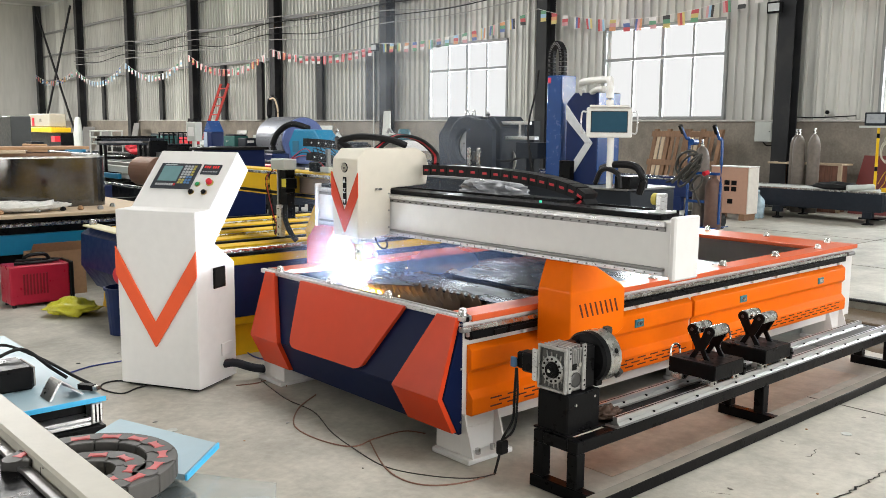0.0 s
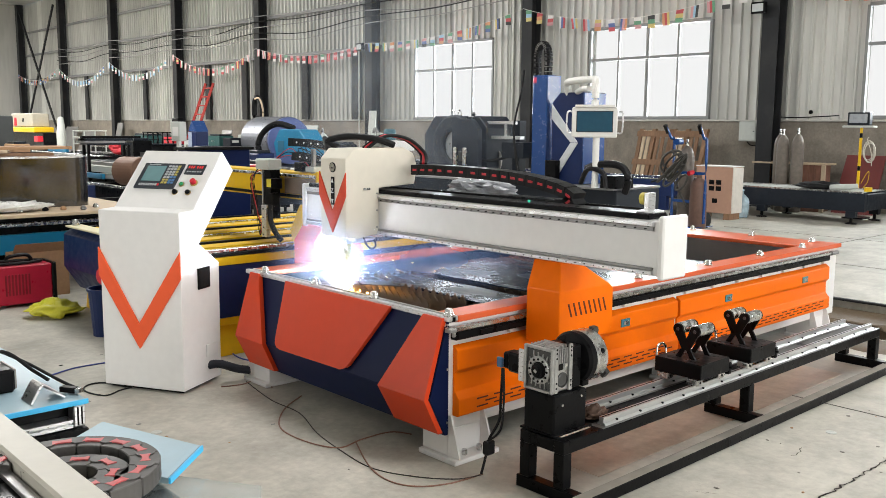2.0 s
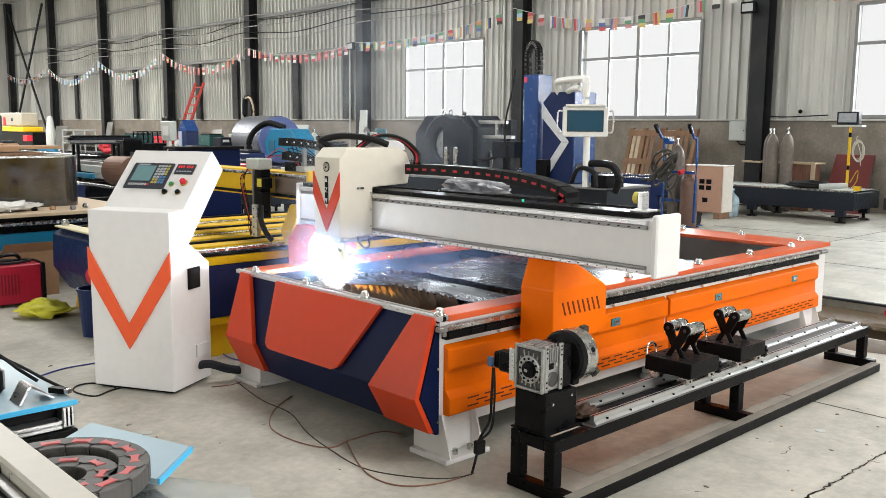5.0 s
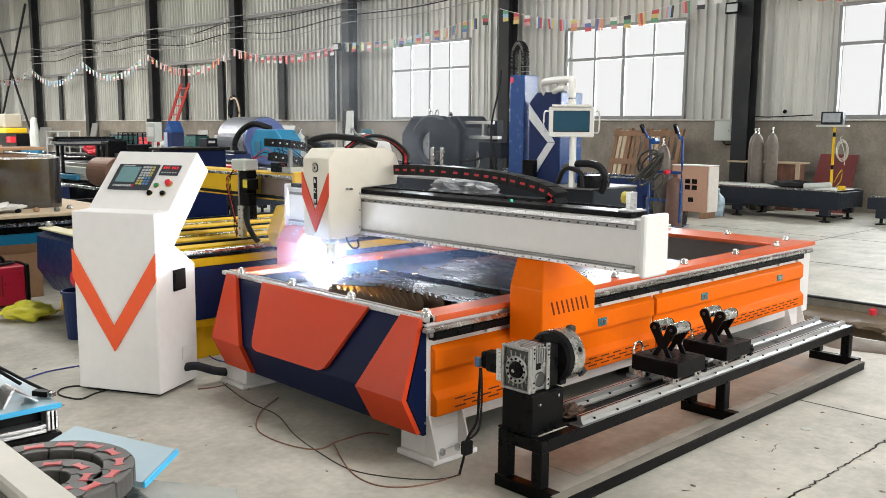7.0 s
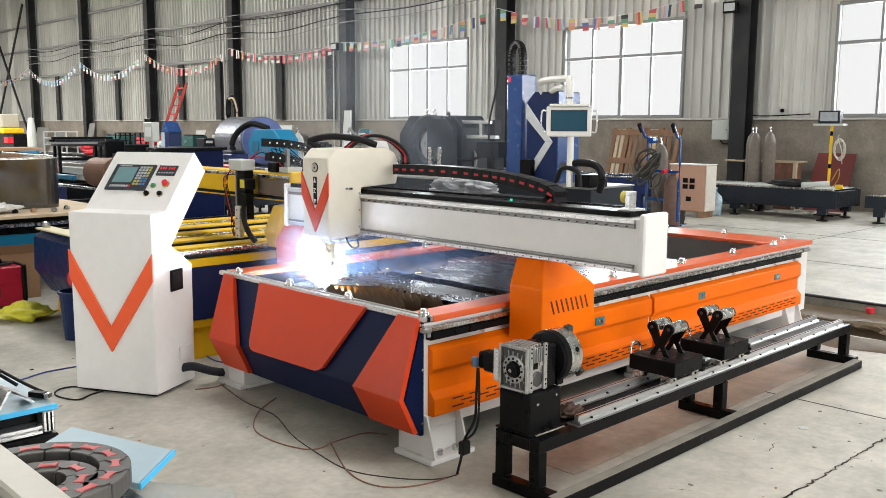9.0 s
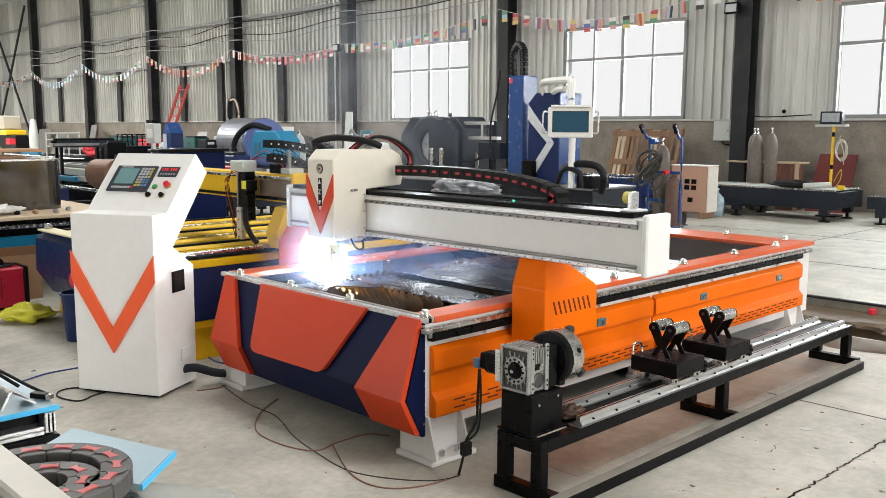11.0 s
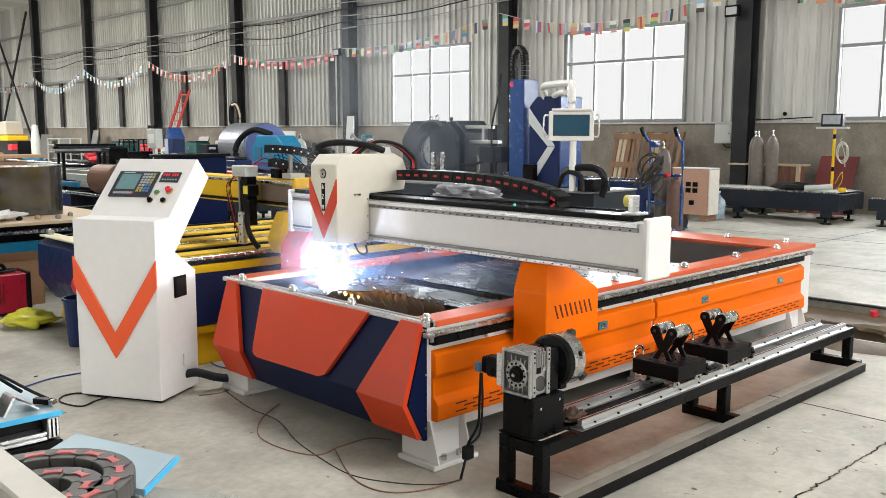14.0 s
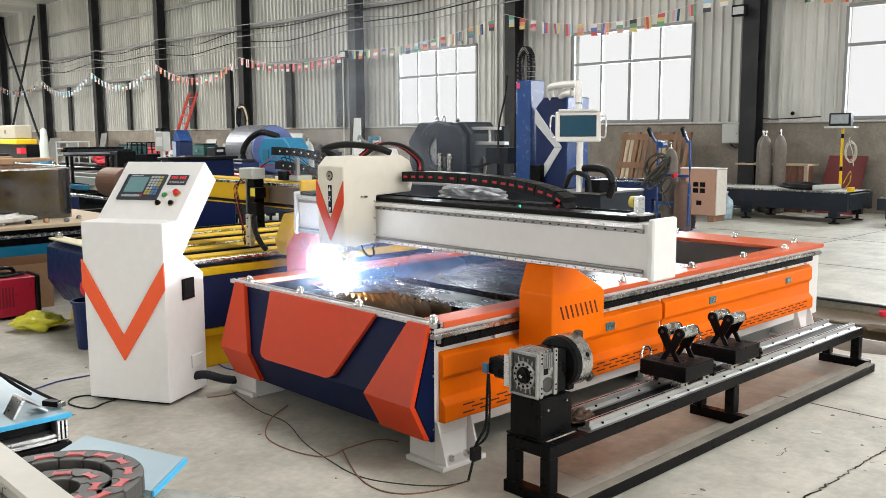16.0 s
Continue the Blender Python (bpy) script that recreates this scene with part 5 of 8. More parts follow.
        for y in (-0.654, -0.546):
            part("roller", C((x + 0.118, y, 0.618), (x + 0.255, y, 0.618), 0.034, bevel=0.003, seg=24), STEEL, rest, "bright steel roller", smooth=False)
        part("lifting_handle", tube([(x + 0.05, -0.452, 0.43), (x + 0.05, -0.447, 0.485), (x + 0.075, -0.446, 0.512), (x + 0.115, -0.446, 0.512), (x + 0.14, -0.447, 0.485), (x + 0.14, -0.452, 0.43)], 0.0075), STEEL, rest, "chrome lifting handle", True)
    return r


def brown_rag():
    """A crumpled oily rag lying on the rig's deck behind the headstock."""
    bm = bmesh.new()
    bmesh.ops.create_icosphere(bm, subdivisions=4, radius=1)
    for v in bm.verts:
        n = noise.noise(v.co * 2.2) * 0.35 + noise.noise(v.co * 6) * 0.18
        v.co = Vector((0.455 + v.co.x * 0.085 * (1 + n), -0.605 + v.co.y * 0.055 * (1 + n), 0.2925 + max(0, v.co.z * 0.5 + 0.5) * 0.055 * (1 + 1.4 * n)))
    solo("oily_rag", bm, mat("brown_oily_cloth", (0.085, 0.05, 0.035), 0.8, vary=0.4, bump=0.5, bump_scale=90), "crumpled brown oily rag lying on the rig deck", "rag", smooth=True)


control_console()
rotary_rig()
brown_rag()


# ---- neighbouring machines and benches ----
def welded_bed(name, x0, x1, y0, y1, zb, zt, paint, label, category, group="", rails=True, legs=4, along="y", top=None):
    """A long welded machine bed: two side beams, cross bars, legs on levelling feet, bright rails."""
    t = thing(name, ((x0 + x1) / 2, (y0 + y1) / 2, 0), label=label, category=category, group=group)
    w = 0.12
    if along == "y":
        sides = [(x0, x0 + w, y0, y1, zb, zt), (x1 - w, x1, y0, y1, zb, zt)]
        ends = [(x0 + w, x1 - w, y, y + w, zb + 0.02, zt - 0.02) for y in (y0, (y0 + y1) / 2, y1 - w)]
        rl = [(x0 + 0.03, x0 + 0.08, y0 + 0.05, y1 - 0.05, zt + 0.001, zt + 0.03), (x1 - 0.08, x1 - 0.03, y0 + 0.05, y1 - 0.05, zt + 0.001, zt + 0.03)]
        feet = [(x, y0 + 0.25 + (y1 - y0 - 0.5) * k / (legs - 1)) for k in range(legs) for x in (x0 + w / 2, x1 - w / 2)]
    else:
        sides = [(x0, x1, y0, y0 + w, zb, zt), (x0, x1, y1 - w, y1, zb, zt)]
        ends = [(x, x + w, y0 + w, y1 - w, zb + 0.02, zt - 0.02) for x in (x0, (x0 + x1) / 2, x1 - w)]
        rl = [(x0 + 0.05, x1 - 0.05, y0 + 0.03, y0 + 0.08, zt + 0.001, zt + 0.03), (x0 + 0.05, x1 - 0.05, y1 - 0.08, y1 - 0.03, zt + 0.001, zt + 0.03)]
        feet = [(x0 + 0.25 + (x1 - x0 - 0.5) * k / (legs - 1), y) for k in range(legs) for y in (y0 + w / 2, y1 - w / 2)]
    for b in sides:
        part("side_beam", B(b), paint, t)
    for b in ends:
        part("cross_bar", B(b), paint, t)
    if rails:
        for b in rl:
            part("rail", B(b), STEEL, t, "bright steel rail")
    if top:
        part("top_plate", B((x0 + 0.002, x1 - 0.002, y0 + 0.002, y1 - 0.002, zt + 0.031, zt + 0.055)), top, t)
    for x, y in feet:
        lg = part("leg", B((x - 0.06, x + 0.06, y - 0.09, y + 0.09, 0.12, zb)), paint, t)
        part("levelling_foot", turned([(0.105, 0), (0.105, 0.018), (0.03, 0.035), (0.03, 0.119)], (x, y, 0), seg=14), BLACK, lg)
    return t


def blue_yellow_table():
    """The neighbouring cutting table: blue sides, yellow trim and slat supports."""
    x0, x1, y0, y1 = 0.0, 4.4, 2.66, 5.2
    t = thing("plasma_cutting_table", (0, y0, 0), label="navy blue cutting table with yellow trim and slat supports", category="cutting table")
    part("side_beam", B((x0, x1, y0, y0 + 0.09, 0.30, 0.70)), DEEP, t, "navy blue side beam")
    part("side_beam", B((x0, x1, y1 - 0.09, y1, 0.30, 0.74)), DEEP, t, "navy blue side beam")
    part("trim", B((x0, x1, y0 - 0.01, y0 + 0.1, 0.702, 0.765)), YELLOW, t, "yellow trim")
    part("rail_bed", B((x0, x1, y0 - 0.015, y0 + 0.05, 0.768, 0.795)), BLACK, t)
    part("linear_rail", B((x0 - 0.05, x1, y0, y0 + 0.04, 0.797, 0.825)), STEEL, t, "bright steel rail")
    part("trim", B((x0, x1, y0 + 0.11, y0 + 0.23, 0.77, 0.80)), YELLOW, t, "yellow trim")
    part("skid", B((x0 + 0.1, x1, y0 + 0.01, y0 + 0.12, 0.24, 0.298)), YELLOW, t, "yellow base rail")
    for x in (0.25, 2.2, 4.0):
        for y in (y0 + 0.02, y1 - 0.3):
            part("foot", prism([(y, 0.0), (y + 0.28, 0.0), (y + 0.2, 0.24), (y + 0.06, 0.24)], "x", x - 0.15, x + 0.15, 0.004), YELLOW, t, "yellow welded foot")
    prof = [(x0 + 0.02, 0.78), (-0.07, 0.72), (-0.08, 0.42), (0.06, 0.2), (0.08, 0.2), (0.08, 0.78)]
    part("front_panel", prism(prof, "y", y0, y1, 0.004), DEEP, t, "navy blue folded front panel")
    part("front_edge", B((-0.05, 0.1, y0, y1, 0.783, 0.80)), mat("pale_yellow_edge", (0.6, 0.55, 0.35), 0.5), t)
    part("corner_ball", turned([(0.035, 0), (0.035, 0.02), (0.02, 0.05), (0, 0.055)], (0.02, y1 - 0.08, 0.801), seg=12), STEEL, t)
    y = y0 + 0.42
    k = 0
    while y < y1 - 0.15:
        part("slat_support", B((0.15, x1 - 0.1, y, y + 0.17, 0.72, 0.785)), YELLOW, t)
        part("slat_rod", B((0.15, x1 - 0.1, y + 0.26, y + 0.30, 0.74, 0.79)), STEEL if k % 2 else BLACK, t)
        part("slat_rod", B((0.15, x1 - 0.1, y + 0.35, y + 0.38, 0.72, 0.76)), BLACK, t)
        y += 0.44
        k += 1
    part("tank", B((0.1, x1 - 0.05, y0 + 0.1, y1 - 0.1, 0.45, 0.47), bevel=0), SHEET, t)
    part("far_rail", B((x0, x1, y1 - 0.06, y1 - 0.02, 0.742, 0.775)), STEEL, t)


def blue_yellow_gantry():
    g = thing("gantry", (0.95, 3.9, 0.8), label="yellow and black gantry with a black lifter and dangling cables", category="gantry")
    x = 0.92
    part("beam", B((x + 0.03, x + 0.2, 2.48, 5.1, 1.15, 1.37)), YELLOW, g, "yellow box beam")
    part("rail", B((x + 0.005, x + 0.028, 2.5, 5.1, 1.33, 1.355)), STEEL, g)
    part("rail", B((x + 0.005, x + 0.028, 2.5, 5.1, 1.165, 1.19)), BLACK, g)
    part("cap", B((x - 0.02, x + 0.22, 2.44, 2.478, 1.13, 1.39), bevel=0.01), YELLOW, g)
    c = prism([(x - 0.10, 0.80), (x - 0.14, 0.92), (x - 0.05, 1.12), (x + 0.2, 1.145), (x + 0.34, 1.0), (x + 0.34, 0.82)], "y", 2.50, 2.66, 0.008)
    part("carriage", c, YELLOW, g, "yellow cast carriage")
    part("carriage_wheel", C((x + 0.0, 2.49, 0.9), (x + 0.0, 2.498, 0.9), 0.05), DULL, g)
    # lifter
    l = part("lifter", B((x - 0.12, x - 0.03, 2.96, 3.06, 0.99, 1.385), (x - 0.13, x - 0.06, 2.92, 3.0, 1.10, 1.20)), BLACK, g, "black torch lifter")
    part("lifter_top", B((x - 0.16, x - 0.03, 2.93, 3.13, 1.387, 1.475), bevel=0.008), GREYBOX, l, "pale grey motor box")
    part("lifter_column", B((x - 0.165, x - 0.122, 2.97, 3.04, 0.84, 1.10)), ALU, l, "bare aluminium torch holder")
    for z in (0.86, 0.92, 1.0, 1.07):
        part("screw", C((x - 0.171, 3.005, z), (x - 0.1655, 3.005, z), 0.006, seg=8), BLACK, l)
    part("lifter_guide", C((x - 0.10, 3.11, 0.86), (x - 0.10, 3.11, 1.386), 0.011), DULL, l, "steel guide rod")
    part("lifter_plate", B((x - 0.09, x - 0.06, 3.075, 3.125, 0.98, 1.36)), DARKGREY, l)
    part("sensor_box", B((x - 0.15, x - 0.05, 2.90, 2.985, 1.235, 1.32)), BLACK, l)
    part("warning_label", B((x - 0.1535, x - 0.1505, 2.905, 2.97, 1.25, 1.315)), mat("yellow_warning_label", (0.75, 0.62, 0.05), 0.5), l, "yellow warning label")
    part("torch_hose", tube([(x - 0.12, 2.97, 1.1), (x - 0.15, 2.92, 0.98), (x - 0.14, 2.86, 0.88), (x - 0.10, 2.84, 0.82)], 0.022), RUBBER, l, "black torch hose")
    for k in range(4):
        part("loose_cable", tube([(x - 0.1, 3.14, 1.44 - k * 0.03), (x - 0.15, 3.17 + 0.02 * k, 1.30), (x - 0.13, 3.15, 1.1 - 0.04 * k), (x - 0.12, 3.17 - 0.03 * k, 0.93), (x - 0.13, 3.12, 0.84)], 0.004), CHAIN_RED if k == 2 else RUBBER, l)
    part("control_box", B((x + 0.04, x + 0.18, 2.74, 2.86, 1.376, 1.45)), BLACK, g)
    part("control_box", B((x + 0.04, x + 0.18, 2.58, 2.70, 1.376, 1.42)), GREYBOX, g)
    part("rack_cover", B((x + 0.002, x + 0.03, 2.5, 2.95, 1.195, 1.325)), mat("dusty_brown_cover", (0.16, 0.12, 0.09), 0.5, vary=0.2), g, "dusty brown cover plate")
    for k in range(4):
        part("loose_cable", tube([(x + 0.1, 2.8 - 0.03 * k, 1.45), (x + 0.05, 2.86 - 0.05 * k, 1.53 + 0.03 * k), (x + 0.15, 2.7 - 0.04 * k, 1.50), (x + 0.2, 2.6 - 0.03 * k, 1.42)], 0.004), RUBBER, g)
    # two runs of dotted cable chain held above the beam, and thin red wires
    hole = mat("pale_chain_hole", (0.55, 0.56, 0.56), 0.5)
    part("chain_bracket", B((0.97, 1.0, 2.60, 2.64, 1.371, 1.56), (1.28, 1.31, 2.60, 2.64, 1.371, 1.50)), DULL, g)
    for (xa, za), (xb, zb) in (((0.80, 1.615), (1.40, 1.50)), ((0.83, 1.505), (1.40, 1.345))):
        for k in range(9):
            p, q = (Vector((xa + (xb - xa) * f, 2.66, za + (zb - za) * f + 0.03 * math.sin(3.0 * f))) for f in (k / 9, (k + 0.96) / 9))
            lk = part("chain_link", beam(p, q, 0.07, 0.062), PLASTIC, g, "black cable chain link")
            mid = (p + q) / 2
            part("link_hole", C(mid + Vector((0, -0.0365, 0)), mid + Vector((0, -0.0345, 0)), 0.0075, seg=8), hole, lk, "pale link hole")
    for k in range(3):
        part("red_wire", tube([(x - 0.05, 3.05, 1.44), (x, 2.92 - 0.03 * k, 1.50 + 0.03 * k), (x + 0.05, 2.78, 1.48), (x + 0.1, 2.70, 1.40)], 0.0035), CHAIN_RED if k != 1 else RUBBER, g, "thin red wire")


def left_workbench():
    t = thing("workbench", (0.5, 7.0, 0), label="black and cyan machine bed with a plywood sheet on top", category="workbench")
    part("body", B((-2.0, 1.9, 6.3, 6.42, 0.30, 0.80)), BLACK, t)
    part("cyan_beam", B((-1.6, 1.9, 6.24, 6.298, 0.42, 0.62)), CYAN, t, "cyan painted side beam")
    part("rail", B((-2.0, 1.9, 6.22, 6.298, 0.70, 0.735)), STEEL, t, "bright steel rail")
    # Solid black bar paints the shade in the gap under the plywood.
    part("shadow_gap", B((-2.0, 1.9, 6.26, 6.298, 0.745, 0.79)), BLACK, t)
    part("body", B((-2.0, 1.9, 8.0, 8.1, 0.30, 0.80)), BLACK, t)
    for x in (-1.8, 0.2, 1.7):
        for y in (6.3, 8.0):
            part("leg", B((x, x + 0.1, y, y + 0.1, 0, 0.298)), BLACK, t)
    bd = solo("plywood_sheet", B((-2.1, 1.2, 6.05, 8.2, 0.802, 0.835), bevel=0.004), PALEWOOD, "pale dusty plywood sheet lying on a machine bed", "board")
    c = thing("steel_cabinet", (0.2, 7.2, 0.836), label="dark brushed steel machine cabinet with a small control panel", category="cabinet")
    outline = [(-1.30, 6.7), (0.62, 6.7)] + [(0.62 + 0.18 * math.sin(radians(q)), 6.88 - 0.18 * math.cos(radians(q))) for q in (15, 30, 45, 60, 75, 90)] + [(0.80, 7.5), (-1.30, 7.5)]
    body = part("body", prism(outline, "z", 0.837, 1.37), mat("dark_polished_steel", (0.115, 0.113, 0.11), 0.13, 0.95, vary=0.5, grain=2.5, big=1.2, bump=0.25, bump_scale=2.2, dirt=0.5, dirt_col=(0.05, 0.05, 0.05), stretch=(1.5, 1, 0.25)), c, "polished dark steel wall with a rounded corner")
    part("rim", prism([(x + (0.004 if x > 0 else -0.004), y - 0.006 if y < 7 else y) for x, y in outline], "z", 1.3705, 1.384), STEEL, body, "bright folded rim")
    part("side_sheet", B((-0.62, -0.61, 6.69, 6.699, 0.84, 1.36), bevel=0), BLACK, c)
    part("control_panel", B((-1.15, -0.85, 6.69, 6.698, 0.86, 1.08)), mat("grey_panel", (0.12, 0.13, 0.12), 0.5), c, "small grey control panel")
    part("display", B((-1.12, -0.9, 6.685, 6.689, 0.97, 1.06)), LCD, c)
    part("red_button", C((-1.05, 6.675, 1.24), (-1.05, 6.698, 1.24), 0.035), RED, c, "red button")
    for x in (-0.98, -0.88):
        part("lock", C((x, 6.68, 1.13), (x, 6.698, 1.13), 0.022), STEEL, c)
    for k, (xa, xb, ya, yb) in enumerate(((-1.2, 0.5, 7.0, 7.45), (-1.25, 0.0, 6.95, 7.4), (-0.7, 0.72, 7.05, 7.48))):
        solo("wooden_board", B((xa, xb, ya, yb, 1.385 + 0.035 * k, 1.418 + 0.035 * k)), (WOOD, PALEWOOD, CARD)[k], "rough brown board lying on the steel cabinet", "board", group="boards on the cabinet")
    # things on the plywood
    rnd = random.Random(3)
    for k in range(9):
        x, y = -0.9 + 0.2 * k + rnd.uniform(-0.05, 0.05), 6.2 + rnd.uniform(0, 0.25)
        m = (STEEL, BLACK, CARD, DULL)[k % 4]
        solo("loose_fitting", turned([(0.02, 0), (0.035, 0.01), (0.03, 0.03), (0.015, 0.045)], (x, y, 0.836), seg=8), m, "small loose metal fitting lying on the plywood", "fitting", group="fittings on the plywood")
    bm = bmesh.new()
    bmesh.ops.create_icosphere(bm, subdivisions=4, radius=1)
    for v in bm.verts:
        n = noise.noise(v.co * 2.6) * 0.35 + noise.noise(v.co * 7) * 0.12
        v.co = Vector((-0.25 + v.co.x * 0.45 * (1 + n), 6.38 + v.co.y * 0.16 * (1 + n), 0.837 + max(0, (v.co.z * 0.5 + 0.5)) * 0.10 * (1 + 1.5 * n)))
    solo("plastic_wrap", bm, mat("crumpled_white_film", (0.62, 0.61, 0.58), 0.3, bump=0.6, bump_scale=30), "crumpled white plastic wrap lying on the plywood", "plastic wrap", smooth=True)
    solo("paper_bowl", turned([(0.07, 0), (0.09, 0.09), (0.085, 0.09), (0.065, 0.01), (0, 0.01)], (-0.98, 6.3, 0.836), seg=14), CARD, "small brown cardboard tub on the plywood", "tub")


def floor_things_left():
    # cardboard box, with open flaps
    b = thing("cardboard_box", (0.0, 6.05, 0), label="open brown cardboard box on the floor", category="box")
    for wb in ((-0.30, 0.24, 5.98, 5.99, 0, 0.46), (-0.30, 0.24, 6.19, 6.20, 0, 0.46), (-0.30, -0.29, 5.99, 6.19, 0, 0.46), (0.23, 0.24, 5.99, 6.19, 0, 0.46), (-0.29, 0.23, 5.99, 6.19, 0.0, 0.012)):
        part("cardboard_wall", B(wb, bevel=0.002), CARD, b)
    part("flap", slab([(-0.30, 5.98, 0.46), (0.24, 5.98, 0.46), (0.22, 5.9, 0.56), (-0.29, 5.9, 0.56)], (0, -0.006, 0)), CARD, b)
    part("flap", slab([(0.24, 5.98, 0.46), (0.24, 6.20, 0.46), (0.30, 6.2, 0.5), (0.30, 5.98, 0.5)], (0.006, 0, 0)), CARD, b)
    part("paper_label", B((0.2401, 0.2425, 6.04, 6.12, 0.22, 0.36), bevel=0), WHITE, b, "white paper label")
    w = thing("welder", (-0.3, 5.7, 0), label="red and black inverter welding machine on the floor", category="welder")
    w.rotation_euler = (0, 0, 0)
    part("body", B((-0.62, -0.07, 5.56, 5.86, 0.03, 0.40), bevel=0.01), mat("red_welder_case", (0.42, 0.012, 0.04), 0.35), w, "red steel case")
    part("front_panel", B((-0.068, -0.03, 5.55, 5.87, 0.03, 0.41), bevel=0.008), BLACK, w, "black front panel")
    part("handle", tube([(-0.45, 5.71, 0.40), (-0.42, 5.71, 0.47), (-0.25, 5.71, 0.48), (-0.2, 5.71, 0.40)], 0.018), BLACK, w, "black carry handle")
    part("coiled_lead", tube([(-0.55, 5.65, 0.415), (-0.3, 5.6, 0.42), (-0.12, 5.7, 0.42), (-0.3, 5.8, 0.42), (-0.5, 5.74, 0.43), (-0.3, 5.64, 0.44)], 0.014), RUBBER, w)
    for k in range(8):
        part("louvre", B((-0.50 + k * 0.03, -0.485 + k * 0.03, 5.556, 5.5595, 0.12, 0.32), bevel=0), mat("dark_red_louvre", (0.2, 0.008, 0.02), 0.5), w)
    part("meter_strip", B((-0.0295, -0.026, 5.66, 5.68, 0.18, 0.34)), KEY_G, w)
    part("nameplate", B((-0.0295, -0.026, 5.62, 5.74, 0.08, 0.13)), KEY_G, w)
    part("knob", C((-0.03, 5.80, 0.3), (0.0, 5.80, 0.3), 0.025), RED, w)
    for x in (-0.58, -0.12):
        for y in (5.6, 5.82):
            part("rubber_foot", C((x, y, 0), (x, y, 0.03), 0.02), RUBBER, w)
    # yellow bag
    bm = bmesh.new()
    bmesh.ops.create_icosphere(bm, subdivisions=4, radius=1)
    for v in bm.verts:
        n = noise.noise(v.co * 2.2 + Vector((5, 0, 0))) * 0.4 + noise.noise(v.co * 6) * 0.16
        lob = 0.7 + 0.3 * math.cos(v.co.x * 3.0)
        v.co = Vector((-0.27 + v.co.x * 0.2 * (1 + n) + v.co.y * 0.1, 4.95 + v.co.y * 0.16 * (1 + n) - v.co.x * 0.13, max(0, 0.07 + v.co.z * 0.085 * (1 + n * 1.6) * lob)))
    solo("plastic_bag", bm, YELLOW_BAG, "crumpled yellow plastic bag lying on the concrete floor", "bag", smooth=True)
    bn = thing("waste_bin", (-0.2, 3.95, 0), label="dark navy plastic bin standing behind the console", category="bin")
    part("shell", turned([(0.10, 0), (0.13, 0.38), (0.14, 0.38), (0.14, 0.40), (0.125, 0.40), (0.095, 0.02), (0, 0.02)], (-0.2, 3.95, 0.0), seg=20), DEEP, bn)
    rc = solo("red_bucket", turned([(0.05, 0.0), (0.075, 0.02), (0.075, 0.09), (0.06, 0.10), (0, 0.10)], (-0.14, 3.95, 0.50), (-1, -0.4, 0), 18), RED, "small round red plastic tub on the blue table front", "tub")


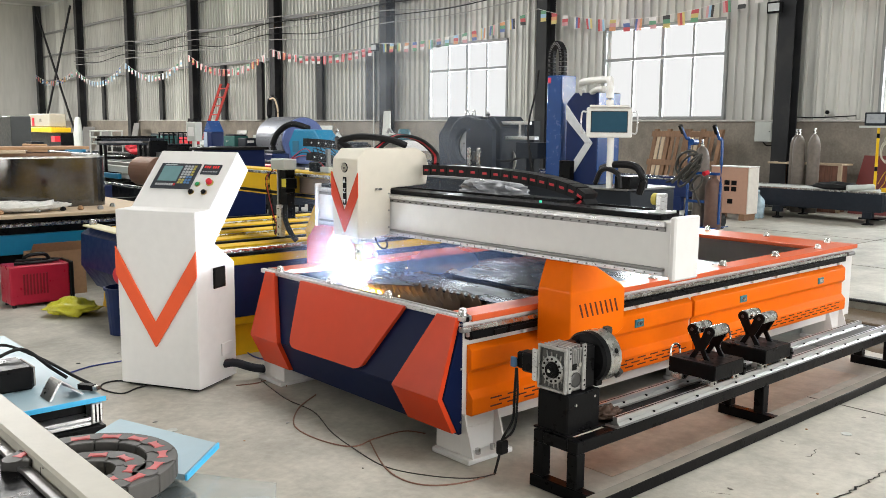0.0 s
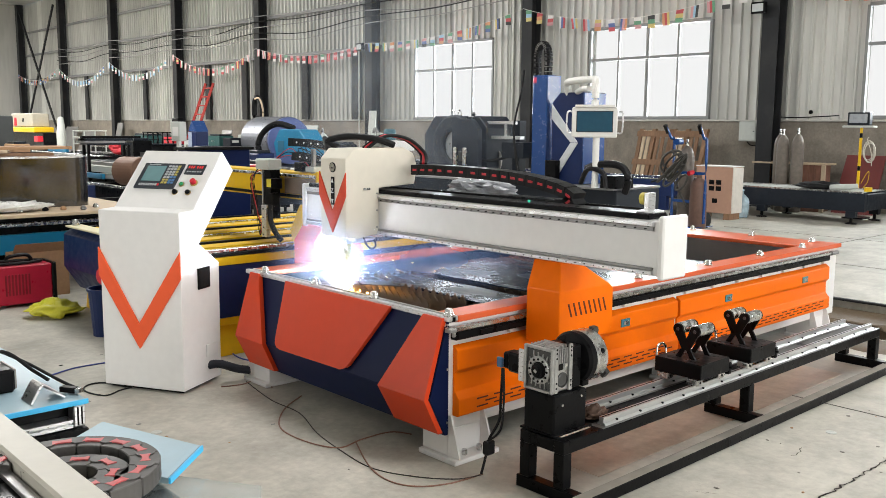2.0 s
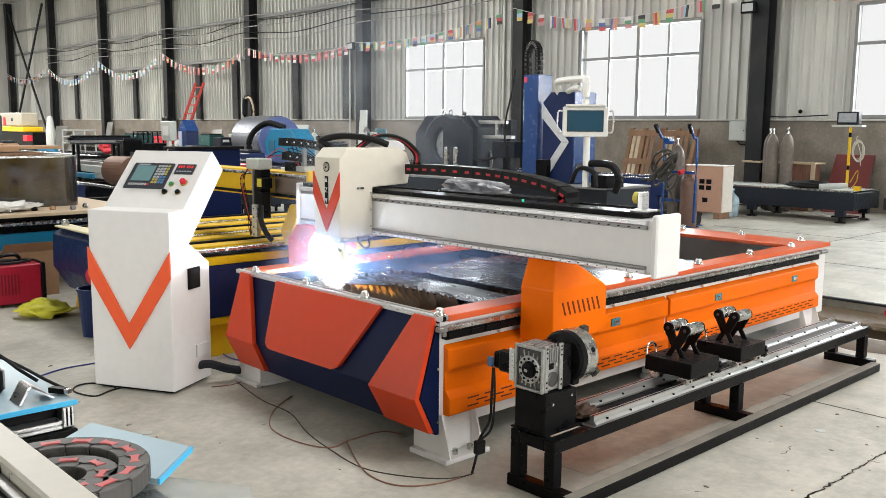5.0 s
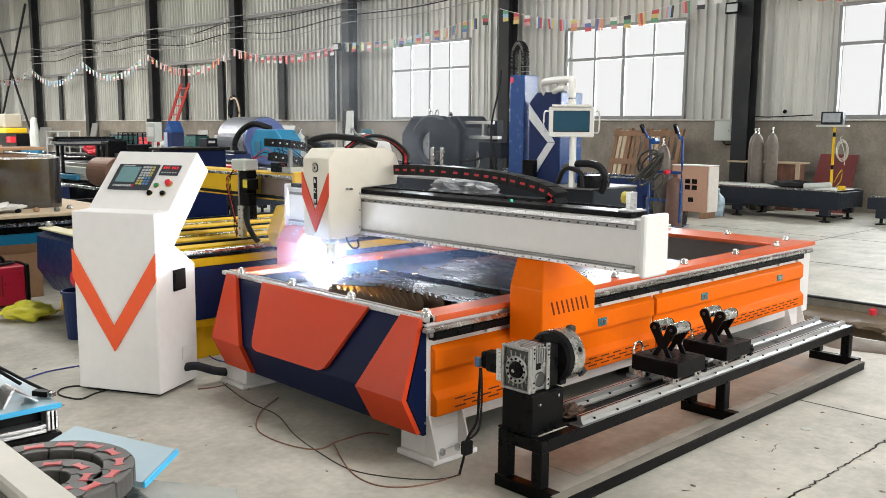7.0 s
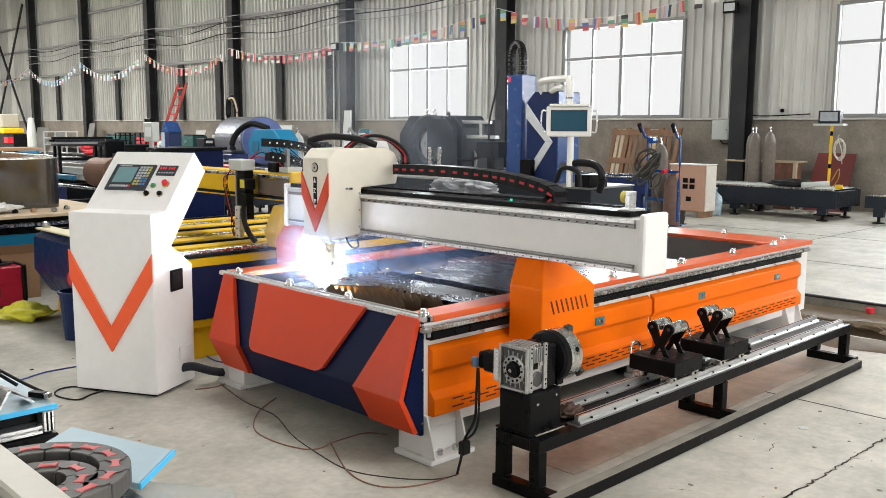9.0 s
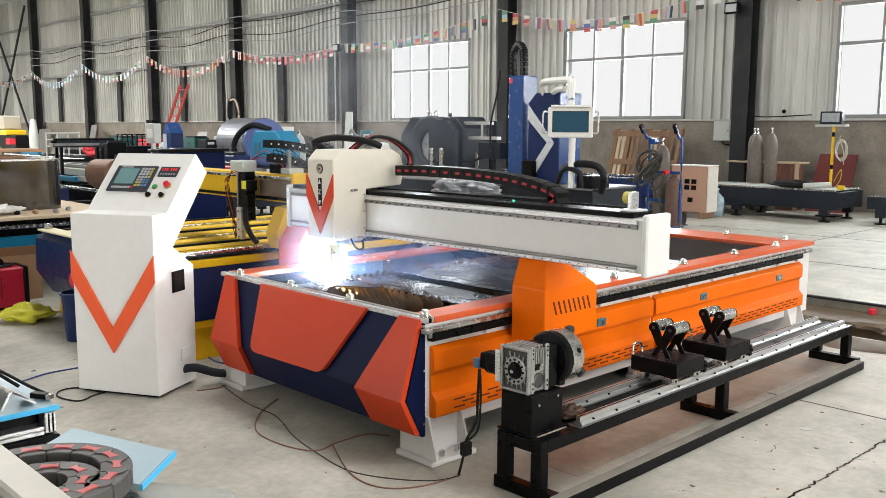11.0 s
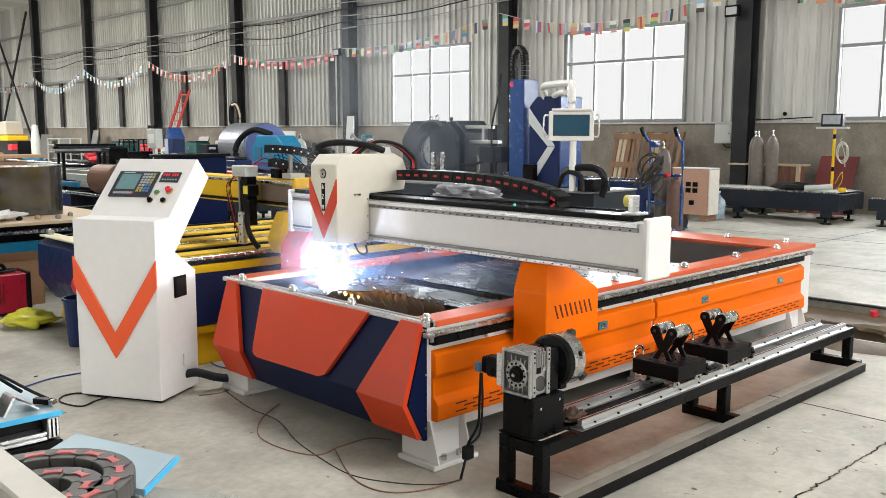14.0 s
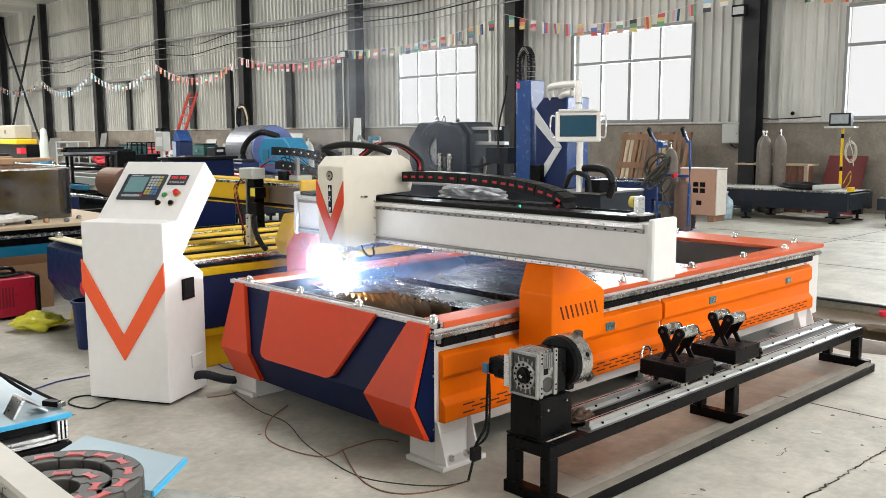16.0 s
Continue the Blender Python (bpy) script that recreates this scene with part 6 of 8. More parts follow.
def near_bench():
    """Machine beds close to the camera: a cream rail, a film-covered panel, a drag chain."""
    t = thing("machine_bed", (-2.6, -0.9, 0), label="black machine bed with a cream painted rail along its edge", category="machine bed")
    part("body", B((-3.0, -2.33, -2.2, 1.2, 0.50, 0.80), bevel=0.006), BLACK, t)
    part("cream_rail", B((-2.325, -2.225, -2.3, 1.25, 0.70, 0.85), bevel=0.008), mat("dirty_cream_paint", (0.50, 0.475, 0.41), 0.45, vary=0.08, dirt=0.35, dirt_col=(0.30, 0.27, 0.22)), t, "cream painted steel rail")
    part("seam", B((-2.36, -2.33, -2.2, 1.2, 0.802, 0.815), bevel=0.002), DULL, t)
    for k in range(12):
        part("bolt", C((-2.42, -2.0 + 0.25 * k, 0.80), (-2.42, -2.0 + 0.25 * k, 0.812), 0.014, seg=6), DULL, t)
    for x in (-2.9, -2.45):
        for y in (-2.0, 0.9):
            part("leg", B((x, x + 0.1, y, y + 0.1, 0, 0.498)), BLACK, t)
    p = thing("film_covered_panel", (-2.0, 0.5, 0), label="machine bed end covered with blue protective film", category="machine bed")
    part("film_top", B((-2.22, -1.865, -0.085, 1.15, 0.742, 0.752), bevel=0.002), FILM, p, "hazy blue protective film")
    part("film_edge", B((-2.22, -1.86, -0.094, -0.0855, 0.735, 0.753), bevel=0.001), FILM_EDGE, p, "bright blue film edge")
    part("body", B((-2.215, -1.90, -0.02, 1.1, 0.655, 0.740)), BLACK, p)
    part("alu_profile", B((-2.215, -1.915, -0.088, -0.022, 0.652, 0.664), (-2.215, -1.915, -0.088, -0.022, 0.670, 0.682), (-2.215, -1.915, -0.07, -0.03, 0.664, 0.670), bevel=0.002), ALU, p, "bright slotted aluminium profile")
    eb = part("end_block", B((-1.914, -1.872, -0.09, -0.03, 0.655, 0.733), bevel=0.004), ALU, p, "bare aluminium end block")
    # Black strips on the block's face paint the shade in its slots.
    part("block_slot_shade", B((-1.902, -1.896, -0.0915, -0.0902, 0.66, 0.728), (-1.888, -1.882, -0.0915, -0.0902, 0.66, 0.728), bevel=0), BLACK, eb)
    part("lower_beam", B((-2.215, -1.865, -0.10, 1.1, 0.59, 0.648)), BLACK, p)
    for x in (-2.2, -1.97):
        for y in (-0.02, 1.0):
            part("leg", B((x, x + 0.07, y, y + 0.07, 0, 0.59)), BLACK, p)
    m = thing("servo_motor", (-2.1, 0.35, 0.753), label="black servo motor lying on the blue film with cables", category="motor")
    part("body", B((-2.21, -2.03, 0.16, 0.36, 0.753, 0.84), bevel=0.01), BLACK, m)
    part("face", B((-2.03, -2.02, 0.18, 0.34, 0.76, 0.835)), DULL, m)
    part("cable", tube([(-2.15, 0.36, 0.83), (-2.05, 0.5, 0.86), (-1.95, 0.36, 0.82), (-1.90, 0.1, 0.79), (-1.86, 0.04, 0.765)], 0.006), RUBBER, m)
    part("cable", tube([(-2.15, 0.3, 0.845), (-2.02, 0.34, 0.87), (-1.94, 0.25, 0.80), (-1.9, 0.2, 0.765)], 0.007), RUBBER, m)
    cn = part("connector", beam((-1.905, 0.045, 0.768), (-1.872, -0.01, 0.768), 0.026, 0.02), BLACK, m)
    part("connector_shell", beam((-1.8715, -0.011, 0.768), (-1.862, -0.027, 0.768), 0.022, 0.016), STEEL, cn)
    bk = prism([(-2.045, 0.753), (-2.035, 0.753), (-2.004, 0.806), (-2.0, 0.812), (-1.994, 0.806), (-1.945, 0.775), (-1.943, 0.78), (-1.99, 0.814), (-2.0, 0.82), (-2.01, 0.814)], "y", -0.04, 0.06, 0.001)
    slab([(-2.0, -0.04, 0.812), (-2.0, 0.06, 0.812), (-1.925, 0.06, 0.757), (-1.925, -0.04, 0.757)], (0.003, 0, 0.005), bk)
    solo("angle_bracket", bk, ALU, "bent grey steel bracket lying on the film", "bracket")
    bx = solo("orange_box", B((-2.16, -2.08, 0.72, 0.80, 0.753, 0.84), bevel=0.003), mat("orange_carton", (0.75, 0.16, 0.02), 0.6), "small orange and white carton on the film", "box")
    sd = thing("panel_stack", (-1.98, -0.75, 0), label="glass and blue-filmed panels stacked on a low black stand", category="panel stack")
    part("stand", B((-2.15, -1.95, -1.0, -0.5, 0.0, 0.70)), BLACK, sd)
    part("glass_panel", slab([(-1.98, -0.78, 0.705), (-1.76, -1.12, 0.705), (-2.0, -1.5, 0.705), (-2.22, -1.2, 0.705)], (0, 0, 0.012)), GLASS, sd, "clear glass panel")
    part("blue_panel", slab([(-1.815, -0.86, 0.760), (-2.0, -1.03, 0.760), (-2.2, -0.64, 0.760), (-1.95, -0.45, 0.760)], (0, 0, 0.018)), FILM, sd, "hazy blue film on a panel")
    part("blue_edge", slab([(-1.812, -0.862, 0.762), (-2.0, -1.035, 0.762), (-2.0, -1.035, 0.779), (-1.812, -0.862, 0.779)], (0.004, -0.005, 0)), FILM_EDGE, sd, "bright blue film edge")
    part("spacer", B((-2.1, -1.95, -0.9, -0.6, 0.718, 0.759)), BLACK, sd)
    # drag chain lying on its side in two turns
    ch = thing("drag_chain", (-2.2, -0.95, 0.78), label="grey cable drag chain with red inlays, coiled on its side", category="drag chain")
    grey = mat("worn_grey_chain", (0.07, 0.066, 0.062), 0.5, vary=0.4, dirt=0.4, dirt_col=(0.10, 0.095, 0.09))
    for rad, z, a0, a1, n, c in ((0.20, 0.782, 135, -110, 10, (-2.225, -0.905)), (0.105, 0.782, 130, -110, 5, (-2.235, -0.965))):
        for k in range(n):
            am = radians(a0 + (a1 - a0) * (k + 0.5) / n)
            half = radians(abs(a1 - a0) / n / 2) * 0.97
            w = 0.041
            rim = [(s1, 1) for s1 in (-1, -0.5, 0, 0.5, 1)] + [(s1, -1) for s1 in (1, 0.5, 0, -0.5, -1)]
            quad = [(c[0] + (rad + w * s2) * math.cos(am + half * s1), c[1] + (rad + w * s2) * math.sin(am + half * s1), z) for s1, s2 in rim]
            bm = slab(quad, (0, 0, 0.05))
            bmesh.ops.bevel(bm, geom=bm.edges[:], offset=0.0025, segments=1, affect="EDGES", clamp_overlap=True)
            lk = part("chain_link", bm, grey, ch, "grey chain link")
            md, tg = Vector((c[0] + rad * math.cos(am), c[1] + rad * math.sin(am), z + 0.0505)), Vector((-math.sin(am), math.cos(am), 0))
            nm = Vector((math.cos(am), math.sin(am), 0))
            sc = 1.0 if n > 8 else 0.9
            pts = [(-0.026, -0.015), (-0.012, -0.009), (0.012, -0.009), (0.026, -0.015), (0.026, 0.015), (0.012, 0.009), (-0.012, 0.009), (-0.026, 0.015)]
            part("inlay", slab([md + tg * (a * sc) + nm * (b * sc) for a, b in pts], (0, 0, 0.004)), mat("faded_red_inlay", (0.50, 0.10, 0.10), 0.5), lk, "red bone-shaped inlay")
            part("pin", C(md + tg * 0.042 * sc, md + tg * 0.042 * sc + Vector((0, 0, 0.003)), 0.026, seg=14), grey, lk)


def floor_cables():
    def cable(name, pts, r, m, label):
        solo(name, tube([(x, y, r + z) for x, y, z in pts], r), m, label, "cable", group="floor cables")
    brown = mat("brown_cable_sheath", (0.22, 0.11, 0.075), 0.6)
    blue = mat("blue_air_hose", (0.04, 0.06, 0.25), 0.4)
    cable("floor_cable", [(-0.03, 1.97, 0), (-0.12, 1.51, 0), (-0.13, 1.17, 0), (-0.25, 0.81, 0), (-0.31, 0.51, 0), (-0.34, 0.18, 0), (-0.24, -0.06, 0), (-0.11, -0.21, 0), (0.0, -0.27, 0.01)], 0.0032, mat("dusty_dark_cable", (0.05, 0.043, 0.038), 0.7), "thin dark cable trailing over the concrete floor")
    cable("floor_cable", [(0.07, 1.45, 0), (-0.17, 1.28, 0), (-0.36, 1.02, 0), (-0.38, 0.74, 0), (-0.3, 0.53, 0), (-0.13, 0.55, 0), (0.07, 0.54, 0), (0.14, 0.43, 0)], 0.004, brown, "thin brown cable trailing over the concrete floor")
    cable("floor_cable", [(-0.17, 0.55, 0), (-0.34, 0.2, 0), (-0.38, -0.01, 0), (-0.32, -0.15, 0), (-0.17, -0.23, 0), (0.03, -0.25, 0)], 0.004, brown, "thin brown cable trailing over the concrete floor")
    cable("floor_cable", [(-0.22, 1.97, 0), (-0.08, 1.93, 0), (0.13, 1.98, 0), (0.03, 1.74, 0)], 0.004, brown, "thin brown cable trailing over the concrete floor")
    cable("air_hose", [(-1.6, 2.75, 0), (-1.2, 2.9, 0), (-0.97, 2.99, 0), (-0.77, 3.07, 0), (-0.5, 3.06, 0)], 0.0055, blue, "thin blue air hose on the concrete floor")
    cable("floor_cable", [(-0.7, 2.38, 0), (-0.77, 2.57, 0), (-0.88, 2.58, 0), (-0.94, 2.46, 0), (-0.88, 2.28, 0), (-0.76, 2.33, 0), (-0.64, 2.36, 0)], 0.0055, RUBBER, "black power cable coiled beside the console")
    cable("floor_cable", [(0.2, 3.2, 0), (0.3, 2.9, 0), (0.25, 2.5, 0), (0.4, 2.2, 0)], 0.006, blue, "dark hose between the two tables")
    rnd = random.Random(12)
    for k in range(26):
        x, y = rnd.uniform(-1.6, 0.0), rnd.uniform(-1.2, 5.5)
        if -0.9 < x < 0.1 and 1.8 < y < 2.8:
            continue
        solo("metal_chip", slab([(x, y, 0.001), (x + rnd.uniform(0.01, 0.035), y + 0.004, 0.001), (x + 0.02, y + rnd.uniform(0.008, 0.02), 0.003), (x - 0.003, y + 0.012, 0.001)], (0, 0, 0.003)), DULL if k % 3 else BLACK, "small metal scrap lying on the floor", "scrap", group="floor scraps")
    for x, y in ((-0.93, 1.42), (2.0, -1.15)):
        solo("steel_disc", turned([(0.03, 0), (0.03, 0.003), (0.022, 0.004), (0.0, 0.002)], (x, y, 0.0), seg=18), GREYBOX, "small round steel disc lying on the floor", "disc")


welded = welded_bed
blue_yellow_table()
blue_yellow_gantry()
left_workbench()
floor_things_left()
near_bench()
floor_cables()


# ---- far side of the hall ----
def pipe_laser():
    t = thing("pipe_laser_machine", (7.1, 5.1, 0), label="blue pipe laser cutting machine with grey chevron and operator screen", category="laser machine")
    part("bed", B((6.6, 7.6, 3.8, 9.0, 0.25, 0.92), bevel=0.01), DARKGREY, t, "dark grey machine bed")
    part("bed_cover", B((6.55, 7.65, 3.82, 8.9, 0.922, 0.95)), mat("dusty_grey_cover", (0.20, 0.20, 0.20), 0.5, vary=0.3, dirt=0.4), t)
    for y in (3.9, 5.5, 8.5):
        part("foot", B((6.7, 7.5, y, y + 0.3, 0, 0.249)), BLACK, t)
    part("tall_column", B((7.0, 7.32, 5.39, 5.68, 0.952, 2.51), bevel=0.01), BLUE, t, "tall blue column")
    hs = part("housing", prism([(4.60, 0.952), (5.16, 0.952), (5.16, 2.10), (5.02, 2.24), (4.60, 2.24)], "x", 6.85, 7.35, 0.008), DEEP, t, "dark blue housing")
    # Lighter blue panel paints the brighter light on the housing's -y side.
    part("lit_side_panel", B((6.86, 7.34, 4.585, 4.598, 0.96, 2.23), bevel=0), BLUE, hs)
    gp = mat("pale_grey_stripe", (0.50, 0.52, 0.54), 0.4)
    for q in ([(5.155, 2.08), (5.155, 1.87), (4.80, 1.54), (4.67, 1.54)], [(4.80, 1.535), (4.67, 1.535), (5.03, 1.05), (5.155, 1.08)]):
        part("chevron", slab([(6.838, y, z) for y, z in q], (0.0115, 0, 0)), gp, hs, "pale grey chevron")
    part("black_box", B((6.74, 6.84, 4.98, 5.18, 0.97, 1.28)), BLACK, t)
    part("badge", B((6.992, 6.999, 5.60, 5.66, 2.40, 2.48)), mat("pink_badge", (0.6, 0.05, 0.1), 0.5), t)
    line = smooth_line([(7.16, 5.73, 2.515), (7.16, 5.74, 2.78), (7.16, 5.71, 2.92), (7.16, 5.63, 2.99), (7.16, 5.55, 2.92), (7.16, 5.52, 2.78), (7.16, 5.52, 2.515)], 4)
    for p, q in zip(line, line[1:]):
        lk = part("chain_link", beam(p, p.lerp(q, 0.86), 0.10, 0.07), PLASTIC, t, "black cable chain link")
        part("link_cover", beam(p.lerp(q, 0.15) - Vector((0.052, 0, 0)), p.lerp(q, 0.7) - Vector((0.052, 0, 0)), 0.003, 0.045), DULL, lk)
    # pipe arm and screen
    arm = part("arm_pipe", tube([(6.9, 4.9, 2.20), (6.85, 4.9, 2.36), (6.75, 4.7, 2.39), (6.6, 4.25, 2.39), (6.52, 4.14, 2.36), (6.5, 4.12, 2.2), (6.5, 4.12, 2.05)], 0.05, 12), PIPE_WHITE, t, "white support arm pipe")
    part("arm_pipe", tube([(6.9, 4.75, 2.24), (6.7, 4.5, 2.27), (6.6, 4.3, 2.27)], 0.04, 12), PIPE_WHITE, t)
    part("stand_pole", C((6.52, 4.10, 0.95), (6.52, 4.10, 1.62), 0.045), PIPE_WHITE, t, "white pole")
    mon = thing("operator_screen", (6.5, 4.12, 1.62), math.degrees(math.atan2(-7.37, -9.5)) + 90, label="white operator screen box with side handles on a pole", category="monitor", world_built=False)
    part("case", B((-0.30, 0.30, -0.06, 0.06, 0, 0.40), bevel=0.015), PIPE_WHITE, mon)
    part("bezel", B((-0.24, 0.24, -0.068, -0.061, 0.07, 0.35)), mat("black_bezel", (0.02, 0.02, 0.02), 0.3), mon)
    part("screen", B((-0.23, 0.23, -0.071, -0.0685, 0.08, 0.34), bevel=0), SCREEN, mon, "dark glossy screen")
    for x in (-0.36, 0.36):
        part("handle", tube([(x * 0.85, -0.02, 0.06), (x, -0.05, 0.08), (x, -0.05, 0.32), (x * 0.85, -0.02, 0.34)], 0.012), ALU, mon)
    part("roof", B((-0.26, 0.26, -0.09, 0.09, 0.401, 0.43)), PIPE_WHITE, mon)
    # carriage with hoses beside the pole
    part("carriage", B((6.5, 6.9, 3.75, 4.0, 0.952, 1.12)), BLACK, t)
    part("hose", tube([(6.6, 4.3, 1.2), (6.55, 4.0, 1.27), (6.6, 3.75, 1.25), (6.6, 3.62, 1.1), (6.65, 3.7, 0.9)], 0.05, 10), PLASTIC, t, "black cable chain")
    part("hose", tube([(6.6, 4.4, 1.0), (6.5, 4.2, 1.2), (6.5, 3.95, 1.15), (6.5, 3.9, 0.96)], 0.035, 10), PLASTIC, t)
    # big ring chuck
    c = thing("ring_chuck", (7.3, 7.35, 0.95), label="large blue-black ring chuck housing with steel jaws", category="chuck")
    dark = mat("blue_black_cast_paint", (0.010, 0.014, 0.022), 0.42, vary=0.3, dirt=0.3, dirt_col=(0.035, 0.038, 0.045), spec=0.25)
    part("housing", prism([(6.62, 0.951), (8.08, 0.951), (8.12, 1.62), (7.86, 1.92), (6.80, 1.92), (6.62, 1.74)], "x", 7.0, 7.65, 0.015), dark, c, "faceted housing")
    part("ring", turned([(0.50, 0), (0.50, 0.05), (0.47, 0.075), (0.30, 0.075), (0.255, 0.05), (0.255, 0.0)], (6.9985, 7.32, 1.44), (-1, 0, 0), 40), dark, c, "cast front ring")
    # Pale disc paints the brightness seen through the open bore.
    part("bore", C((6.992, 7.32, 1.44), (6.998, 7.32, 1.44), 0.25, seg=32), mat("pale_bore_backing", (0.40, 0.42, 0.44), 0.35, 0.6, vary=0.3), c, "pale disc for the brightness seen through the open bore")
    for q in range(10):
        w = 0.628 * q + 0.2
        part("ring_bolt", C((6.915, 7.32 + 0.40 * math.cos(w), 1.44 + 0.40 * math.sin(w)), (6.923, 7.32 + 0.40 * math.cos(w), 1.44 + 0.40 * math.sin(w)), 0.018, seg=6), CAST, c)
    part("slide_cabinet", prism([(6.64, 0.952), (7.24, 0.952), (7.24, 1.80), (7.10, 1.87), (6.80, 1.87), (6.64, 1.70)], "x", 6.82, 6.92, 0.008), dark, c, "dark slide cabinet before the ring")
    for y in (7.12, 6.90):
        part("jaw", B((6.765, 6.819, y - 0.04, y + 0.04, 1.14, 1.42), bevel=0.012), STEEL, c, "bright steel jaw")
    part("clamp_block", B((6.78, 6.819, 6.97, 7.05, 1.2, 1.36), bevel=0.008), CAST, c)
    part("cross_rib", B((6.80, 6.819, 6.66, 7.22, 1.08, 1.11), bevel=0.004), DARKGREY, c)
    for y in (7.56, 7.40):
        part("lifting_eye", tube([(7.15, y - 0.03, 1.918), (7.15, y - 0.035, 1.98), (7.15, y, 2.02), (7.15, y + 0.035, 1.98), (7.15, y + 0.03, 1.918)], 0.011), STEEL, c)
    a = thing("pneumatic_arm", (7.3, 6.75, 0.95), label="pale steel pneumatic arm reaching over the laser bed", category="arm")
    part("upright", B((7.25, 7.4, 6.15, 6.3, 0.952, 1.85)), DARKGREY, a)
    part("boom", B((7.1, 7.2, 6.15, 6.94, 1.79, 1.84), (7.1, 7.2, 6.0, 6.94, 1.56, 1.61), (7.1, 7.2, 6.3, 6.34, 1.61, 1.79)), ALU, a)
    part("head", B((7.0, 7.14, 6.94, 7.04, 1.55, 1.72), (7.02, 7.12, 6.95, 7.03, 1.72, 1.80), (7.0, 7.14, 6.93, 7.05, 1.80, 1.92)), ALU, a)
    part("knob", turned([(0.02, 0), (0.035, 0.03), (0.02, 0.06)], (7.07, 6.99, 1.921), seg=10), CAST, a)
    part("block", B((6.9, 7.2, 5.75, 6.2, 1.28, 1.52)), DARKGREY, a)
    part("hose", tube([(7.0, 6.9, 1.55), (6.95, 6.8, 1.3), (6.95, 6.5, 1.22), (6.95, 6.1, 1.3)], 0.02), RUBBER, a)
    for k in range(2):
        part("hanging_cable", tube([(7.05, 5.9, 2.6), (6.95, 5.85, 2.3), (6.9, 5.95, 1.7), (6.9, 5.8 + 0.05 * k, 1.0)], 0.014), RUBBER, a)
    solo("steel_disc", C((7.28, 6.80, 1.21), (7.30, 6.80, 1.21), 0.24, seg=32), mat("pale_disc_steel", (0.42, 0.40, 0.38), 0.4, 0.5, vary=0.3), "pale round steel disc standing on the laser bed", "disc")
    solo("grey_stand", B((7.35, 7.7, 9.35, 9.95, 0.0, 1.30)), DARKGREY, "dark grey steel stand with a white box on it", "stand")
    solo("white_box", prism([(9.22, 1.302), (10.02, 1.302), (10.05, 1.50), (9.30, 1.46)], "x", 7.3, 7.75, 0.01), WHITE, "white crumpled carton on a steel stand", "box")
    pm = thing("small_pump", (7.5, 9.65, 1.5), label="small teal pump motor on a white carton", category="pump")
    part("motor", turned([(0.11, 0.0), (0.115, 0.02), (0.115, 0.17), (0.09, 0.2), (0.0, 0.205)], (7.5, 9.65, 1.495), seg=18), mat("teal_pump_paint", (0.03, 0.11, 0.14), 0.45), pm, smooth=True)
    part("pipe", tube([(7.5, 9.8, 1.55), (7.5, 10.0, 1.62), (7.5, 10.1, 1.70), (7.5, 10.15, 1.62)], 0.025), DULL, pm)


def gas_cylinder(x, y, h, r, m, label, valve=True):
    c = thing("gas_cylinder", (x, y, 0), label=label, category="gas cylinder", group="gas cylinders")
    part("bottle", turned([(r * 0.85, 0), (r, 0.03), (r, h * 0.80), (r * 0.93, h * 0.86), (r * 0.7, h * 0.92), (r * 0.35, h * 0.955), (r * 0.3, h * 0.965)], (x, y, 0.0), seg=24), m, c, smooth=True)
    if valve:
        v = part("valve", turned([(0.03, 0), (0.03, 0.05), (0.018, 0.06), (0.018, 0.09), (0.028, 0.095), (0.028, 0.12), (0, 0.12)], (x, y, h * 0.965), seg=12), STEEL, c, "bright steel valve")
        part("valve_outlet", C((x - 0.06, y, h * 0.965 + 0.045), (x, y, h * 0.965 + 0.045), 0.016), CAST, c)
    else:
        part("neck_ring", C((x, y, h * 0.963), (x, y, h * 0.963 + 0.06), r * 0.33), m, c)
    return c


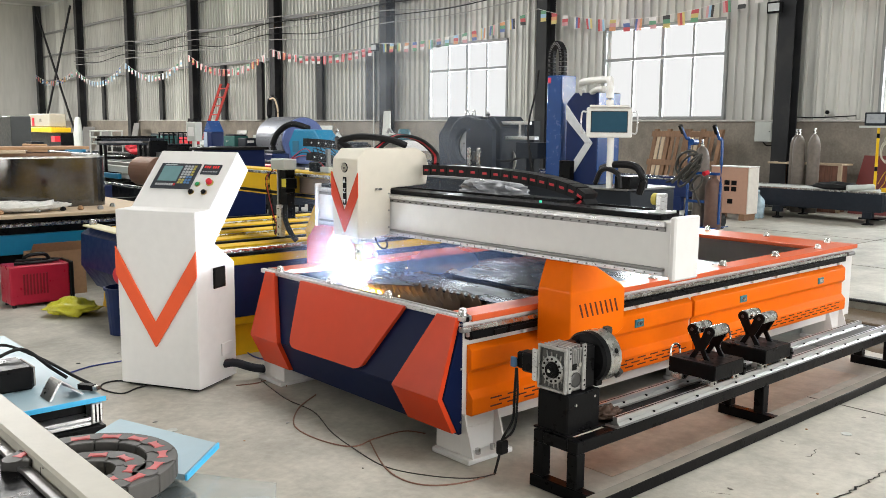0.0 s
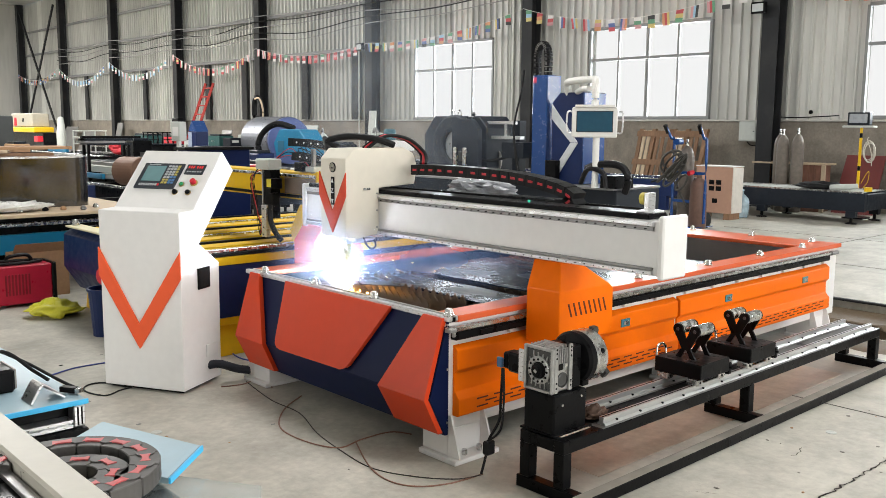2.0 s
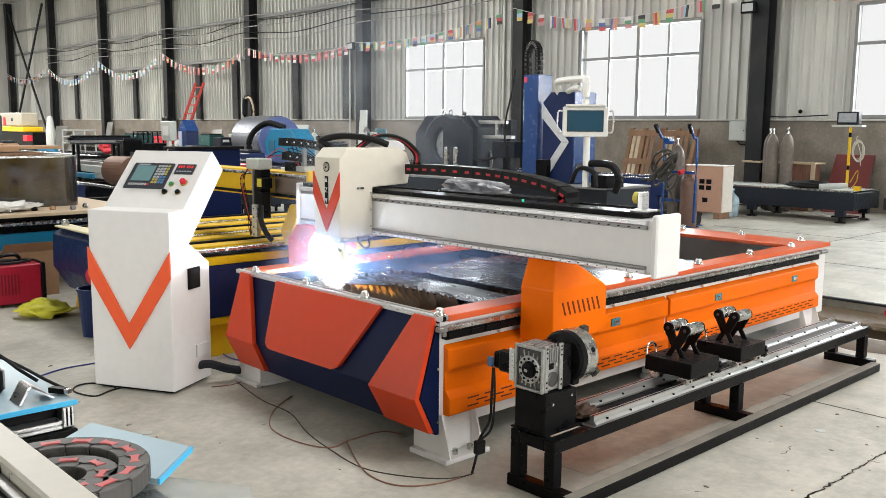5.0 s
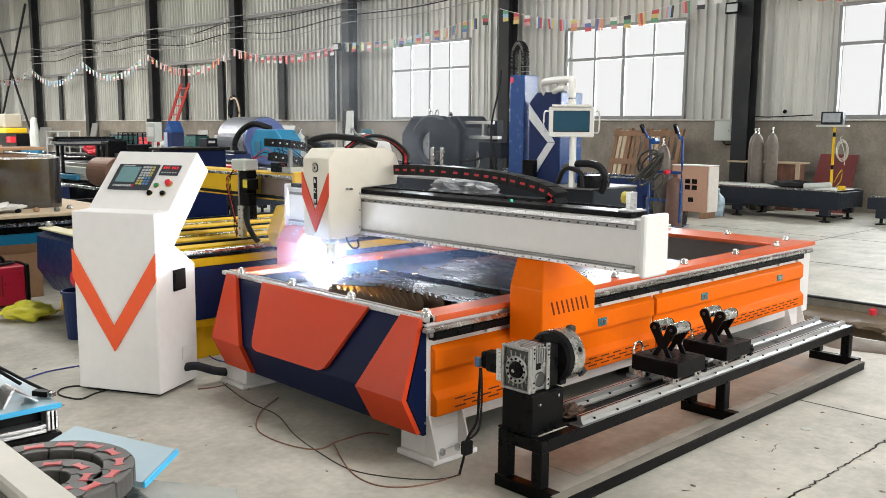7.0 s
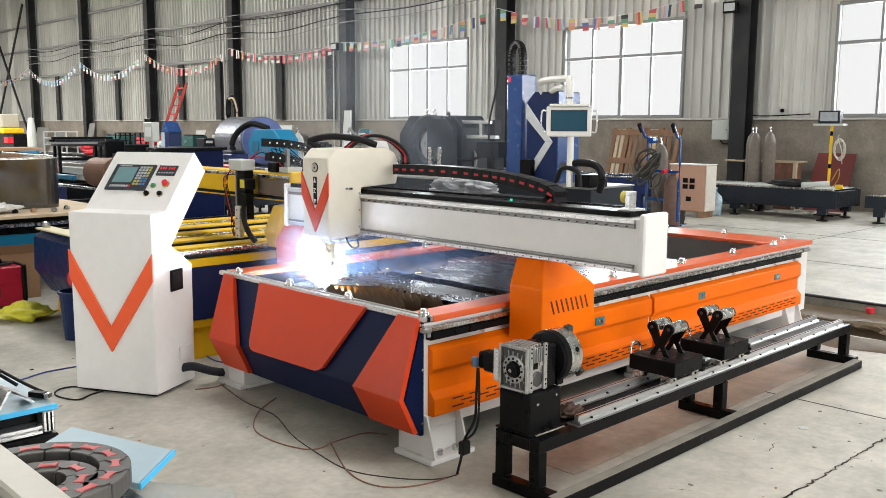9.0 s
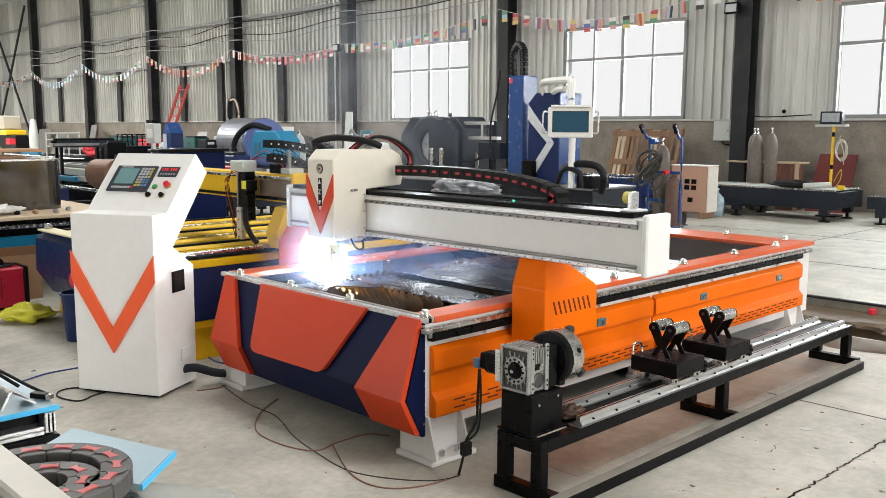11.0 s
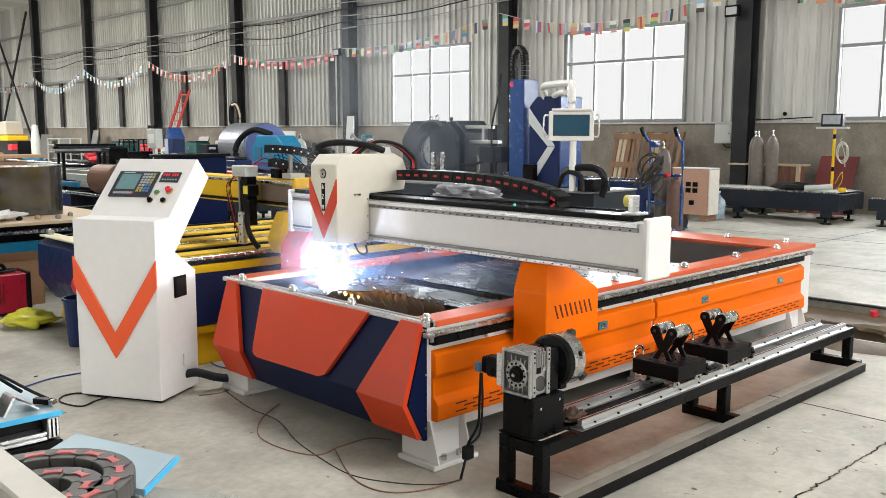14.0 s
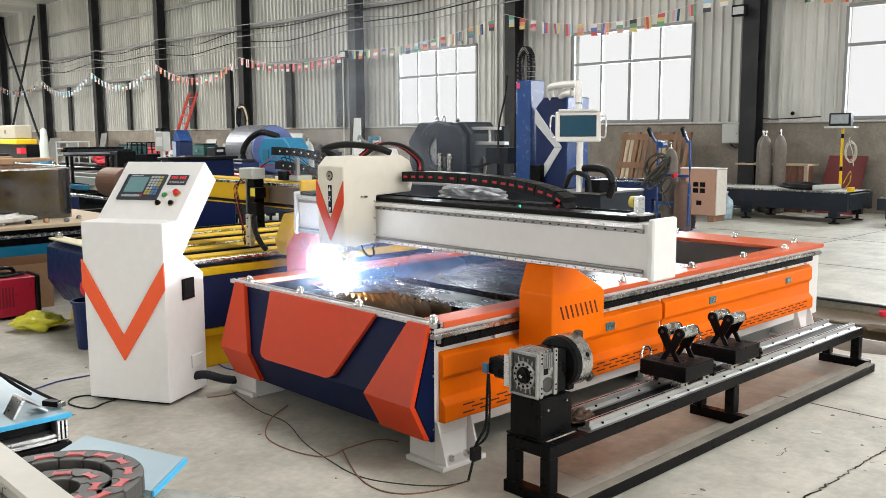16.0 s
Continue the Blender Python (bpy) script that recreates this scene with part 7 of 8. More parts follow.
def right_side():
    gas_cylinder(9.5, 14.66, 1.62, 0.14, GREYBOX, "pale grey gas cylinder beside the blue drum")
    b = welded_bed("machine_bed", 13.75, 14.95, 3.45, 9.3, 0.24, 0.58, DARKGREY, "long dark grey welded machine bed on levelling feet", "machine bed", "machine beds", legs=4)
    part("white_strip", B((13.9, 14.85, 3.6, 9.2, 0.582, 0.59)), GREYBOX, b)
    welded_bed("machine_bed", 14.1, 15.4, -3.0, 3.05, 0.28, 0.50, DARKGREY, "long dark grey welded machine bed on levelling feet", "machine bed", "machine beds")
    welded_bed("machine_bed", 12.3, 13.3, 6.6, 12.0, 0.40, 0.72, DEEP, "navy machine bed with pale top rails", "machine bed", "machine beds")
    # things on the bed
    bm = bmesh.new()
    bmesh.ops.create_icosphere(bm, subdivisions=3, radius=1)
    for v in bm.verts:
        n = noise.noise(v.co * 2.0) * 0.4
        v.co = Vector((14.3 + v.co.x * 0.25 * (1 + n), 4.55 + v.co.y * 0.45 * (1 + n), 0.592 + max(0, v.co.z * 0.5 + 0.4) * 0.16 * (1 + n)))
    solo("tool_bag", bm, RUBBER, "slumped black tool bag lying on the machine bed", "bag", smooth=True)
    solo("foam_tube", C((14.0, 4.22, 0.65), (14.3, 3.82, 0.68), 0.055, bevel=0.01), GREYBOX, "rolled white plastic tube on the machine bed", "tube")
    solo("yellow_tape", turned([(0.07, 0), (0.07, 0.08), (0.04, 0.08), (0.04, 0)], (14.3, 3.62, 0.592), seg=16), YELLOW, "roll of yellow tape on the machine bed", "tape")
    # cylinders behind it
    gas_cylinder(15.25, 5.83, 1.70, 0.128, GAS_GREY, "tall grey gas cylinder with steel valve")
    gas_cylinder(15.55, 6.05, 1.70, 0.128, GAS_GREY, "tall grey gas cylinder with steel valve")
    gas_cylinder(15.3, 5.53, 1.72, 0.128, GAS_GREY, "tall grey gas cylinder with worn pinkish paint")
    cr = thing("wooden_crate", (15.85, 5.9, 0), label="raw wooden crate standing against the wall", category="crate")
    reddish = mat("reddish_crate_wood", (0.20, 0.095, 0.065), 0.75, vary=0.4, grain=10, stretch=(3, 3, 0.6), bump=0.4)
    for k in range(4):
        part("board", B((15.66, 15.69, 5.15 + 0.152 * k, 5.298 + 0.152 * k, 0.0, 1.0), bevel=0.005), reddish, cr)
    part("box", B((15.692, 16.1, 5.152, 5.757, 0.0, 0.995)), reddish, cr)
    part("corner_post", B((15.63, 15.70, 5.07, 5.148, 0, 1.0), bevel=0.006), PALEWOOD, cr, "pale corner post")
    part("rear_post", B((16.0, 16.07, 6.5, 6.58, 0, 1.0), bevel=0.006), WOOD, cr)
    part("top_rail", B((15.60, 15.66, 5.05, 6.72, 1.002, 1.04), (16.08, 16.14, 5.05, 6.72, 1.002, 1.04), (15.66, 16.08, 5.05, 5.11, 1.002, 1.038), (15.66, 16.08, 6.66, 6.72, 1.002, 1.038), bevel=0.005), PALEWOOD, cr, "pale open top rail")
    solo("red_board", slab([(15.85, 4.98, 0.0), (15.85, 4.12, 0.0), (16.3, 4.1, 1.22), (16.3, 4.9, 1.22)], (0.03, 0, 0)), mat("dull_red_board", (0.15, 0.03, 0.028), 0.6), "dull red steel board leaning against the wall", "board")
    st = thing("tripod_stand", (15.0, 4.11, 0), label="yellow striped stand holding a small grey lamp head", category="stand")
    part("pole", C((15.0, 4.11, 0.0), (15.0, 4.11, 1.80), 0.027), YELLOW, st, "yellow pole with black bands")
    for z in (0.95, 1.6):
        part("band", C((15.0, 4.11, z), (15.0, 4.11, z + 0.09), 0.0285), BLACK, st)
    part("base", B((14.8, 15.2, 3.9, 4.3, 0.0, 0.03)), BLACK, st)
    part("tray", B((14.9, 15.1, 3.85, 4.45, 1.80, 1.84)), GREYBOX, st)
    part("lamp_case", B((14.95, 15.1, 3.95, 4.38, 1.845, 2.1), bevel=0.012), DARKGREY, st, "dark lamp case")
    part("lamp_face", B((14.94, 14.949, 3.99, 4.34, 1.89, 2.07)), mat("grey_face", (0.3, 0.32, 0.34), 0.3), st)
    pale = mat("pale_cable", (0.50, 0.47, 0.40), 0.6)
    for k in range(5):
        ring = [(14.955 - 0.012 * k, 3.93 + (0.095 + 0.012 * (k % 3)) * math.sin(q * 0.785) - 0.012 * k, 1.36 + (0.19 + 0.015 * (k % 2)) * math.cos(q * 0.785) - 0.012 * k) for q in range(9)]
        part("cable_coil", tube(ring, 0.0085, 6), pale, st, "coil of pale cable")
    part("cable_tail", tube([(14.94, 3.93, 1.62), (14.93, 3.95, 1.56), (14.92, 3.86, 1.3), (14.92, 3.84, 1.05)], 0.008, 6), pale, st)
    part("cable", tube([(15.0, 4.05, 0.7), (14.95, 3.9, 0.95), (14.95, 3.9, 0.75), (14.96, 4.0, 0.6)], 0.006), YELLOW, st)
    # carton on a small pallet
    c = thing("packing_carton", (12.8, 5.75, 0), label="large brown packing carton on a small wooden pallet", category="carton")
    part("carton", B((12.55, 12.95, 5.47, 6.25, 0.12, 1.02), bevel=0.008), mat("pinkish_carton", (0.38, 0.225, 0.16), 0.8, vary=0.1), c)
    # Paler panel over the carton's -y face.
    part("pale_carton_face", B((12.56, 12.94, 5.45, 5.468, 0.13, 1.01)), mat("paler_carton_card", (0.6, 0.56, 0.5), 0.8), c)
    part("carton_top", B((12.54, 12.96, 5.45, 6.26, 1.021, 1.04)), WHITE, c)
    for y in (5.5, 6.1):
        part("pallet_block", B((12.55, 12.95, y, y + 0.12, 0, 0.12)), WOOD, c)
    for y, z in ((5.75, 0.72), (5.9, 0.72), (5.75, 0.60), (5.9, 0.60), (5.82, 0.36)):
        part("handling_mark", B((12.544, 12.5495, y - 0.055, y + 0.055, z - 0.045, z + 0.045), bevel=0), BLACK, c, "black handling mark")
    w = thing("water_bottle", (13.3, 5.66, 0), label="large clear blue plastic water bottle on the floor", category="water bottle")
    part("bottle", turned([(0.14, 0), (0.15, 0.03), (0.15, 0.14), (0.142, 0.16), (0.15, 0.18), (0.15, 0.32), (0.135, 0.38), (0.055, 0.46), (0.04, 0.48), (0.04, 0.53)], (13.3, 5.66, 0), seg=24), CLEAR_PLASTIC, w, smooth=True)
    part("cap", C((13.3, 5.66, 0.53), (13.3, 5.66, 0.56), 0.045), mat("pale_blue_cap", (0.4, 0.55, 0.65), 0.5), w)
    # gas trolley
    t = thing("gas_trolley", (10.8, 5.35, 0), label="blue two-handled gas cylinder trolley with looped hoses", category="trolley")
    for y, yt in ((5.62, 5.68), (4.97, 5.0)):
        part("handle_bar", tube([(10.75, y, 0.1), (10.75, y, 1.46), (10.68, y + 0.02, 1.58), (10.55, yt, 1.78)], 0.026, 10, 4), BLUE, t, "blue steel tube")
        part("grip", beam((10.62, (y + yt) / 2 + 0.02, 1.67), (10.53, yt + 0.005, 1.81), 0.055, 0.055), BLACK, t)
        part("wheel", C((10.95, y + 0.05, 0.14), (10.95, y + 0.1, 0.14), 0.14), RUBBER, t)
    for z in (0.45, 0.95):
        part("cross_bar", B((10.73, 10.77, 4.99, 5.6, z, z + 0.05)), BLUE, t)
    part("toe_plate", B((10.55, 11.1, 4.98, 5.62, 0.03, 0.045)), BLUE, t)
    for k, (cy, cz, r) in enumerate(((5.5, 1.18, 0.2), (5.47, 1.15, 0.25), (5.42, 1.1, 0.22), (5.25, 0.82, 0.13), (5.38, 1.02, 0.24), (5.33, 0.98, 0.18), (5.52, 0.98, 0.2), (5.3, 1.12, 0.2))):
        pts = [(10.5 - 0.02 * k + 0.03 * math.sin(a * 0.7), cy + r * math.sin(a * 0.785), cz + r * 1.1 * (0.75 + 0.08 * (k % 5)) * math.cos(a * 0.785 + 0.25 * k)) for a in range(9)]
        part("hose_loop", tube(pts, 0.02), mat("grey_hose", (0.045, 0.042, 0.036), 0.6), t, "looped dark hose")
    part("hose", tube([(10.5, 5.6, 1.0), (10.5, 5.75, 0.85), (10.5, 5.9, 0.8)], 0.02), RUBBER, t)
    part("hose", tube([(10.5, 5.5, 0.95), (10.52, 5.3, 0.6), (10.55, 5.2, 0.4)], 0.018), mat("grey_hose", (0.045, 0.042, 0.036), 0.6), t)
    part("regulator", C((10.5, 5.15, 0.98), (10.6, 5.13, 1.0), 0.04), RED, t, "red gas regulator")
    part("regulator", C((10.6, 5.48, 1.52), (10.75, 5.48, 1.52), 0.055), BLUE, t, "blue gas regulator")
    g = gas_cylinder(10.92, 5.46, 1.50, 0.135, GAS_GREY, "grey gas cylinder on a trolley")
    g = gas_cylinder(10.80, 5.12, 0.93, 0.15, GAS_BROWN, "short brown gas cylinder on a trolley", False)
    # pallet leaning on the wall
    p = thing("wooden_pallet", (15.9, 9.2, 0), label="two raw wooden pallets leaning against the grey wall", category="pallet")
    for k in range(2):
        o = k * 0.95

        def lean(y, z):
            return (15.6 + 0.36 * z / 1.75, y - o + 0.08 * (1 - z / 1.75), z)
        for y in (10.0, 9.62, 9.12):
            part("stringer", slab([lean(y, 0), lean(y - 0.1, 0), lean(y - 0.1, 1.74), lean(y, 1.74)], (0.09, 0, 0)), WOOD, p)
        for y in (9.86, 9.72, 9.45, 9.3):
            part("slat", slab([Vector(lean(y, 0.05)) - Vector((0.025, 0, 0)), Vector(lean(y - 0.09, 0.05)) - Vector((0.025, 0, 0)), Vector(lean(y - 0.09, 1.7)) - Vector((0.025, 0, 0)), Vector(lean(y, 1.7)) - Vector((0.025, 0, 0))], (0.022, 0, 0)), PALEWOOD if y > 9.5 else WOOD, p)
        for z in (0.85, 1.55):
            part("cross_board", slab([Vector(lean(10.02, z)) - Vector((0.05, 0, 0)), Vector(lean(9.0, z)) - Vector((0.05, 0, 0)), Vector(lean(9.0, z + 0.14)) - Vector((0.05, 0, 0)), Vector(lean(10.02, z + 0.14)) - Vector((0.05, 0, 0))], (0.022, 0, 0)), WOOD, p)
    e = thing("electrical_box", (16.35, 7.2, 1.47), label="pale grey electrical box fixed to the plastered wall", category="electrical box")
    part("case", B((16.22, 16.498, 6.98, 7.42, 1.47, 1.93), bevel=0.008), GREYBOX, e)
    part("door", B((16.205, 16.219, 7.0, 7.34, 1.49, 1.91), bevel=0.004), GREYBOX, e)
    # Black block paints the shaded inside of the open box.
    part("open_side_shade", B((16.21, 16.36, 6.885, 6.978, 1.49, 1.91), bevel=0.004), BLACK, e, "black block drawn as the shade inside the open side")
    part("lock", C((16.19, 7.04, 1.7), (16.205, 7.04, 1.7), 0.012), BLACK, e)
    part("conduit", tube([(16.4, 7.0, 1.93), (16.42, 6.9, 2.05), (16.44, 6.2, 2.02), (16.44, 5.2, 2.06)], 0.012), BLACK, e)
    part("conduit", tube([(16.4, 7.3, 1.47), (16.4, 7.2, 1.38), (16.4, 7.0, 1.4), (16.42, 6.9, 1.5)], 0.012), BLACK, e)
    # flood lamps on the columns
    for y in (6.85, 21.4):
        f = thing("flood_lamp", (15.85, y, 4.45), label="small black flood lamp fixed to a hall column", category="lamp", group="flood lamps")
        part("case", B((15.72, 15.84, y - 0.17, y + 0.17, 4.30, 4.55), bevel=0.015), BLACK, f)
        part("lens", B((15.712, 15.719, y - 0.13, y + 0.13, 4.34, 4.51)), mat("pale_lens", (0.5, 0.52, 0.52), 0.2), f)
        part("bracket", B((15.842, 15.96, y - 0.03, y + 0.03, 4.38, 4.42)), BLACK, f)
    for x, y, z in ((16.48, 5.83, 2.06),):
        solo("wall_fitting", turned([(0.045, 0), (0.045, 0.02), (0.03, 0.03), (0, 0.03)], (16.45, 5.83, 2.14), (-1, 0, 0), 16), BLACK, "small black fitting on the wall sheets", "fitting")


def left_far():
    # rows of machine beds receding along the hall
    for k, (x0, x1, y0, y1, zb, zt, m) in enumerate(((2.6, 3.5, 9.2, 15.0, 0.45, 0.75, BLACK), (4.2, 5.2, 8.5, 14.0, 0.5, 0.82, DARKGREY), (5.8, 6.7, 10.0, 15.5, 0.5, 0.85, BLACK),
                                                     (1.6, 2.3, 10.5, 17.0, 0.4, 0.8, DEEP), (3.6, 4.4, 16.0, 24.0, 0.5, 0.85, BLACK), (6.0, 7.0, 17.0, 25.0, 0.5, 0.9, DARKGREY), (9.0, 10.0, 20.0, 28.0, 0.5, 0.95, BLACK), (11.5, 12.5, 14.0, 24.0, 0.45, 0.85, DARKGREY), (13.2, 14.2, 24.0, 36.0, 0.45, 0.9, BLACK))):
        welded_bed("machine_bed", x0, x1, y0, y1, zb, zt, m, "long dark welded machine bed with bright rails", "machine bed", "machine beds")
    # long profiles stacked on one
    for k in range(5):
        solo("long_profile", B((3.2 + 0.13 * k, 3.31 + 0.13 * k, 11.0 + 0.3 * k, 17.5, 0.882 + 0.06 * (k % 2), 1.0 + 0.06 * (k % 2)), bevel=0.006), (GREYBOX, DULL, WHITE, DARKGREY, GREYBOX)[k], "grey and white steel profile lying across the machine beds", "profile", group="long profiles")
    solo("rusty_pipe", C((2.85, 10.7, 1.0), (2.95, 10.2, 1.0), 0.23, seg=28), mat("rusty_pipe_steel", (0.17, 0.095, 0.065), 0.6, 0.3, vary=0.2), "short rusty brown steel pipe lying on a machine bed", "pipe")
    rnd = random.Random(21)
    names = (("steel_bar", DULL, "bare steel bar lying on a machine bed"), ("black_profile", BLACK, "black steel profile lying on a machine bed"), ("white_profile", WHITE, "white painted profile lying on a machine bed"), ("cyan_profile", CYAN, "cyan painted profile lying on a machine bed"))
    for k in range(40):
        nm, m, lb = names[k % 4 if k % 8 != 7 else 3]
        bed = rnd.choice(((2.6, 3.5, 9.4, 15.0, 0.782), (4.2, 5.2, 8.6, 13.6, 0.852), (5.8, 6.7, 10.2, 15.0, 0.882), (1.6, 2.3, 10.6, 16.5, 0.832), (6.0, 7.0, 17.5, 24.5, 0.932), (9.0, 10.0, 20.5, 27.5, 0.982)))
        L = rnd.uniform(0.5, 1.6)
        x, y = rnd.uniform(bed[0], bed[1]), rnd.uniform(bed[2], bed[3] - L)
        h = rnd.uniform(0.03, 0.12)
        lift = rnd.choice((0, 0, 0.06, 0.12)) * 0
        solo(nm, B((x, x + rnd.uniform(0.05, 0.2), y, y + L, bed[4] + lift, bed[4] + lift + h)), m, lb, "profile", group="stored profiles")
    for k, (x, y, z, w, d, h, m, nm, lb) in enumerate(((4.6, 9.5, 0.853, 0.3, 0.5, 0.25, RED, "red_motor", "red motor unit on a machine bed"), (6.2, 12.2, 0.883, 0.4, 0.6, 0.3, DEEP, "blue_gearbox", "dark blue gearbox on a machine bed"),
                                                       (5.9, 14.0, 0.883, 0.5, 0.5, 0.35, RED, "red_motor", "red motor unit on a machine bed"), (9.2, 24.0, 0.983, 0.6, 0.9, 0.4, mat("teal_case", (0.012, 0.07, 0.065), 0.5), "teal_case", "teal machine case on a bed"),
                                                       (6.4, 18.5, 0.933, 0.5, 0.8, 0.4, BLACK, "black_unit", "black machine unit on a bed"), (4.0, 20.0, 0.883, 0.4, 0.7, 0.35, CARD, "carton", "brown carton on a machine bed"), (9.3, 21.0, 0.983, 0.5, 0.6, 0.3, GREYBOX, "grey_unit", "grey machine unit on a bed"),
                                                       (11.8, 17.0, 0.883, 0.5, 0.8, 0.35, BLACK, "black_unit", "black machine unit on a bed"), (13.4, 27.0, 0.933, 0.6, 0.9, 0.4, mat("teal_case", (0.012, 0.07, 0.065), 0.5), "teal_case", "teal machine case on a bed"), (13.5, 31.0, 0.933, 0.6, 0.9, 0.3, RED, "red_motor", "red motor unit on a machine bed"))):
        o = thing(nm, (x, y, z), label=lb, category="machine unit")
        part("case", B((x, x + w, y, y + d, z, z + h), bevel=0.02), m, o)
        part("cap", B((x + 0.05, x + w - 0.05, y + 0.08, y + d - 0.1, z + h + 0.001, z + h + 0.06), bevel=0.02), DARKGREY, o)
        part("shaft", C((x - 0.08, y + d / 2, z + h / 2), (x - 0.001, y + d / 2, z + h / 2), 0.04), STEEL, o)
    # cyan machine with a big blue roll
    c = thing("bending_machine", (8.0, 14.2, 0), label="cyan machine head beside a large blue steel drum", category="machine")
    part("head", prism([(13.05, 1.05), (14.25, 1.05), (14.35, 1.35), (14.1, 1.66), (13.3, 1.66), (13.05, 1.45)], "x", 7.9, 8.4, 0.02), CYAN, c, "cyan faceted head")
    dr = part("drum", C((8.80, 15.12, 1.38), (8.95, 16.6, 1.38), 0.58, seg=40, bevel=0.02), mat("grey_drum_steel", (0.17, 0.18, 0.21), 0.35, 0.5), c, "grey steel drum with a blue end")
    part("drum_end", C((8.793, 15.05, 1.38), (8.7995, 15.115, 1.38), 0.56, seg=40), mat("blue_grey_drum", (0.12, 0.16, 0.36), 0.4, 0.2), dr, "violet-blue drum end")
    part("stand", B((7.8, 9.9, 13.0, 16.2, 0, 0.80), bevel=0.02), BLACK, c)
    part("hose", tube([(7.85, 14.75, 1.0), (7.8, 14.85, 1.3), (7.9, 14.75, 1.6), (8.1, 14.5, 1.78), (8.3, 14.1, 1.68)], 0.07), PLASTIC, c, "black corrugated hose")
    part("vent", B((7.885, 7.899, 13.9, 14.15, 1.15, 1.4)), mat("dark_cyan_vent", (0.02, 0.12, 0.2), 0.5), c)
    # blue cabinet, ladder, white post, chain loop, gas bottle
    b = thing("blue_cabinet", (9.0, 20.0, 0), label="blue and pale steel cabinet with a pointed top", category="cabinet")
    part("body", B((8.9, 9.28, 20.02, 20.5, 0, 1.55), bevel=0.02), DEEP, b)
    part("pale_side", B((8.885, 8.899, 20.28, 20.49, 0.8, 1.54)), mat("pale_blue_side", (0.3, 0.36, 0.45), 0.5), b)
    part("roof", prism([(20.02, 1.551), (20.5, 1.551), (20.28, 1.86)], "x", 8.9, 9.28), BLUE, b)
    ld = thing("ladder", (15.6, 33.0, 0), label="red wooden ladder leaning against the wall", category="ladder")
    redm = mat("faded_red_ladder", (0.45, 0.04, 0.03), 0.5)
    for y in (32.75, 33.45):
        part("stile", beam((15.2, y + 0.55, 0.0), (16.1, y - 0.4, 3.55), 0.08, 0.10), redm, ld)
    for k in range(9):
        z = 0.3 + 0.38 * k
        s = z / 3.55
        part("rung", beam((15.2 + 0.9 * s, 33.3 - 0.95 * s, z), (15.2 + 0.9 * s, 34.0 - 0.95 * s, z), 0.05, 0.05), redm, ld)
    solo("white_board", slab([(13.9, 18.75, 0.0), (13.9, 18.25, 0.0), (14.1, 18.45, 2.22), (14.1, 18.75, 2.22)], (0.05, 0, 0)), GREYBOX, "tall pale grey board standing on end", "board")
    cl = thing("cable_chain_stand", (12.5, 22.7, 0), label="upright cable chain loop with a pale hose", category="cable chain")
    part("post", B((12.45, 12.55, 22.6, 22.8, 0, 1.5)), DARKGREY, cl)
    part("chain", tube([(12.5, 22.9, 1.4), (12.5, 22.9, 2.4), (12.5, 22.7, 2.65), (12.5, 22.45, 2.4), (12.5, 22.4, 2.0)], 0.09), PLASTIC, cl)
    part("pale_hose", tube([(12.4, 22.7, 2.6), (12.4, 22.4, 2.6), (12.4, 22.2, 2.2), (12.4, 22.3, 1.7)], 0.03), PALEWOOD, cl)
    w = thing("white_post_cabinet", (5.0, 13.2, 0), label="slim white control box on a post", category="control box")
    part("box", B((4.95, 5.1, 13.0, 13.36, 1.42, 1.80), bevel=0.01), GREYBOX, w)
    part("paper", B((4.94, 4.949, 13.05, 13.28, 1.52, 1.70), bevel=0), WHITE, w, "white paper sheet")
    part("top_unit", B((4.97, 5.08, 13.1, 13.35, 1.801, 1.87)), BLACK, w)
    part("post", B((5.0, 5.06, 13.15, 13.25, 0, 1.419)), WHITE, w)
    # yellow machine at the end
    y = thing("press_machine", (8.0, 31.0, 0), label="cream and yellow machine with red fittings", category="machine")
    part("cabinet", B((7.8, 8.4, 30.3, 32.6, 1.62, 2.1), bevel=0.03), mat("aged_cream_enamel", (0.36, 0.335, 0.27), 0.5, vary=0.1, dirt=0.2), y)
    for ky in (31.2, 31.32):
        # Black strip paints the shade inside each cabinet slot.
        part("slot", B((7.792, 7.7995, ky, ky + 0.05, 1.8, 1.92), bevel=0), BLACK, y, "thin strip in the dark shade of a slot")
    part("yellow_beam", B((7.75, 8.45, 30.0, 33.5, 1.42, 1.6), bevel=0.02), YELLOW, y, "yellow beam")
    part("frame", B((7.9, 8.5, 29.5, 33.0, 0, 1.41)), BLACK, y)
    part("red_unit", B((7.7, 7.89, 29.5, 29.9, 1.1, 1.3)), RED, y)
    part("red_flag", B((7.77, 7.80, 32.0, 32.2, 1.65, 1.95)), RED, y)
    solo("white_sheet_cover", turned([(0.12, 0), (0.15, 0.9), (0.16, 1.4), (0.09, 1.95), (0, 1.98)], (8.2, 28.6, 0), seg=14), GREYBOX, "pale tarpaulin draped over an upright stand", "tarpaulin")
    d = solo("dark_cabinet", B((3.9, 4.4, 21.2, 22.6, 0, 1.93), bevel=0.02), mat("charcoal_cabinet", (0.06, 0.065, 0.065), 0.5), "tall charcoal steel cabinet", "cabinet")
    nb = thing("navy_cabinet", (2.35, 6.7, 0), label="navy steel cabinet with a black worktop behind the yellow gantry", category="cabinet")
    part("body", B((1.9, 2.75, 6.6, 6.85, 0.05, 1.44), bevel=0.01), NAVY, nb)
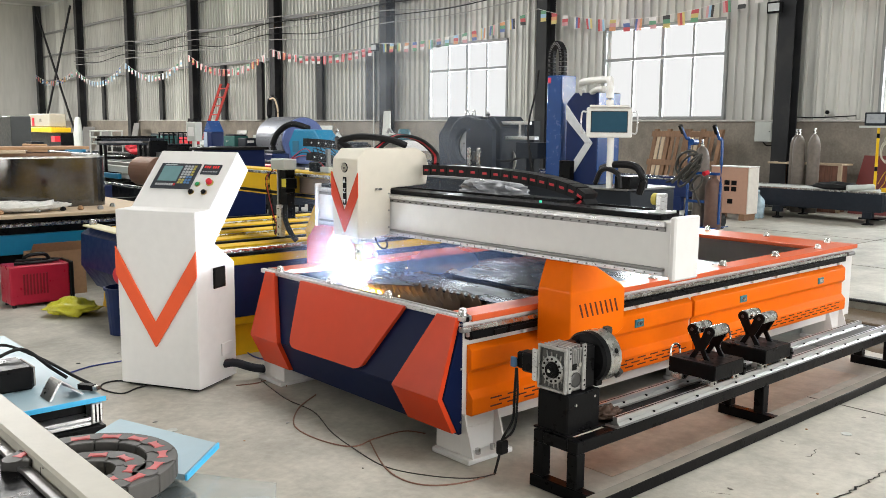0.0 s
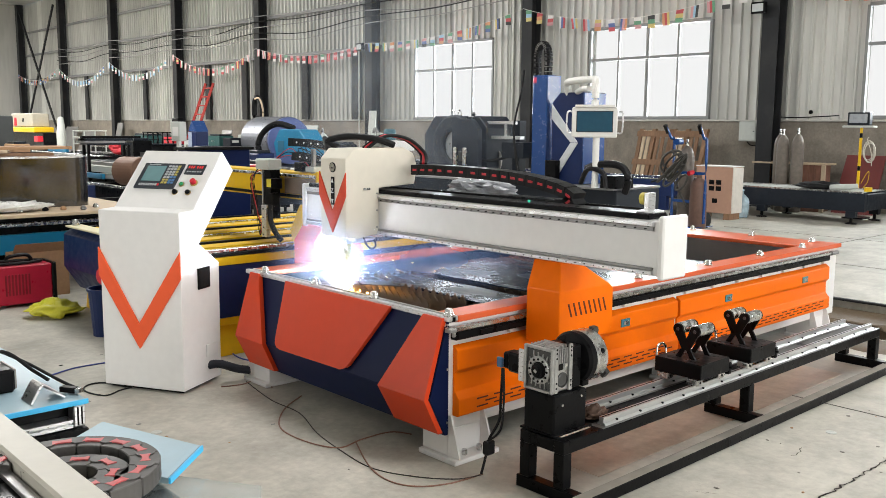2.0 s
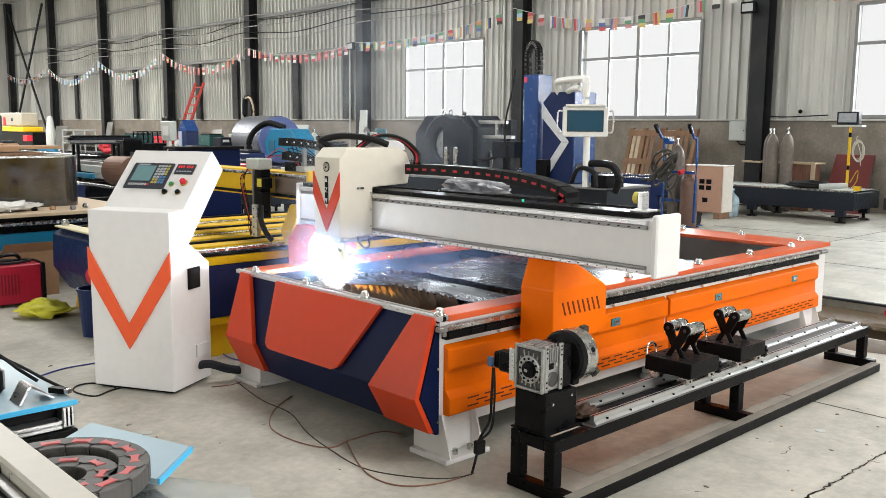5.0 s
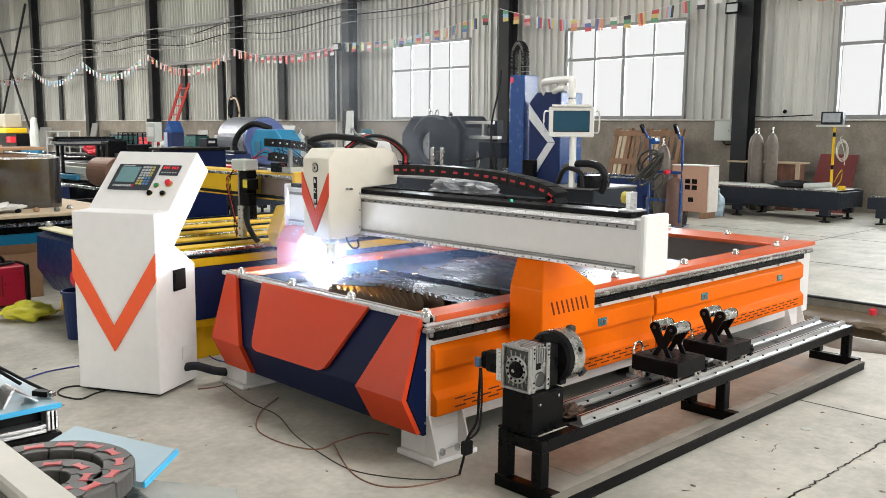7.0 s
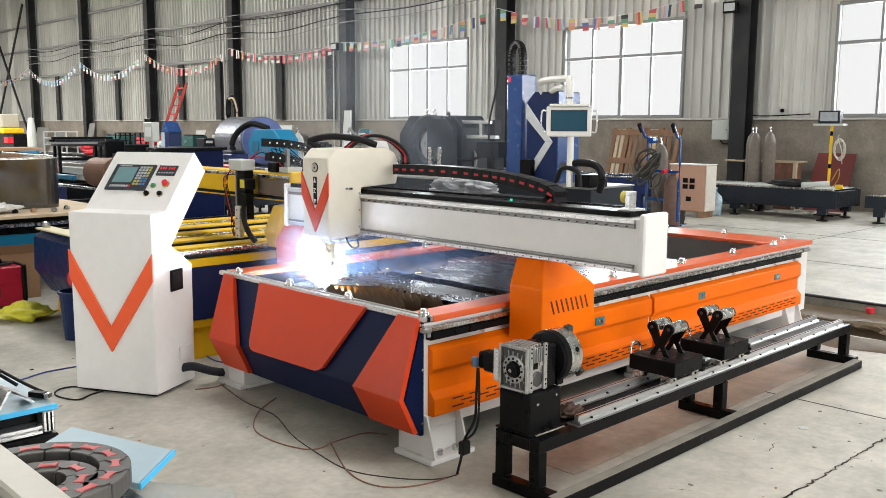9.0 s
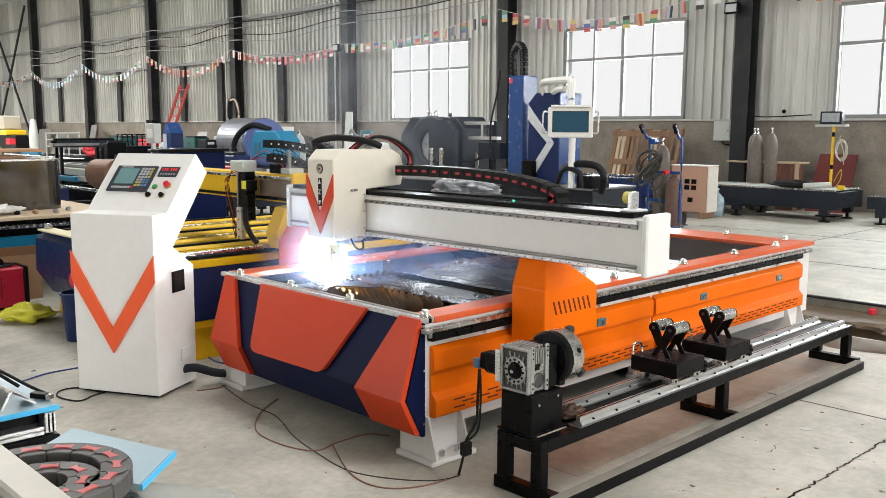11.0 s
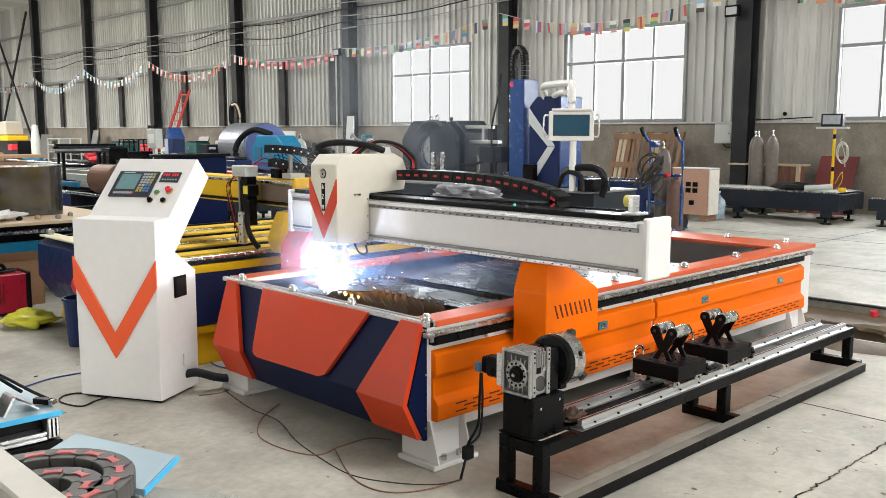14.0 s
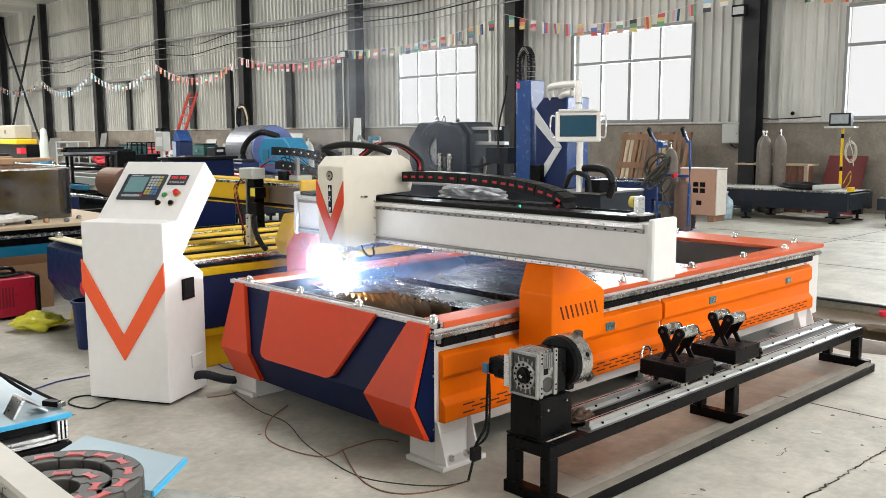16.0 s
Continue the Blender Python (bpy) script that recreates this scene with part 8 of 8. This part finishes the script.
    part("worktop", B((1.86, 2.79, 6.57, 6.88, 1.441, 1.475)), BLACK, nb, "black worktop")
    part("edge", B((1.9, 2.75, 6.585, 6.599, 1.19, 1.215)), DULL, nb)
    part("foot", B((1.95, 2.05, 6.62, 6.8, 0, 0.049), (2.6, 2.7, 6.62, 6.8, 0, 0.049)), BLACK, nb)
    rk = thing("steel_rack", (3.5, 13.1, 0), label="black steel rack loaded with dark profiles", category="rack")
    for x in (3.15, 3.9):
        for y in (12.98, 13.2):
            part("post", B((x, x + 0.05, y, y + 0.05, 0, 1.36)), BLACK, rk)
    part("shelf", B((3.13, 3.97, 12.96, 13.27, 1.361, 1.39)), DARKGREY, rk)
    part("crossbar", B((3.2, 3.9, 12.99, 13.02, 1.1, 1.15), (3.2, 3.9, 12.99, 13.02, 0.85, 0.9)), BLACK, rk)
    for k in range(7):
        z = 1.392 + 0.045 * (k // 3)
        solo("steel_profile", B((3.05 + 0.07 * (k % 2), 3.85 + 0.05 * k, 12.965 + 0.1 * (k % 3), 13.055 + 0.1 * (k % 3), z, z + 0.043)), (DULL, BLACK, GREYBOX, DARKGREY, BLACK)[k % 5], "dark steel profile stacked on a rack", "profile", group="profiles on the rack")
    # stools, a cloth, a white pipe frame and a grey unit among the far beds
    base = thing("parts_bin", (8.5, 21.2, 0), label="black steel parts bin between the machine beds", category="bin")
    part("bin_wall", B((7.9, 8.9, 20.9, 21.6, 0.0, 1.16), bevel=0.02), BLACK, base)
    part("bin_rim", B((7.88, 8.92, 20.88, 21.62, 1.161, 1.19), bevel=0.005), DARKGREY, base)
    for sx in (8.08, 8.52):
        stl = thing("metal_stool", (sx, 21.2, 1.19), label="small black metal stool standing on a parts bin", category="stool", group="metal stools")
        for dx in (-0.14, 0.14):
            for dy in (-0.14, 0.14):
                part("leg", beam((sx + dx * 1.2, 21.2 + dy * 1.2, 1.191), (sx + dx, 21.2 + dy, 1.50), 0.03, 0.03), BLACK, stl)
        part("seat", B((sx - 0.17, sx + 0.17, 21.03, 21.37, 1.5005, 1.53), bevel=0.01), BLACK, stl)
        part("stretcher", B((sx - 0.15, sx + 0.15, 21.05, 21.07, 1.30, 1.32)), BLACK, stl)
    for bx, by, bz, sy, sz in ((6.62, 20.5, 0.93, 0.22, 0.34), (6.5, 20.0, 0.93, 0.2, 0.16)):
        bm = bmesh.new()
        bmesh.ops.create_icosphere(bm, subdivisions=3, radius=1)
        for v in bm.verts:
            n = noise.noise(v.co * 2.1 + Vector((by, 0, 0))) * 0.5
            v.co = Vector((bx + 0.18 + v.co.x * 0.17 * (1 + n), by + v.co.y * sy * (1 + n), bz + max(0, v.co.z * 0.5 + 0.5) * sz * (1 + n)))
        solo("red_cloth", bm, mat("crumpled_red_cloth", (0.42, 0.02, 0.03), 0.8, vary=0.25, bump=0.5, bump_scale=30), "crumpled red cloth thrown on a machine bed", "cloth", group="red cloths", smooth=True)
    fr = thing("pipe_rack", (6.5, 21.6, 0.93), label="white welded pipe rack standing on a machine bed", category="rack")
    for fx in (6.05, 6.35, 6.65, 6.95):
        part("upright", C((fx, 21.6, 0.931), (fx, 21.6, 1.56), 0.022, seg=8), GREYBOX, fr)
    for fz in (1.2, 1.38, 1.55):
        part("crossbar", C((6.03, 21.575, fz), (6.97, 21.575, fz), 0.018, seg=8), GREYBOX, fr)
    gu = thing("inverter_unit", (8.6, 17.1, 0), label="grey inverter unit with a white label on a dark pedestal", category="machine unit")
    part("pedestal", B((8.2, 9.0, 16.9, 17.3, 0, 1.18), bevel=0.01), BLACK, gu)
    part("case", B((8.22, 8.62, 16.88, 17.28, 1.181, 1.42), bevel=0.015), DARKGREY, gu)
    part("case", B((8.66, 8.98, 16.88, 17.28, 1.181, 1.50), bevel=0.015), GREYBOX, gu)
    part("label_plate", B((8.27, 8.45, 16.872, 16.879, 1.3, 1.36), bevel=0), WHITE, gu, "white label")
    # boards and frames leaning along the lower wall
    rnd2 = random.Random(5)
    for k in range(9):
        yy = 24.0 + 3.0 * k + rnd2.uniform(-0.6, 0.6)
        wdt, hh = rnd2.uniform(0.7, 1.8), rnd2.uniform(1.2, 1.9)
        if 31.5 < yy < 34.5:
            continue
        solo("leaning_panel", slab([(15.5, yy, 0), (15.5, yy + wdt, 0), (15.9, yy + wdt, hh), (15.9, yy, hh)], (0.04, 0, 0)), rnd2.choice((GREYBOX, DULL, PALEWOOD, DARKGREY)), "flat sheet panel leaning against the hall wall", "panel", group="leaning panels")


def bunting():
    """A string of small many-coloured flags from column to column."""
    b = thing("flag_bunting", (15.9, 25.0, 4.5), label="string of small coloured flags hung between hall columns", category="bunting")
    cols = [mat("flag_" + n, c, 0.7, vary=0.08, bump=0) for n, c in (("red", (0.52, 0.10, 0.11)), ("white", (0.72, 0.70, 0.68)), ("green", (0.14, 0.32, 0.20)), ("blue", (0.13, 0.18, 0.38)), ("yellow", (0.62, 0.50, 0.20)), ("sky", (0.34, 0.52, 0.66)), ("black", (0.06, 0.06, 0.06)), ("orange", (0.62, 0.30, 0.16)), ("rose", (0.60, 0.32, 0.33)))]
    rnd = random.Random(77)
    hang = [(57.6, 4.85), (50.4, 4.95), (43.2, 5.0), (35.9, 5.0), (28.4, 4.78), (21.2, 4.55), (14.0, 5.05), (6.7, 5.05), (-0.5, 5.3)]
    sags = (0.55, 0.9, 0.85, 0.75, 0.35, 0.25, 0.55, 0.55)
    for (ya, za), (yb, zb), sag in zip(hang, hang[1:], sags):
        n = 18
        pts = []
        for k in range(n + 1):
            s = k / n
            pts.append(Vector((15.88, ya + (yb - ya) * s, za + (zb - za) * s - sag * 4 * s * (1 - s))))
        part("string", tube(pts, 0.008, 5, 1), mat("white_string", (0.6, 0.58, 0.55), 0.8), b)
        rosy, pale = 20 < yb < 30, 34 < yb < 46
        for k in range(n - 1):
            p = pts[k].lerp(pts[k + 1], 0.5)
            w, h = 0.2, rnd.uniform(0.27, 0.31)
            tilt = rnd.uniform(-0.04, 0.04)
            pick = rnd.choice(([5, 1, 5], [1, 5, 1], [8, 1, 5], [3, 1, 5], [5, 5, 1], [2, 1, 8])) if pale else rnd.sample(range(9), 3) if not rosy else rnd.choice(([0, 8, 0], [8, 1, 8], [0, 4, 0], [1, 0, 1], [2, 1, 0], [8, 0, 1]))
            upright = rnd.random() < 0.5
            bm = bmesh.new()
            for j in range(3):
                a, c = j / 3, (j + 1) / 3
                if upright:
                    q = [(p.y + w * (a - 0.5), p.z), (p.y + w * (c - 0.5), p.z), (p.y + w * (c - 0.5) + tilt, p.z - h), (p.y + w * (a - 0.5) + tilt, p.z - h)]
                else:
                    q = [(p.y - w / 2 + tilt * a, p.z - h * a), (p.y + w / 2 + tilt * a, p.z - h * a), (p.y + w / 2 + tilt * c, p.z - h * c), (p.y - w / 2 + tilt * c, p.z - h * c)]
                n0 = len(bm.faces)
                bend = rnd.uniform(-0.02, 0.02)
                slab([(p.x + (bend if i > 1 else 0), yy, zz) for i, (yy, zz) in enumerate(q)], (0.004, 0, 0), bm)
                bm.faces.ensure_lookup_table()
                for f in bm.faces[n0:]:
                    f.material_index = j
            part("flag", bm, [cols[i] for i in pick], b)


def wires():
    rnd = random.Random(31)
    ys = [50.4, 43.2, 35.9, 28.6, 21.3, 14.1, 6.8, -0.5]
    for k in range(5):
        z0 = 5.15 + 0.22 * k
        pts = []
        for a, c in zip(ys, ys[1:]):
            pts += [(15.85 + 0.02 * k, a, z0 + 0.9 * max(0, (28 - a) / 28) ** 2), (15.85 + 0.02 * k, (a + c) / 2, z0 - rnd.uniform(0.05, 0.3) + 0.9 * max(0, (28 - (a + c) / 2) / 28) ** 2)]
        solo("overhead_cable", tube(pts, 0.018, 6, 5), RUBBER if k % 2 else mat("pale_wire", (0.3, 0.3, 0.29), 0.6), "thin cable strung along the hall columns", "cable", group="overhead cables")
    for y in (21.45, 28.7, 36.0, 14.3):
        solo("column_conduit", C((15.93, y + 0.22, 0.5), (15.93, y + 0.22, 6.0), 0.03, seg=10), mat("pale_conduit", (0.5, 0.5, 0.47), 0.5), "pale conduit running up a hall column", "conduit", group="conduits")


pipe_laser()
right_side()
left_far()
bunting()
wires()


# ---- motion ----
def motions():
    rows = [(0, -0.068, 0.004), (1, -0.068, -0.006), (2, -0.048, 0.003), (3, -0.038, 0.005), (4, -0.028, 0.008), (5.2, -0.016, 0.007), (6.5, -0.004, 0.005), (7.5, 0.006, 0.004),
            (9, 0.02, 0.002), (10.2, 0.026, -0.012), (11.5, 0.03, -0.028), (13, 0.033, -0.036), (14.5, 0.027, -0.046), (16, 0.018, -0.056)]
    g, h, s = GANTRY.location.copy(), TORCH.location.copy(), SMOKE_CLOUD.location.copy()
    walk(GANTRY, [(t, pose(g.x + dx * U, g.y, g.z)) for t, dx, dy in rows])
    walk(TORCH, [(t, pose(h.x + dx * U, h.y + dy * U, h.z)) for t, dx, dy in rows])
    k = SPARKS.location.copy()
    rows3, turn, rnd = [], 0.0, random.Random(15)
    for i in range(65):
        t = i * 0.25
        j = next(n for n in range(len(rows) - 1) if rows[n + 1][0] >= t)
        (ta, xa, ya), (tb, xb, yb) = rows[j], rows[j + 1]
        f = (t - ta) / (tb - ta)
        turn = rnd.uniform(-28, 28)
        rows3.append((t, pose(k.x + (xa + (xb - xa) * f) * U, k.y + (ya + (yb - ya) * f) * U, k.z + rnd.uniform(0, 0.02), rnd.uniform(-6, 6), rnd.uniform(-6, 6), turn)))
    walk(SPARKS, rows3)
    walk(SMOKE_CLOUD, [(t, pose(s.x + dx * U, s.y + dy * U, s.z, 0, 0, 6 * math.sin(t * 1.3))) for t, dx, dy in rows])


motions()
